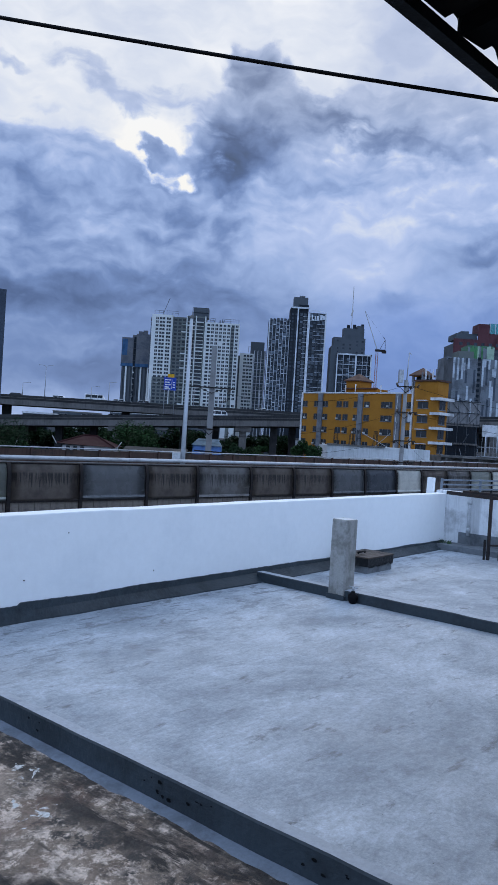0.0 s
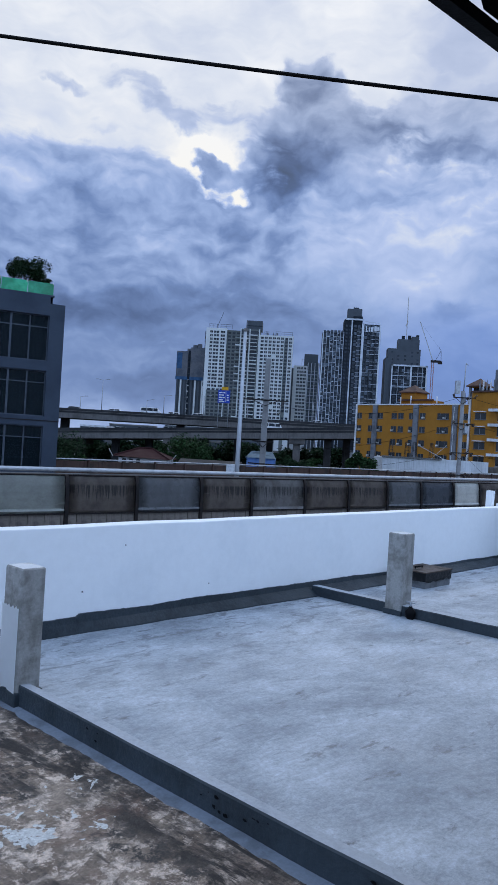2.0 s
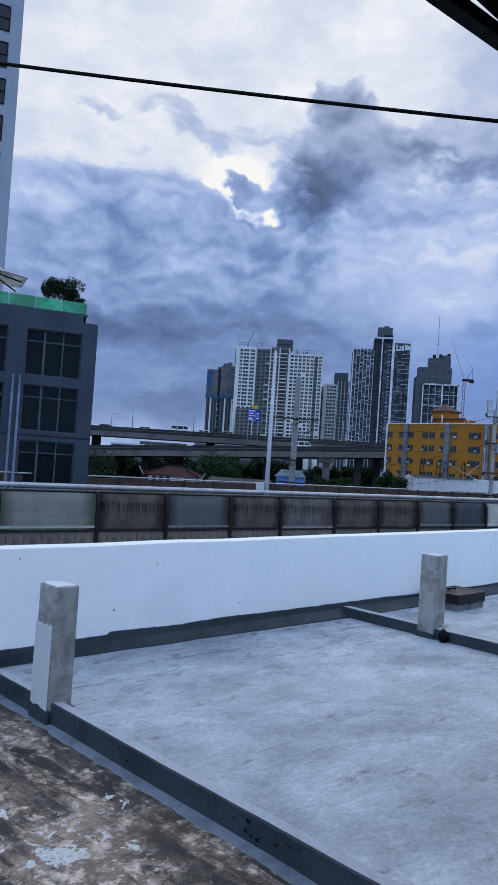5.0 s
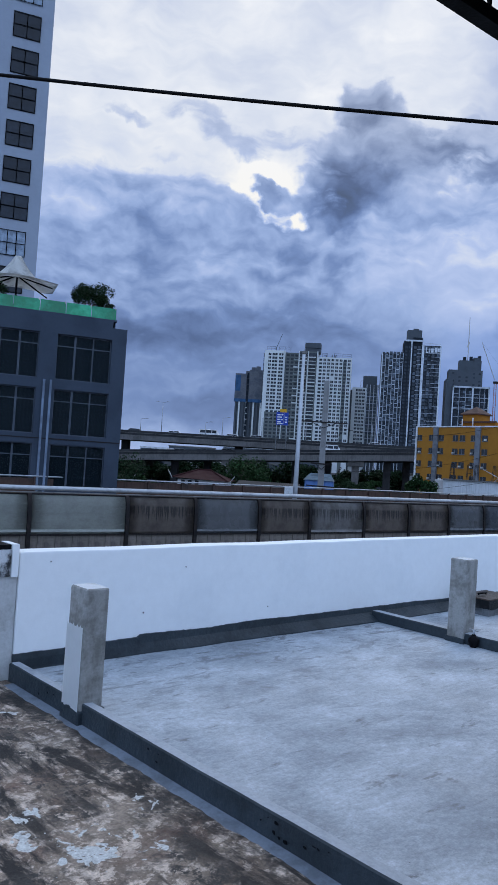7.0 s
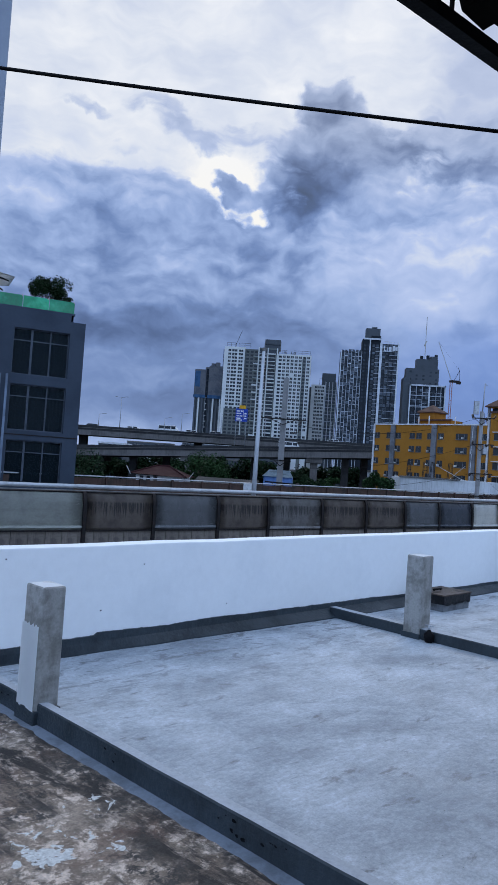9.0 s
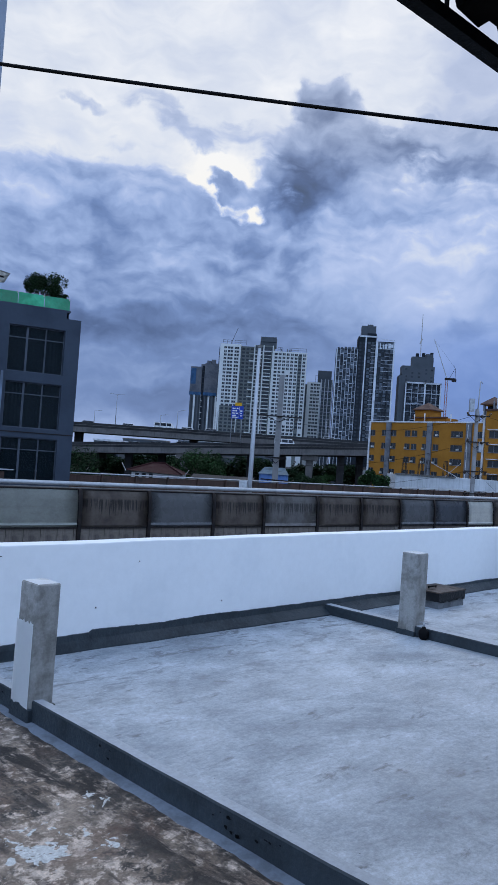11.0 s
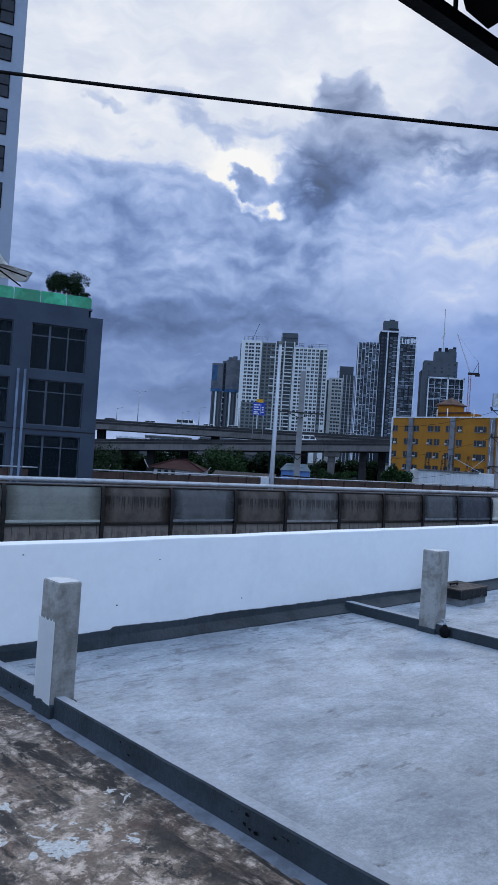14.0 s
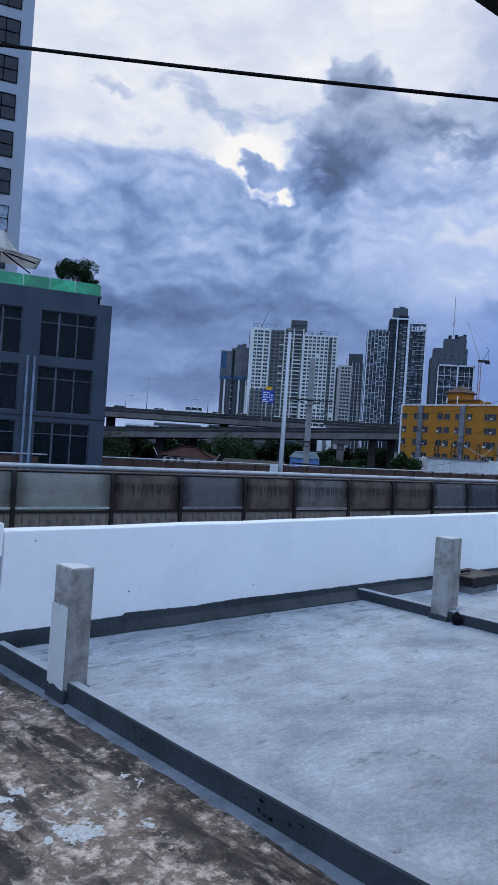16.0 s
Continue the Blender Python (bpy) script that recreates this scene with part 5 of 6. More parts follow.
# ------------------------------------------------------------------ far towers
M_TWHITE = mat("tower_white_paint", (0.58, 0.60, 0.60), 0.7, 0, 0.06, 0.05, (0.50, 0.52, 0.53), 0.4, 0.0)
M_TGREEN = mat("tower_grey_green", (0.22, 0.25, 0.245), 0.7, 0, 0.1, 0.08, (0.17, 0.20, 0.195), 0.4, 0.0)
M_TDARK = mat("tower_charcoal", (0.017, 0.022, 0.029), 0.8, 0, 0.12, 0.08, (0.021, 0.027, 0.036), 0.4, 0.0, 40, 0.0, 0.1)
M_TGREY = mat("tower_mid_grey", (0.066, 0.078, 0.092), 0.7, 0, 0.15, 0.08, (0.048, 0.057, 0.068), 0.4, 0.0)
M_TGLASS = glass_mat("tower_window_glass", (0.013, 0.017, 0.023), 0.12, 0.6)
M_TGLASS2 = glass_mat("tower_dark_glass", (0.018, 0.024, 0.034), 0.12, 0.5)
M_LATT = mat("tower_grey_lattice", (0.36, 0.40, 0.46), 0.6, 0, 0.08, 0.1, (0.30, 0.33, 0.38), 0.4, 0.0)
M_FIN = mat("tower_white_fin", (0.56, 0.60, 0.66), 0.6, 0, 0.05, 0.1)


def block(parent, name, x0, x1, y0, y1, z0, z1, m, label=""):
    bm = bmesh.new()
    box(bm, x0, x1, y0, y1, z0, z1)
    return part(name, bm, m, parent, label)


def plain_window(name, w, h, glass, trim=None):
    """A far window: recess-dark glass with a thin sill and head."""
    bm = bmesh.new()
    box(bm, 0, w, -0.04, 0.3, 0, h, 0)
    if trim:
        box(bm, -0.1, w + 0.1, -0.3, 0.2, -0.22, 0, 1)
        box(bm, w * 0.47, w * 0.53, -0.12, 0.2, 0, h, 1)
    return mesh_of(bm, name, glass, *([trim] if trim else []))


# white condominium
A = thing("white_condominium", "white high-rise condominium with rows of small dark windows", "building", at(-78, 625, GROUND))
top = 98.5 - GROUND
M_OLIVE = mat("tower_olive_grey", (0.115, 0.13, 0.125), 0.7, 0, 0.1, 0.08, (0.085, 0.10, 0.098), 0.4, 0.0)
block(A, "west_wing", 0, 17.5, 0, 22, 0, top, M_TWHITE)
block(A, "base_front", 2.6, 17.2, -0.2, 0, 0, 57, M_OLIVE, "olive glazed lower floors")
block(A, "recess", 17.5, 29, 2.6, 22, 0, top - 1, M_OLIVE, "olive recessed bay")
block(A, "core", 29, 45.5, 1.2, 22, 0, top + 0.5, M_OLIVE)
block(A, "lift_house", 34, 47, 5, 18, top + 0.5, top + 8.5, M_TGREY)
block(A, "lift_house_band", 33.8, 47.2, 4.8, 5, top + 3.8, top + 4.3, M_TDARK)
block(A, "east_wing", 45.5, 74, 0, 22, 0, top - 4, M_TWHITE)
# flat strip proud of the wall; the recess's shade is in its colour
block(A, "east_recess", 66.6, 69.6, -0.05, 0, 0, top - 7, M_OLIVE)
w_small = plain_window("window", 2.3, 1.9, M_TGLASS, M_TWHITE)
w_wide = plain_window("window", 4.4, 1.9, M_TGLASS, M_TWHITE)
w_mid = plain_window("window", 3.6, 1.9, M_TGLASS, M_TWHITE)
w_bay = plain_window("window", 2.5, 1.8, M_TGLASS)
w_core = plain_window("window", 5.6, 2.0, M_TGLASS)
rnd = random.Random(31)
for j in range(27):
    z = 26 + 3.05 * j
    if z + 2 > top - 1:
        break
    if z > 57:
        for x, me in ((3.4, w_small), (6.6, w_wide), (12.4, w_mid)):
            piece("window", me, A, at(x, 0, z))
    else:
        for x in (3.6, 7.4, 11.0, 14.2):
            piece("window", w_bay, A, at(x, -0.2, z))
    for x in (18.6, 22.2, 25.8):
        piece("window", w_bay, A, at(x, 2.6, z))
    if j % 2:
        block(A, "balcony", 24.8, 28.9, 1.4, 2.6, z - 0.4, z + 0.6, M_TWHITE if rnd.random() < 0.4 else M_TGREEN)
    for x in (30.2, 37.8):
        piece("window", w_core, A, at(x, 1.2, z))
        block(A, "balcony", x - 0.4, x + 5.9, 0.3, 1.2, z - 0.75, z - 0.35 + 0.5 * (rnd.random() < 0.3), M_TWHITE)
    if z + 2 < top - 5:
        for i in range(8):
            x = 46.6 + 3.42 * i
            if rnd.random() < 0.96:
                piece("window", w_small if i not in (0, 6) else w_bay, A, at(x, -0.05 if i == 6 else 0, z))
for x in (29, 36.7, 44.6):
    block(A, "fin", x, x + 0.8, -0.4, 1.2, 0, top + 0.5, M_TWHITE)
block(A, "penthouse_glass", 30, 44.5, 0.8, 1.2, top - 5, top - 0.8, M_TGLASS, "dark glazed penthouse floor")
for x in (16.9, 45.5, 56.0, 73.5):
    block(A, "fin", x, x + 0.5, -0.5, 0.0, 0, top - (4 if x > 40 else 0), M_TWHITE)
for x0, x1, zz_ in ((2, 9, top), (12, 22, top), (59, 73, top - 4), (49, 53, top - 4)):
    bm = bmesh.new()
    for x in (x0, (x0 + x1) / 2, x1):
        bar(bm, (x, 1, zz_), (x, 1, zz_ + 3.4), 0.22)
    bar(bm, (x0, 1, zz_ + 3.4), (x1, 1, zz_ + 3.4), 0.22)
    bar(bm, (x0, 1, zz_ + 1.7), (x1, 1, zz_ + 1.7), 0.16)
    part("roof_screen", bm, M_TGREY, A)
bm = bmesh.new()
bar(bm, (9, 6, top + 3), (13.5, 6, top + 15), 0.35)
bar(bm, (9, 6, top), (9, 6, top + 4), 0.5)
part("roof_jib", bm, M_TGREY, A)
for k in range(12):
    bm = bmesh.new()
    bar(bm, (-1.2, 6, 60 + 4 * k), (-1.2, 6, 63.4 + 4 * k), 0.6)
    part("hoist_section", bm, M_TGREY, A)
rnd = random.Random(2)
for k in range(5):
    bm = bmesh.new()
    x = 52 + rnd.uniform(0, 8)
    rod(bm, (x, 4, top - 4), (x + rnd.uniform(-1, 1), 4, top - 1.2), 0.5, 0.3, 6)
    part("roof_plant", bm, M_TGREY, A)

# tower in construction wrap
Cn = thing("wrapped_tower", "tower under construction wrapped in brown and blue netting", "building", at(-106, 650, GROUND))
M_NET = mat("brown_building_net", (0.12, 0.125, 0.14), 0.9, 0, 0.3, 0.12, (0.075, 0.085, 0.105), 0.5, 0.0)
M_NETB = mat("blue_building_net", (0.04, 0.10, 0.20), 0.9, 0, 0.3, 0.12)
block(Cn, "core", 1.5, 24, 1, 22, 0, 88, M_TGREY)
block(Cn, "net", 0, 10.2, 0, 1, 69, 91.5, M_NET)
block(Cn, "net", 12.6, 26, -0.6, 1, 69, 95, M_NET)
block(Cn, "net_hem", -0.2, 10.4, -0.2, 1, 66.2, 69, M_NETB, "blue hem of the netting")
block(Cn, "net_hem", 12.4, 26.2, -0.8, 1, 66.2, 69, M_NETB)
block(Cn, "net_patch", 0.4, 5.0, -0.1, 0, 76, 90, M_NETB)
for k in range(8):
    block(Cn, "column", 0.8 + 3.2 * k, 2.2 + 3.2 * k, -0.2, 1.2, 0, 66.5, M_TWHITE if k % 2 else M_TGREY)
for k in range(14):
    block(Cn, "mast_section", 10.6, 12.2, -0.4, 0.4, 20 + 5.2 * k, 24.6 + 5.2 * k, M_TDARK)
for x, z in ((9, 91.5), (14, 95), (18, 96)):
    block(Cn, "formwork", x, x + 3.5, 1, 5, 86, z + 2.5, M_NET)

# narrow half-white tower
Bt = thing("narrow_tower", "narrow tower, one half white and one half glazed", "building", at(-2.5, 650, GROUND))
block(Bt, "west_side", -4.5, 0, 2, 18, 0, 82, M_TGREY)
block(Bt, "white_half", 0, 12, 0, 18, 0, 84, M_TWHITE)
block(Bt, "glass_half", 12, 22.5, 0.5, 18, 0, 87, M_TGREY)
block(Bt, "lift_house", 9, 21, 4, 14, 84, 95, M_TGREY)
w3 = plain_window("window", 2.2, 1.8, M_TGLASS, M_TWHITE)
for j in range(19):
    for x in (3.2, 6.0, 8.8):
        piece("window", w3, Bt, at(x, 0, 26 + 3.05 * j))
    block(Bt, "spandrel", 12.5, 22.0, 0.2, 0.6, 24.6 + 3.05 * j, 25.1 + 3.05 * j, M_LATT if j % 2 else M_TGREEN)
for x in (12.2, 15.2, 18.2, 21.4):
    block(Bt, "fin", x, x + 0.6, 0.0, 0.6, 0, 87, M_FIN)
bm = bmesh.new()
for x in (7, 10, 13, 16):
    bar(bm, (x, 0.6, 84), (x, 0.6, 90), 0.25)
bar(bm, (7, 0.6, 90), (16, 0.6, 90), 0.25)
part("roof_screen", bm, M_TGREY, Bt)

# charcoal tower with a white lattice
Ct = thing("charcoal_tower", "tall charcoal residential tower with a broken white lattice", "building", at(19.5, 600, GROUND))
block(Ct, "low_slab", 0, 17, 0, 18, 0, 107.5, M_TDARK)
block(Ct, "mid_slab", 17, 24.5, 0.8, 18, 0, 118, M_TDARK)
block(Ct, "core", 24.0, 31.5, 1.8, 18, 0, 121, M_TDARK)
block(Ct, "lift_house", 19.5, 31, 5, 15, 114, 127.5, M_TGREY)
block(Ct, "east_slab", 31.5, 46, 0, 18, 0, 114.5, M_TDARK)
rnd = random.Random(21)
w4 = plain_window("window", 1.7, 1.5, M_TGLASS2)
M_SKYGLASS = glass_mat("tower_pale_glass", (0.045, 0.058, 0.075), 0.12, 0.7)
w_cell = plain_window("window", 2.1, 2.0, M_SKYGLASS)
for x in (0.0, 2.9, 5.7, 8.5, 11.3, 14.1, 16.6):
    block(Ct, "fin", x, x + (0.42 if x else 0.8), -0.5, 0.0, 0, 107.5, M_LATT if x else M_FIN)
for j in range(27):
    z = 28 + 3.0 * j
    for i in range(6):
        x = 0.6 + 2.85 * i
        piece("window", w_cell if rnd.random() < 0.6 else w4, Ct, at(x, 0, z + 0.7))
        if rnd.random() < 0.55:
            block(Ct, "spandrel", x, x + rnd.choice((1.2, 2.2, 2.2)), -0.35, 0.0, z, z + rnd.choice((0.3, 0.4, 0.6)), M_LATT if rnd.random() < 0.6 else M_FIN)
for j in range(29):
    z = 28 + 3.0 * j
    for x in (18.2, 21.0):
        piece("window", w4, Ct, at(x, 0.8, z))
    for x in (25.0, 28.0):
        piece("window", w_cell, Ct, at(x, 1.8, z))
    block(Ct, "spandrel", 27.4, 31.0, 1.5, 1.8, z - 0.7, z - 0.35, M_LATT if j % 3 else M_FIN)
    for x in (33.3, 35.9, 39.0, 42.9):
        piece("window", w_cell if rnd.random() < 0.5 else w4, Ct, at(x, 0, z))
    if rnd.random() < 0.8:
        x = rnd.choice((33.0, 35.6, 38.7))
        block(Ct, "spandrel", x, 45.2, -0.25, 0.0, z - 0.6, z - 0.3, M_LATT if j % 3 else M_FIN)
for x in (35.5, 38.4, 42.3):
    block(Ct, "fin", x, x + 0.28, -0.3, 0.0, 0, 106, M_TGREY)
for x, z in ((24.5, 127.5), (26.0, 127.5), (27.4, 127.5)):
    bm = bmesh.new()
    rod(bm, (x, 8, z), (x + 0.6, 8, z + 1.5), 0.5, 0.9, 8)
    part("dish", bm, M_TGREY, Ct)
block(Ct, "edge_strip", 31.0, 32.9, -0.7, 0.0, 0, 115, M_FIN, "white edge strip")
block(Ct, "edge_strip", 45.2, 46.3, -0.7, 18, 0, 114.8, M_FIN, "white edge strip")
block(Ct, "edge_strip", 22.6, 23.6, 0.0, 0.8, 0, 118, M_FIN, "white edge strip")
block(Ct, "crown_strip", 18.0, 32.0, 0.2, 0.8, 117.5, 118.8, M_FIN)
bm = bmesh.new()
for x in (34, 37.5, 41, 45.5):
    bar(bm, (x, 1, 114), (x, 1, 117), 0.25)
bar(bm, (33, 1, 117), (46, 1, 115.8), 0.3)
part("roof_screen", bm, M_FIN, Ct)
# the brand sign at the top, as plain pale shapes
for x0, x1, z0, z1 in ((34.2, 35.0, 108.6, 113.0), (35.0, 36.2, 108.6, 109.6), (36.8, 37.5, 108.6, 112.2), (38.2, 40.2, 108.6, 112.4), (41.0, 43.0, 109.2, 113.2), (43.2, 45.0, 109.6, 112.6)):
    block(Ct, "sign_shape", x0, x1, -0.4, -0.05, z0, z1, M_FIN)

# second charcoal tower, half built
Dt = thing("framed_tower", "charcoal tower with a white frame and a construction mast", "building", at(71, 600, GROUND))
block(Dt, "front", 5.0, 33, 0, 18, 0, 83, M_TDARK)
block(Dt, "side", 0, 5.0, 2, 18, 0, 89, M_TGREY)
block(Dt, "upper", 2.0, 28, 4, 16, 83, 97, M_TGREY)
block(Dt, "crown", 10, 27, 6, 15, 97, 105, M_TGREY)
block(Dt, "crown", 21, 26.5, 6, 14, 105, 107.5, M_TGREY)
for x, w in ((5.0, 0.9), (20.0, 1.2), (32.4, 1.0)):
    block(Dt, "edge_strip", x, x + w, -0.6, 0.0, 0, 83.5, M_FIN, "white edge strip")
block(Dt, "crown_strip", 5.0, 33.4, -0.6, 0.0, 82.4, 83.6, M_FIN)
for j in range(18):
    z = 27 + 3.0 * j
    for x in (7.2, 11.5, 15.8, 23.0, 27.2):
        piece("window", w4, Dt, at(x, 0, z))
    for i in range(5):
        x = (6.2, 11.0, 15.4, 21.6, 26.5)[i]
        if rnd.random() < 0.55:
            piece("window", w_cell, Dt, at(x + 2.2, 0, z))
        if rnd.random() < (0.8 if j % 2 else 0.25):
            block(Dt, "spandrel", x, x + 4.2, -0.3, 0.0, z - 0.7, z - 0.4, M_LATT)
for x in (10.2, 15.0, 25.8, 29.5):
    block(Dt, "fin", x, x + 0.35, -0.45, 0.0, 0, 82.4, M_LATT)
for z in (74.5, 66.0):
    block(Dt, "crown_strip", 5.9, 32.4, -0.5, 0.0, z, z + 0.5, M_LATT)
for j in range(4):
    for x in (4.5, 9.5, 15.0, 20.5, 25.0):
        if (j + int(x)) % 3:
            piece("window", w4, Dt, at(x, 4, 84.5 + 3.0 * j))
for x in (13, 18, 24.5):
    block(Dt, "roof_plant", x, x + 2.2, 7, 10, 105, 106.6 + 0.1 * x, M_TDARK)
bm = bmesh.new()
bar(bm, (16.5, 8, 105), (16.5, 8, 140), 0.42)
for k in range(9):
    bar(bm, (16.1, 7.8, 106 + 3 * k), (16.9, 7.8, 109 + 3 * k), 0.12)
bar(bm, (15.6, 8, 116), (17.2, 8, 120), 0.9)
part("hoist_mast", bm, mat("crane_pale_paint", (0.45, 0.42, 0.38), 0.6), Dt)

# tower crane beside it
cr = thing("tower_crane", "red and white tower crane with a raised jib", "crane", at(106.5, 590, GROUND))
M_CRANE = mat("crane_red_paint", (0.30, 0.10, 0.07), 0.6, 0, 0.2, 0.3, (0.4, 0.36, 0.33), 0.4, 0)
bm = bmesh.new()
for dx, dy in ((-0.8, -0.8), (0.8, -0.8), (-0.8, 0.8), (0.8, 0.8)):
    bar(bm, (dx, dy, 0), (dx, dy, 86), 0.22)
for k in range(34):
    s = 1 if k % 2 else -1
    bar(bm, (-0.8 * s, -0.8, 2.5 * k), (0.8 * s, -0.8, 2.5 * k + 2.5), 0.14)
part("mast", bm, M_CRANE, cr)
bm = bmesh.new()
for o in (-0.7, 0.7):
    bar(bm, (0, o, 87), (-11.5, o, 117), 0.22)
bar(bm, (-0.9, 0, 88.5), (-11.5, 0, 117), 0.18)
for k in range(16):
    u = k / 16
    bar(bm, (-11.5 * u, -0.7, 87 + 30 * u), (-11.5 * u - 0.5, 0.7, 87 + 30 * u + 1.7), 0.12)
part("jib", bm, mat("crane_white_paint", (0.5, 0.5, 0.5), 0.6), cr)
bm = bmesh.new()
box(bm, -1.5, 6.5, -1, 1, 85.5, 87.2)
box(bm, 4.0, 7.2, -1.1, 1.1, 84.4, 86.5)
bar(bm, (2, 0, 87), (6.0, 0, 95), 0.3)
bar(bm, (6.4, 0, 87), (6.0, 0, 95), 0.3)
bar(bm, (6.0, 0, 95), (4.5, 0, 97.5), 0.2)
part("machine_deck", bm, M_RIB, cr)
bm = bmesh.new()
bar(bm, (6.0, 0, 95), (-11.3, 0, 116.6), 0.06)
part("pendant_line", bm, M_RIB, cr)

# ------------------------------------------------------------------ right-hand group of towers
M_TRIMW = mat("white_trim_paint", (0.62, 0.64, 0.67), 0.7, 0, 0.1, 0.5)
M_PIL2 = mat("tower_pale_slab", (0.13, 0.145, 0.165), 0.7, 0, 0.1, 0.1)
M_RED = mat("maroon_cladding", (0.085, 0.024, 0.03), 0.6, 0, 0.15, 0.1)
Rt = thing("maroon_tower", "maroon and grey residential tower with a glazed crown", "building", at(113.8, 400, GROUND) @ Matrix.Diagonal((1, 1, 1.022, 1)))
block(Rt, "wall", 0, 60, 2, 20, 0, 68, M_TGREY)
block(Rt, "cladding", 0, 60, 1.2, 2, 66, 70.5, M_RED)
block(Rt, "cladding", 13, 60, 1.2, 2, 70.5, 74, M_RED)
block(Rt, "cladding", 13, 19, 1.2, 12, 74, 79, M_RED)
block(Rt, "cladding", 0, 6, 1.0, 2, 56, 66, M_RED)
block(Rt, "cladding", 52, 60, 1.0, 2, 0, 66, M_RED)
block(Rt, "annex", 1.5, 13, 3, 18, 70.5, 73.6, M_TGREY)
block(Rt, "annex_top", 5, 9, 5, 12, 73.6, 75.2, M_TGREY)
block(Rt, "side_slab", -3.6, 0.8, 0.6, 18, 0, 60.5, M_PIL2, "pale grey side slab")
block(Rt, "cladding", 0.8, 9.5, 0.9, 1.9, 0, 66, M_RED)
for j in range(14):
    block(Rt, "balcony", 4.2, 9.2, 0.3, 0.9, 20 + 3.1 * j, 21.1 + 3.1 * j, M_TGREY)
    # no real recess: charcoal slab with the balcony's shade in its colour
    block(Rt, "balcony_recess", 4.4, 9.0, 0.8, 0.95, 21.1 + 3.1 * j, 23.0 + 3.1 * j, M_TDARK)
    block(Rt, "window", -2.6, -0.9, 0.5, 0.7, 18 + 3.1 * j, 19.6 + 3.1 * j, M_TGLASS)
block(Rt, "glass_crown", 20, 60, 4, 18, 74, 80.0, glass_mat("teal_crown_glass", (0.05, 0.20, 0.22), 0.15, 0.2))
for x in range(20, 60, 3):
    block(Rt, "crown_fin", x, x + 0.3, 3.7, 4, 74, 80.0, M_FIN)
w5 = plain_window("window", 2.0, 1.7, M_TGLASS, M_TGREY)
for j in range(14):
    for i in range(8):
        piece("window", w5, Rt, at(1.6 + 3.6 * i, 2, 22 + 3.1 * j))
w6 = plain_window("window", 1.8, 1.6, M_TGLASS2)
for x in range(3, 58, 4):
    piece("window", w6, Rt, at(x, 1.2, 67.2))

Gt = thing("patchwork_tower", "grey tower clad in pale and green vertical panels", "building", at(103.0, 360, GROUND))
block(Gt, "wall", 0, 24.5, 2, 18, 0, 57, mat("patchwork_grey", (0.075, 0.085, 0.10), 0.6, 0, 0.1, 0.1))
block(Gt, "upper", 2.6, 10.2, 3, 14, 57, 60.4, M_OLIVE)
block(Gt, "green_block", 7.5, 20.5, 4, 16, 57, 63.6, mat("green_panel", (0.07, 0.16, 0.10), 0.6))
rnd = random.Random(8)
PAL = [mat("panel_pale", (0.44, 0.49, 0.55), 0.6, 0, 0.1, 0.2), mat("panel_mid", (0.15, 0.17, 0.195), 0.6, 0, 0.1, 0.2), mat("panel_slate", (0.055, 0.068, 0.09), 0.6, 0, 0.1, 0.2)]
GPAL = [mat("panel_green", (0.06, 0.20, 0.08), 0.6, 0, 0.1, 0.2), mat("panel_pale_green", (0.30, 0.42, 0.32), 0.6, 0, 0.1, 0.2), PAL[1]]
for j in range(18):
    block(Gt, "balcony", 12.0, 13.4, 1.5, 2.0, 12 + 2.6 * j, 13.4 + 2.6 * j, M_TDARK)
for i in range(24):
    x = 1.02 * i
    if i in (12, 13):
        continue
    z = 8 + rnd.uniform(0, 3)
    while z < 56.5:
        h = min(rnd.uniform(3, 12), 57 - z)
        block(Gt, "cladding_panel", x + 0.03, x + 0.99, 1.75, 2.0, z + 0.05, z + h - 0.05, rnd.choices(PAL, (2 + 2 * (i > 13), 6, 1.5))[0])
        z += h
for i in range(14):
    x = 7.5 + 0.93 * i
    block(Gt, "cladding_panel", x, x + 0.88, 3.7, 4.0, 57, 63.4 + rnd.uniform(-1.2, 0.2), rnd.choice(GPAL))
block(Gt, "sign_shape", 2.6, 4.8, 2.6, 3, 52.5, 56.5, GPAL[0], "green sign panel")

Sc = thing("scaffolded_block", "half-demolished concrete block behind grey scaffold sheeting", "building", at(44.6, 165, GROUND) @ Matrix.Diagonal((0.55, 0.55, 0.80, 1)))
block(Sc, "frame", 0.5, 16.5, 2, 16, 0, 22, M_TDARK)
block(Sc, "low_frame", 16.5, 30, 2.5, 16, 0, 15, M_DKCONC)
M_SHEETG = mat("grey_scaffold_sheet", (0.20, 0.205, 0.215), 0.9, 0, 0.25, 0.3, (0.13, 0.135, 0.14), 0.5, 0.0)
for i in range(4):
    for j in range(2):
        block(Sc, "sheeting", 4.2 * i + 0.1, 4.2 * i + 4.1, 0.4 + 0.15 * rnd.random(), 0.6, 22.8 + 3.2 * j, 25.9 + 3.2 * j, M_SHEETG)
for i in range(14):
    x = 1.29 * i
    block(Sc, "standard", x - 0.07, x + 0.07, 0.2, 0.34, 0, 29.5 if i % 3 == 0 else 23.0, M_TDARK if i % 3 else M_TGREY)
for j in range(9):
    block(Sc, "ledger", 0, 16.8, 0.12, 0.24, 3.2 + 3.2 * j, 3.36 + 3.2 * j, M_TDARK)
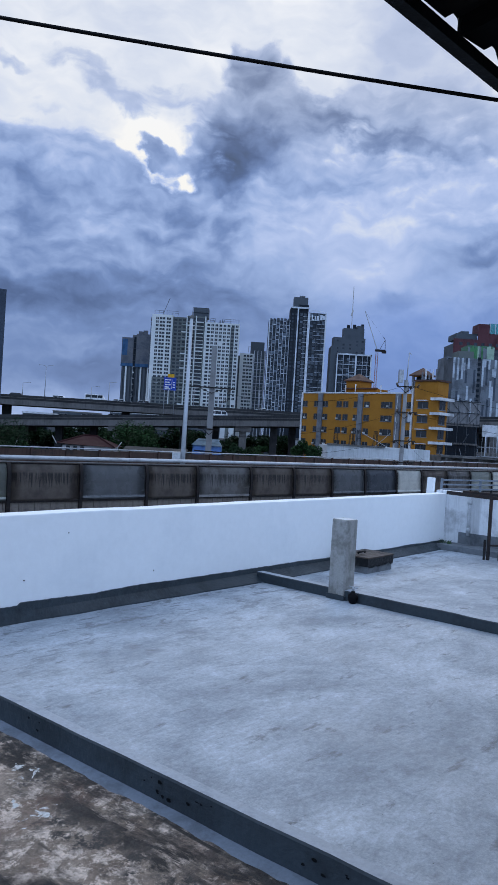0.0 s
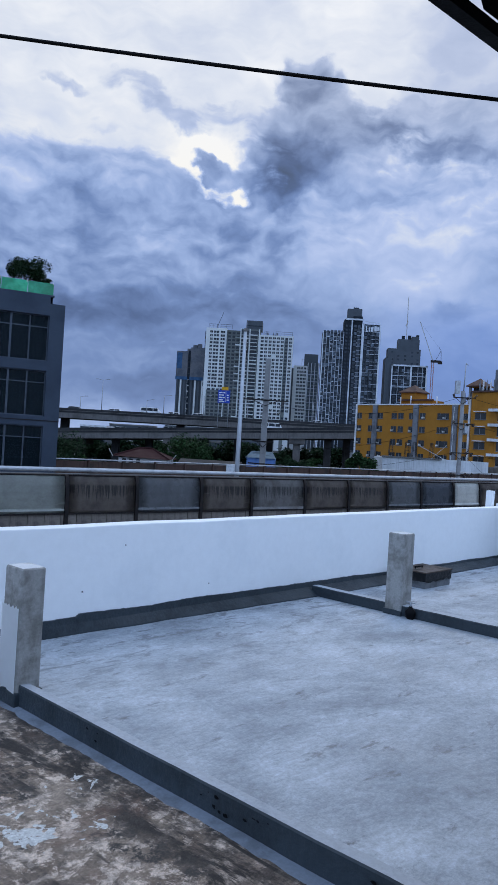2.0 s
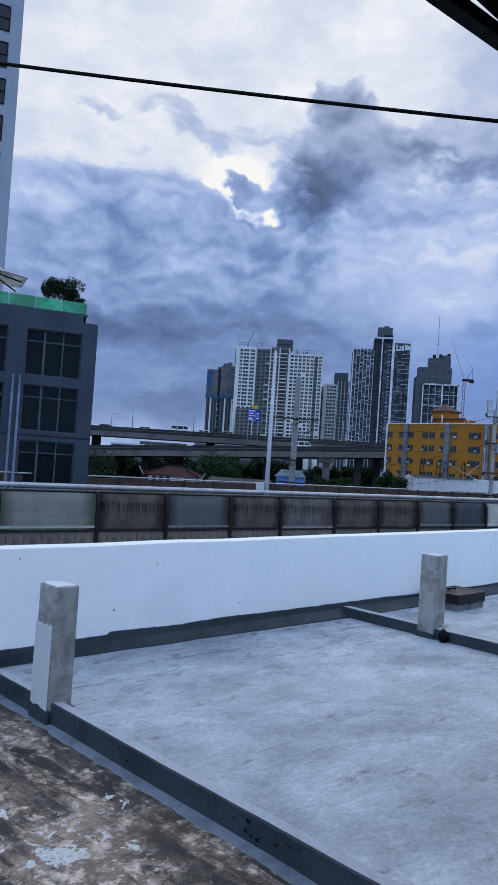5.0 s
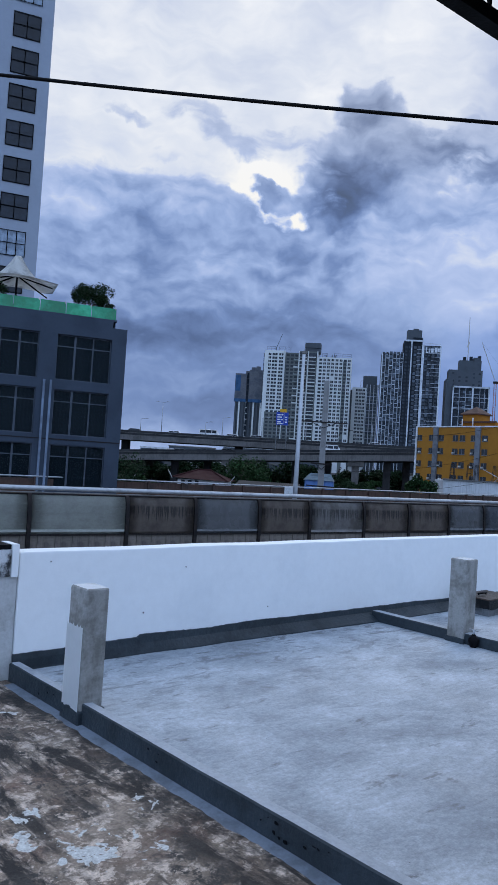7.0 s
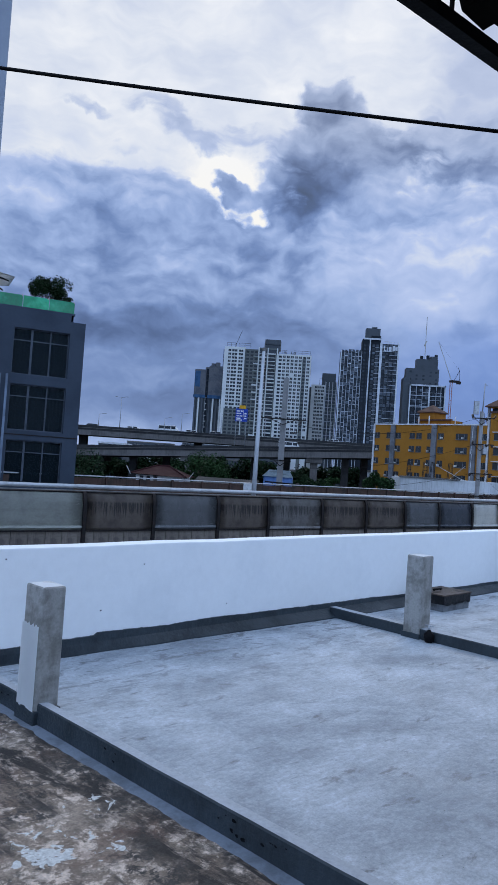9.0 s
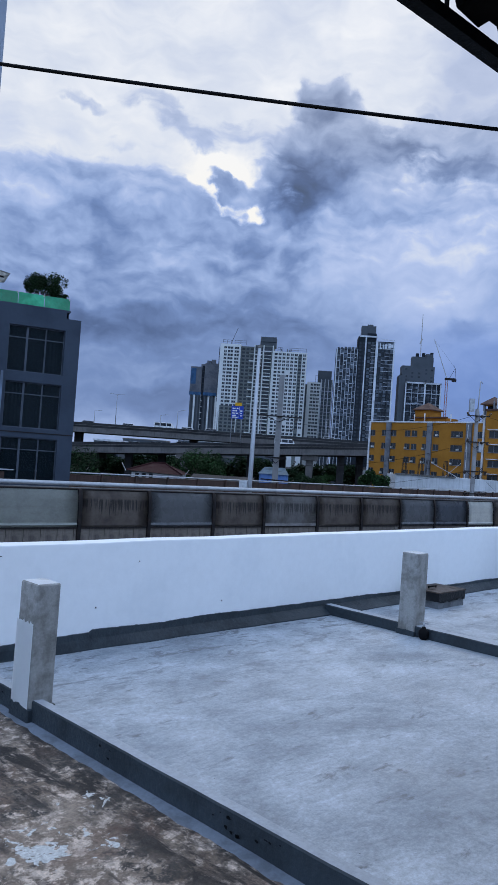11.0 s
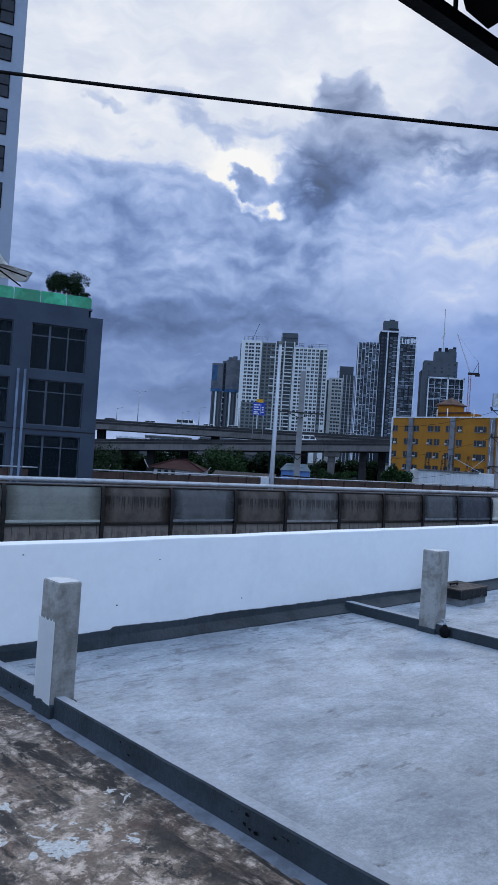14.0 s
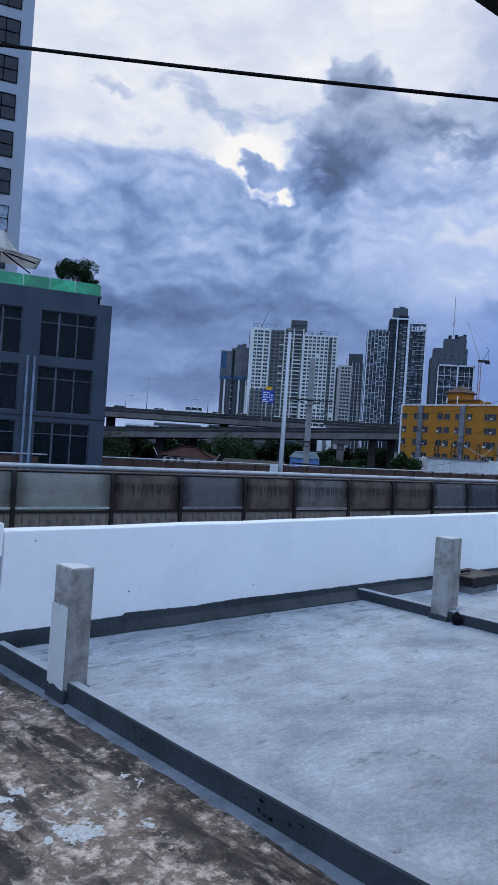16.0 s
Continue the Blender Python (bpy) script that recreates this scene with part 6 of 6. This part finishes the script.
for i in range(4):
    bm = bmesh.new()
    bar(bm, (4.2 * i, 0.25, 22.8), (4.2 * i + 4.2, 0.25, 26), 0.12)
    bar(bm, (4.2 * i + 4.2, 0.25, 26), (4.2 * i, 0.25, 29.2), 0.12)
    part("diagonal_brace", bm, M_TDARK, Sc)
for i in range(9):
    bm = bmesh.new()
    x, z = rnd.uniform(0, 15), rnd.uniform(8, 20)
    bar(bm, (x, 0.6, z), (x + rnd.uniform(-3, 3), 0.6, z + rnd.uniform(1.5, 4)), rnd.choice((0.1, 0.2)))
    part("prop", bm, rnd.choice((M_TGREY, M_LAMP, M_TDARK)), Sc)
for j in range(3):
    block(Sc, "slab", 0, 16.6, 0.9, 2, 6 + 5.4 * j, 6.5 + 5.4 * j, M_DKCONC)
for i in range(8):
    block(Sc, "low_standard", 17 + 1.6 * i, 17.15 + 1.6 * i, 1.6, 1.75, 0, 17 + rnd.uniform(0, 3), M_LAMP)
for j in range(5):
    block(Sc, "low_ledger", 16.8, 29.5, 1.5, 1.6, 6 + 2.6 * j, 6.2 + 2.6 * j, M_LAMP)
block(Sc, "white_hoarding", 18.6, 25, 1.9, 2.4, 19.5, 22.8, M_TRIMW, "white hoarding panel")
block(Sc, "hoarding_leg", 20, 20.4, 2.0, 2.3, 14, 19.5, M_TRIMW)

# ------------------------------------------------------------------ ochre apartment house
M_OCHRE = mat("ochre_render", (0.34, 0.145, 0.016), 0.75, 0, 0.12, 0.25, (0.285, 0.12, 0.014), 0.5, 0.05, 4, 0.12)
M_PIL = mat("grey_pilaster_paint", (0.17, 0.18, 0.20), 0.7, 0, 0.1, 0.5)
M_TILE = mat("brown_roof_tiles", (0.085, 0.045, 0.035), 0.7, 0, 0.25, 0.8, (0.06, 0.032, 0.027), 0.5, 0.1, 6)
Y0 = thing("ochre_house", "ochre apartment house with grey pilasters and small air conditioners", "building", at(13.53, 160, GROUND, -46))
H = 11.4 - GROUND
block(Y0, "wall", 0, 28.6, 0, 8, 0, H, M_OCHRE)
block(Y0, "wing", 28.6, 33.6, -1.2, 2.4, 0, H + 2.2, M_OCHRE)
block(Y0, "coping", -0.15, 28.6, -0.15, 0.25, H, H + 0.25, M_TRIMW)
block(Y0, "wing_roof", 28.5, 33.9, -1.5, 2.7, H + 2.2, H + 2.5, M_TILE)
for s0 in (4.55, 14.9, 23.9):
    block(Y0, "pilaster", s0, s0 + 1.15, -0.35, 0, 0, H, M_PIL)
bm = bmesh.new()
box(bm, -0.66, 0.66, -0.02, 0.1, 0, 1.15, 0)
box(bm, -0.74, 0.74, -0.08, 0.02, -0.1, 0.0, 1)
box(bm, -0.03, 0.03, -0.06, 0.0, 0.0, 1.15, 1)
WIN = mesh_of(bm, "window", glass_mat("small_window_glass", (0.01, 0.012, 0.015), 0.15), M_PIL)
bm = bmesh.new()
box(bm, -0.24, 0.24, -0.40, -0.02, 0.05, 0.38)
bevel(bm, 0.03, 1)
AC = mesh_of(bm, "air_conditioner", mat("ac_casing", (0.55, 0.55, 0.53), 0.6, 0, 0.1, 2, obj_var=0.3))
rnd = random.Random(5)
for j in range(6):
    z = H - 2.75 - 2.68 * j
    for s0 in (0.75, 3.95, 6.4, 10.0, 11.7, 14.4, 17.0, 21.1, 22.4, 26.6):
        if j == 5 and s0 > 15:
            continue
        win = piece("window", WIN, Y0, at(s0, 0, z))
        if rnd.random() < 0.6:
            piece("air_conditioner", AC, win, at(rnd.choice((-0.25, 0.25)), 0, 0.05))
    win = piece("window", WIN, Y0, at(30.6, -1.2, z) @ Matrix.Diagonal((1.7, 1, 1.05, 1)))
    block(Y0, "sun_shade", 29.5, 31.7, -1.9, -1.2, z + 1.35, z + 1.5, M_TRIMW)
    win = piece("window", WIN, Y0, at(33.6, 0.6, z - 0.2, 90) @ Matrix.Diagonal((1.6, 1, 1.5, 1)))
    block(Y0, "balcony_slab", 32.6, 34.9, -2.0, 2.6, z + 1.45, z + 1.95, M_TRIMW)


def turret(s0, s1, y0, y1, z0, z1, peak):
    block(Y0, "turret", s0, s1, y0, y1, z0, z1, M_OCHRE)
    bm = bmesh.new()
    c = [bm.verts.new(p) for p in ((s0 - 0.4, y0 - 0.4, z1), (s1 + 0.4, y0 - 0.4, z1), (s1 + 0.4, y1 + 0.4, z1), (s0 - 0.4, y1 + 0.4, z1))]
    low = [bm.verts.new(v.co - Vector((0, 0, 0.2))) for v in c]
    t = bm.verts.new(((s0 + s1) / 2, (y0 + y1) / 2, peak))
    for i in range(4):
        bm.faces.new((c[i], c[(i + 1) % 4], t))
        bm.faces.new((low[i], low[(i + 1) % 4], c[(i + 1) % 4], c[i]))
    bm.faces.new(low[::-1])
    bmesh.ops.recalc_face_normals(bm, faces=bm.faces[:])
    part("turret_roof", bm, M_TILE, Y0)


turret(7.6, 11.3, 5, 9, H, H + 3.2, H + 4.8)
block(Y0, "turret", 11.3, 15.5, 5, 9, H, H + 1.4, M_OCHRE)
block(Y0, "turret_ledge", 7.2, 15.9, 4.6, 5, H + 1.3, H + 1.6, M_TILE)
for s0, z in ((8.0, H), (10.6, H + 0.2), (17, H), (25, H)):
    bm = bmesh.new()
    rod(bm, (s0, 4.4, z), (s0, 4.4, z + 2.1), 0.12, None, 8)
    part("antenna", bm, M_TRIMW, Y0)
# open turret with antennas
for s0, y in ((26.1, 2), (28.5, 2), (26.1, 4.6), (28.5, 4.6)):
    block(Y0, "turret_post", s0 - 0.2, s0 + 0.2, y - 0.2, y + 0.2, H, H + 3.8, M_PIL)
# charcoal block fills the open turret, its inner shade put into colour
block(Y0, "turret", 26.4, 28.4, 2.6, 4.4, H, H + 3.4, M_TDARK)
turret(25.9, 28.7, 1.8, 4.8, H + 3.5, H + 3.8, H + 5.3)
for k in range(9):
    s0 = 25.6 + 0.75 * k
    bm = bmesh.new()
    z = H if s0 < 28.0 else H + 2.4
    box(bm, s0, s0 + 0.22, 0.9, 1.1, z + 0.4, z + 1.3 + 0.5 * (k % 3))
    rod(bm, (s0 + 0.11, 1.1, z), (s0 + 0.11, 1.1, z + 2.4), 0.05, None, 6)
    part("antenna", bm, M_TRIMW if k % 2 else M_PIL, Y0)
bm = bmesh.new()
for k in range(4):
    bar(bm, (24.2, -0.3, 2 + 5 * k), (24.4, -0.3, 7 + 5 * k), 0.12)
part("down_pipe", bm, M_TRIMW, Y0)
block(Y0, "white_pipe", 27.5, 27.9, -0.4, 0.0, 4, H + 1.5, M_TRIMW)
block(Y0, "white_pipe", -0.25, 0.15, -0.2, 0.2, 0, H + 0.2, M_TRIMW)

# ------------------------------------------------------------------ low buildings, sheds, walls
M_SHEDW = mat("chalky_white_wall", (0.52, 0.54, 0.56), 0.8, 0, 0.12, 0.3, (0.40, 0.42, 0.43), 0.45, 0.05, 4, 0.3)
M_DKOPEN = mat("dark_opening", (0.02, 0.022, 0.026), 0.4)
Wh = thing("white_workshop", "low white flat-roofed workshop with a strip of openings", "building", at(14.6, 120, GROUND))
block(Wh, "wall", 0, 9.2, 0, 12, 0, 11.9, M_SHEDW)
block(Wh, "annex", 9.2, 17.0, 1.0, 12, 0, 12.0, M_SHEDW)
block(Wh, "ledge", 7.8, 18.8, -0.8, 1.0, 9.8, 10.25, M_SHEDW)
block(Wh, "annex_wall", 9.2, 18.6, 0.4, 1.0, 0, 8.6, M_SHEDW)
for k in range(8):
    block(Wh, "opening", 9.6 + 1.12 * k, 10.5 + 1.12 * k, 0.3, 0.5, 8.7, 9.7, M_DKOPEN)
block(Wh, "coping", -0.15, 9.35, -0.2, 0.2, 11.9, 12.15, M_DKCONC)
for x in (1.6, 4.2, 5.4, 8.2):
    bm = bmesh.new()
    for dx in (-0.35, 0.35):
        bar(bm, (x + dx, 2, 11.9), (x + dx * 0.5, 2, 14.6), 0.08)
        bar(bm, (x + dx, 3, 11.9), (x + dx * 0.5, 3, 14.6), 0.08)
    bar(bm, (x - 0.3, 2, 13.2), (x + 0.3, 2, 13.2), 0.06)
    bar(bm, (x - 0.2, 2, 14.6), (x + 0.2, 3, 14.6), 0.08)
    part("roof_trestle", bm, M_RIB, Wh)
bm = bmesh.new()
bar(bm, (5.8, 2, 14.2), (10.5, 2, 11.9), 0.09)
bar(bm, (8, 2, 12), (10.5, 2, 14.4), 0.06)
part("loose_pole", bm, M_GALV, Wh)

Dk = thing("dark_shed", "long dark shed with a corrugated awning", "building", at(34.5, 125, GROUND))
block(Dk, "wall", 0, 30, 0, 8, 0, 11.2, M_DKCONC)
block(Dk, "awning", -0.4, 16, -1.5, 0, 11.0, 11.4, M_DKCONC)
block(Dk, "shutter", 3, 8.5, -0.1, 0, 3, 9.0, mat("teal_shutter", (0.05, 0.14, 0.16), 0.6, 0, 0.2, 0.5))
for k in range(6):
    block(Dk, "post", 0.5 + 2.8 * k, 0.8 + 2.8 * k, -1.3, -1.0, 0, 11.0, M_DKCONC)

# white two-storey house with a dark red hipped roof
hs = thing("red_roof_house", "small white house with a dark red hipped tile roof", "house", at(-25.9, 108, GROUND) @ Matrix.Diagonal((0.8, 0.8, 1.045, 1)))
block(hs, "wall", 0.6, 9.4, 0.5, 9, 0, 9.2, M_TRIMW)
M_REDT = mat("dark_red_tiles", (0.036, 0.012, 0.013), 0.85, 0, 0.25, 0.8, (0.034, 0.011, 0.012), 0.5, 0.15, 8, 0, 0.15)
bm = bmesh.new()
c = [bm.verts.new(p) for p in ((-0.2, -0.4, 9.4), (10.2, -0.4, 9.2), (10.2, 10, 9.2), (-0.2, 10, 9.4))]
t = [bm.verts.new(p) for p in ((3.6, 4.8, 10.6), (6.0, 4.8, 10.6))]
for q in ((c[0], c[1], t[1], t[0]), (c[1], c[2], t[1]), (c[2], c[3], t[0], t[1]), (c[3], c[0], t[0]), (c[3], c[2], c[1], c[0])):
    bm.faces.new(q)
bmesh.ops.recalc_face_normals(bm, faces=bm.faces[:])
part("roof", bm, M_REDT, hs)
bm = bmesh.new()
for p_, q_ in (((-0.2, -0.4, 9.46), (3.6, 4.8, 10.66)), ((10.2, -0.4, 9.26), (6.0, 4.8, 10.66)), ((3.6, 4.8, 10.66), (6.0, 4.8, 10.66))):
    rod(bm, p_, q_, 0.12, None, 6)
part("ridge_tiles", bm, M_REDT, hs)
for x in (1.3, 2.6, 3.9):
    block(hs, "window", x, x + 0.7, 0.42, 0.5, 8.3, 9.1, M_DKOPEN)
bm = bmesh.new()
bar(bm, (-0.2, -0.6, 9.3), (-1.0, -0.8, 10.4), 0.1)
bar(bm, (10.6, -0.6, 9.1), (11.5, -0.8, 10.0), 0.1)
part("eave_horn", bm, M_TRIMW, hs)

gr = thing("sheet_roof_shed", "grey corrugated sheet roof of a long shed", "shed", at(-13.6, 84, GROUND))
bm = bmesh.new()
prev = None
for k in range(61):
    x = 7.6 * k / 60
    cur = [bm.verts.new((x, y, z + (0.04 if k % 2 else 0))) for y, z in ((0, 9.2), (7, 10.4), (7, 10.3), (0, 9.1))]
    if prev:
        for i in range(4):
            bm.faces.new((prev[i], cur[i], cur[(i + 1) % 4], prev[(i + 1) % 4]))
    prev = cur
part("roof", bm, M_DECK, gr)
block(gr, "wall", 0.3, 7.3, 0.4, 6.8, 0, 9.1, M_DKCONC)

bs = thing("blue_shed", "blue-walled shed with a pale sheet roof", "shed", at(-7.9, 132, GROUND) @ Matrix.Diagonal((0.68, 1, 1.0, 1)))
block(bs, "wall", 0, 7.4, 0, 8, 0, 10.3, mat("sky_blue_sheet", (0.10, 0.20, 0.45), 0.6, 0, 0.1, 0.5))
bm = bmesh.new()
for q in (((-0.4, -0.3, 10.3), (7.8, -0.3, 10.3), (6.4, 4, 11.5), (1.0, 4, 11.5)),):
    vs = [bm.verts.new(p) for p in q]
    bm.faces.new(vs)
bmesh.ops.solidify(bm, geom=bm.faces[:], thickness=0.15)
part("roof", bm, mat("teal_sheet_roof", (0.12, 0.22, 0.30), 0.6, 0, 0.15, 0.6), bs)


def lowrise(x, y, w, h, d, m, label, seed):
    th = thing("low_building", label, "building", at(x, y, GROUND), "low buildings beyond the expressway")
    block(th, "wall", 0, w, 0, d, 0, h, m)
    block(th, "parapet", -0.2, w + 0.2, -0.2, d, h, h + 0.6, M_TRIMW if seed % 2 else M_DKCONC)
    me = plain_window("window", 1.6, 1.3, M_TGLASS)
    n = int(w / 3.0)
    for j in range(2):
        for i in range(n):
            piece("window", me, th, at(0.8 + 3.0 * i, 0, h - 2.6 - 3.1 * j))


# lower blocks take dark grey: the shade under the deck is in their colour
for k, (x, y, w, h, kd) in enumerate(((-92, 262, 16, 13.8, 0), (-74, 255, 9, 15.5, 1), (-62, 270, 14, 14.5, 0), (-45, 250, 10, 10.5, 2), (-33, 262, 13, 12.5, 2), (-18, 256, 9, 10.8, 1), (-6, 250, 10, 10.4, 2), (7, 262, 8, 10.0, 2), (16, 240, 9, 12.0, 0), (28, 250, 12, 12.5, 2), (-112, 250, 15, 15, 1), (-66, 380, 30, 20, 1), (-100, 400, 24, 19, 2), (-36, 390, 26, 18, 2))):
    lowrise(x, y, w, h, 12, (M_SHEDW, M_TGREY, M_TGREY)[kd if h > 13.6 or x > 14 else 2], ("white low building beyond the expressway", "grey low building beyond the expressway", "dark grey low building beyond the expressway")[kd], k)

# ------------------------------------------------------------------ trees
for k, (x, y, hgt, spr) in enumerate(((-16.5, 120, 13.4, 5.0), (-38.5, 118, 12.0, 5.5), (-33.0, 120, 9.6, 2.4), (-45, 122, 12, 5), (10.7, 118, 12.4, 2.5), (10.2, 150, 10.6, 3.0), (4.5, 152, 10.4, 3.0), (0.0, 150, 10.6, 2.8), (5.0, 160, 12.2, 1.6), (-2.5, 140, 9.6, 2.6), (-52, 120, 12.5, 5), (7.4, 122, 9.8, 2.2))):
    tree(x, y, GROUND, hgt, spr, 40 + k, ("dense dark green tree below the expressway", "leafy green tree among the low houses")[k % 2], 10000, 0.19, LEAF2 if k % 2 else LEAF)

# added row: closes the gap under the deck with a dark background
for k in range(12):
    tree(-84 + 9.6 * k, 236 + 3 * (k % 3), GROUND, 11.2 + 1.4 * math.sin(k * 2.1), 6.2, 90 + k, "dark green filler tree behind the expressway", 6000, 0.42, LEAF2)

# ------------------------------------------------------------------ utility poles and wires
M_POLE = mat("concrete_pole", (0.24, 0.24, 0.245), 0.85, 0, 0.15, 1.0, (0.18, 0.18, 0.18), 0.4, 0.1, 20, 0.2)
M_INS = mat("brown_insulator", (0.04, 0.03, 0.028), 0.35)


def insulators(parent, p, d):
    bm = bmesh.new()
    d = Vector(d)
    for k in range(4):
        c = Vector(p) + d * (0.18 * k)
        rod(bm, c, c + d * 0.1, 0.14, 0.07, 10)
    part("insulator", bm, M_INS, parent)


u1 = thing("utility_pole", "concrete utility pole with tangled crossarms and a steel extension", "utility pole", at(16.65, 75, GROUND))
bm = bmesh.new()
rod(bm, (0, 0, 0), (0.05, 0, 19.2), 0.27, 0.19, 10)
part("shaft", bm, M_POLE, u1)
bm = bmesh.new()
rod(bm, (0.08, 0, 18.6), (0.2, 0, 22.0), 0.06, 0.05, 8)
rod(bm, (0.2, 0, 22.0), (0.42, 0, 21.8), 0.04, None, 6)
part("extension", bm, M_LAMP, u1)
for z in (18.5, 15.9, 13.0, 10.8):
    bm = bmesh.new()
    bar(bm, (-0.9, -0.25, z), (1.3, -0.25, z + 0.05), 0.10)
    bar(bm, (-0.7, -0.25, z), (0, -0.25, z - 0.6), 0.05)
    bar(bm, (0.8, -0.25, z), (0, -0.25, z - 0.6), 0.05)
    part("crossarm", bm, M_RIB, u1)
    for x in (-0.8, 0.5, 1.1):
        insulators(u1, (x, -0.3, z), (rnd.uniform(-0.3, 0.8), -0.2, rnd.uniform(-0.5, 0.6)))
bm = bmesh.new()
box(bm, -0.75, -0.3, -0.3, 0.2, 18.9, 20.2)
part("cable_box", bm, M_GALV, u1)
bm = bmesh.new()
box(bm, 0.35, 0.7, -0.3, 0.2, 15.0, 16.0)
part("cable_box", bm, M_GALV, u1)

u2 = thing("utility_pole", "square concrete utility pole with a crossarm and insulator strings", "utility pole", at(-2.72, 70, GROUND))
bm = bmesh.new()
rod(bm, (0, 0, 0), (0.05, 0, 20.8), 0.46, 0.33, 4)
part("shaft", bm, M_POLE, u2)
for z, w in ((16.9, 2.2), (13.0, 1.0), (10.9, 1.3)):
    bm = bmesh.new()
    bar(bm, (-w, -0.35, z), (w, -0.35, z - 0.05), 0.12)
    bar(bm, (-w * 0.6, -0.35, z), (0, -0.35, z - 0.55), 0.06)
    bar(bm, (w * 0.6, -0.35, z), (0, -0.35, z - 0.55), 0.06)
    part("crossarm", bm, M_RIB, u2)
insulators(u2, (1.5, -0.4, 16.4), (0.55, 0, 0.75))
insulators(u2, (1.0, -0.4, 15.6), (0.9, 0, 0.3))
insulators(u2, (1.6, -0.4, 12.2), (0.35, 0, 0.9))
insulators(u2, (1.7, -0.4, 10.4), (0.1, 0, 0.9))


def wire(p, q, sag, r=0.02):
    bm = bmesh.new()
    p, q = Vector(p), Vector(q)
    pts_ = [p.lerp(q, i / 16) - Vector((0, 0, sag * 4 * (i / 16) * (1 - i / 16))) for i in range(17)]
    prev = None
    for c in pts_:
        cur = [bm.verts.new(c + Vector((0, r * math.cos(a), r * math.sin(a)))) for a in (0.5, 2.6, 4.7)]
        if prev:
            for i in range(3):
                bm.faces.new((prev[i], prev[(i + 1) % 3], cur[(i + 1) % 3], cur[i]))
        prev = cur
    solid("power_line", bm, M_RIB, "thin dark power line between the utility poles", "wire", group="power lines")


for a, b, sg_ in (((-1.2, 69.6, 5.4), (16.0, 74.7, 7.4), 1.1), ((-1.4, 69.6, 1.4), (15.9, 74.7, 4.8), 0.8), ((-1.2, 69.6, -0.4), (15.9, 74.7, 2.0), 0.6), ((17.9, 74.7, 7.4), (45, 86, 6.4), 1.0), ((17.9, 74.7, 4.8), (45, 86, 3.5), 1.0), ((17.7, 74.7, 2.0), (45, 86, 0.6), 0.8), ((17.0, 74.7, 2.0), (25, 90, -1.5), 0.3), ((16.2, 74.7, -0.2), (9, 84, -3.0), 0.3)):
    wire(a, b, sg_)

# ------------------------------------------------------------------ neighbouring roofs past the parapet's end
nb = thing("neighbour_roof", "pale metal sheet roof of the neighbouring house", "roof", ROOF)
bm = bmesh.new()
for k in range(30):
    x = 13.0 + 0.3 * k
    box(bm, x, x + 0.27, 0.5, 4.6, 0.72, 0.80)
    box(bm, x + 0.27, x + 0.3, 0.5, 4.6, 0.72, 0.84)
part("sheet", bm, M_GALV, nb)
block(nb, "wall", 13.9, 21.5, 0.7, 4.4, GROUND, 0.72, M_SHEDW)
rl = thing("metal_railing", "pale blue-grey metal railing on the neighbouring roof", "railing", ROOF)
M_RAILP = mat("pale_blue_rail_paint", (0.22, 0.255, 0.30), 0.5, 0.2, 0.1, 2)
for z in (0.82, 0.91, 1.0):
    bm = bmesh.new()
    bar(bm, (13.6, 6.2, z), (19.5, 4.7, z), 0.03)
    part("rail", bm, M_RAILP, rl)
for k in range(6):
    bm = bmesh.new()
    bar(bm, (13.6 + 1.18 * k, 6.2 - 0.3 * k, GROUND), (13.6 + 1.18 * k, 6.2 - 0.3 * k, 1.03), 0.04)
    part("baluster", bm, M_RAILP, rl)
th = thing("white_stub", "leaning white painted stub beside the parapet's end", "post", ROOF @ at(11.45, 5.45))
bm = bmesh.new()
box(bm, -0.05, 0.05, -0.05, 0.05, -0.3, 1.12)
for v in bm.verts:
    if v.co.z > 0:
        v.co.x += 0.1
bevel(bm, 0.01, 1)
part("stub", bm, M_WHITE, th)
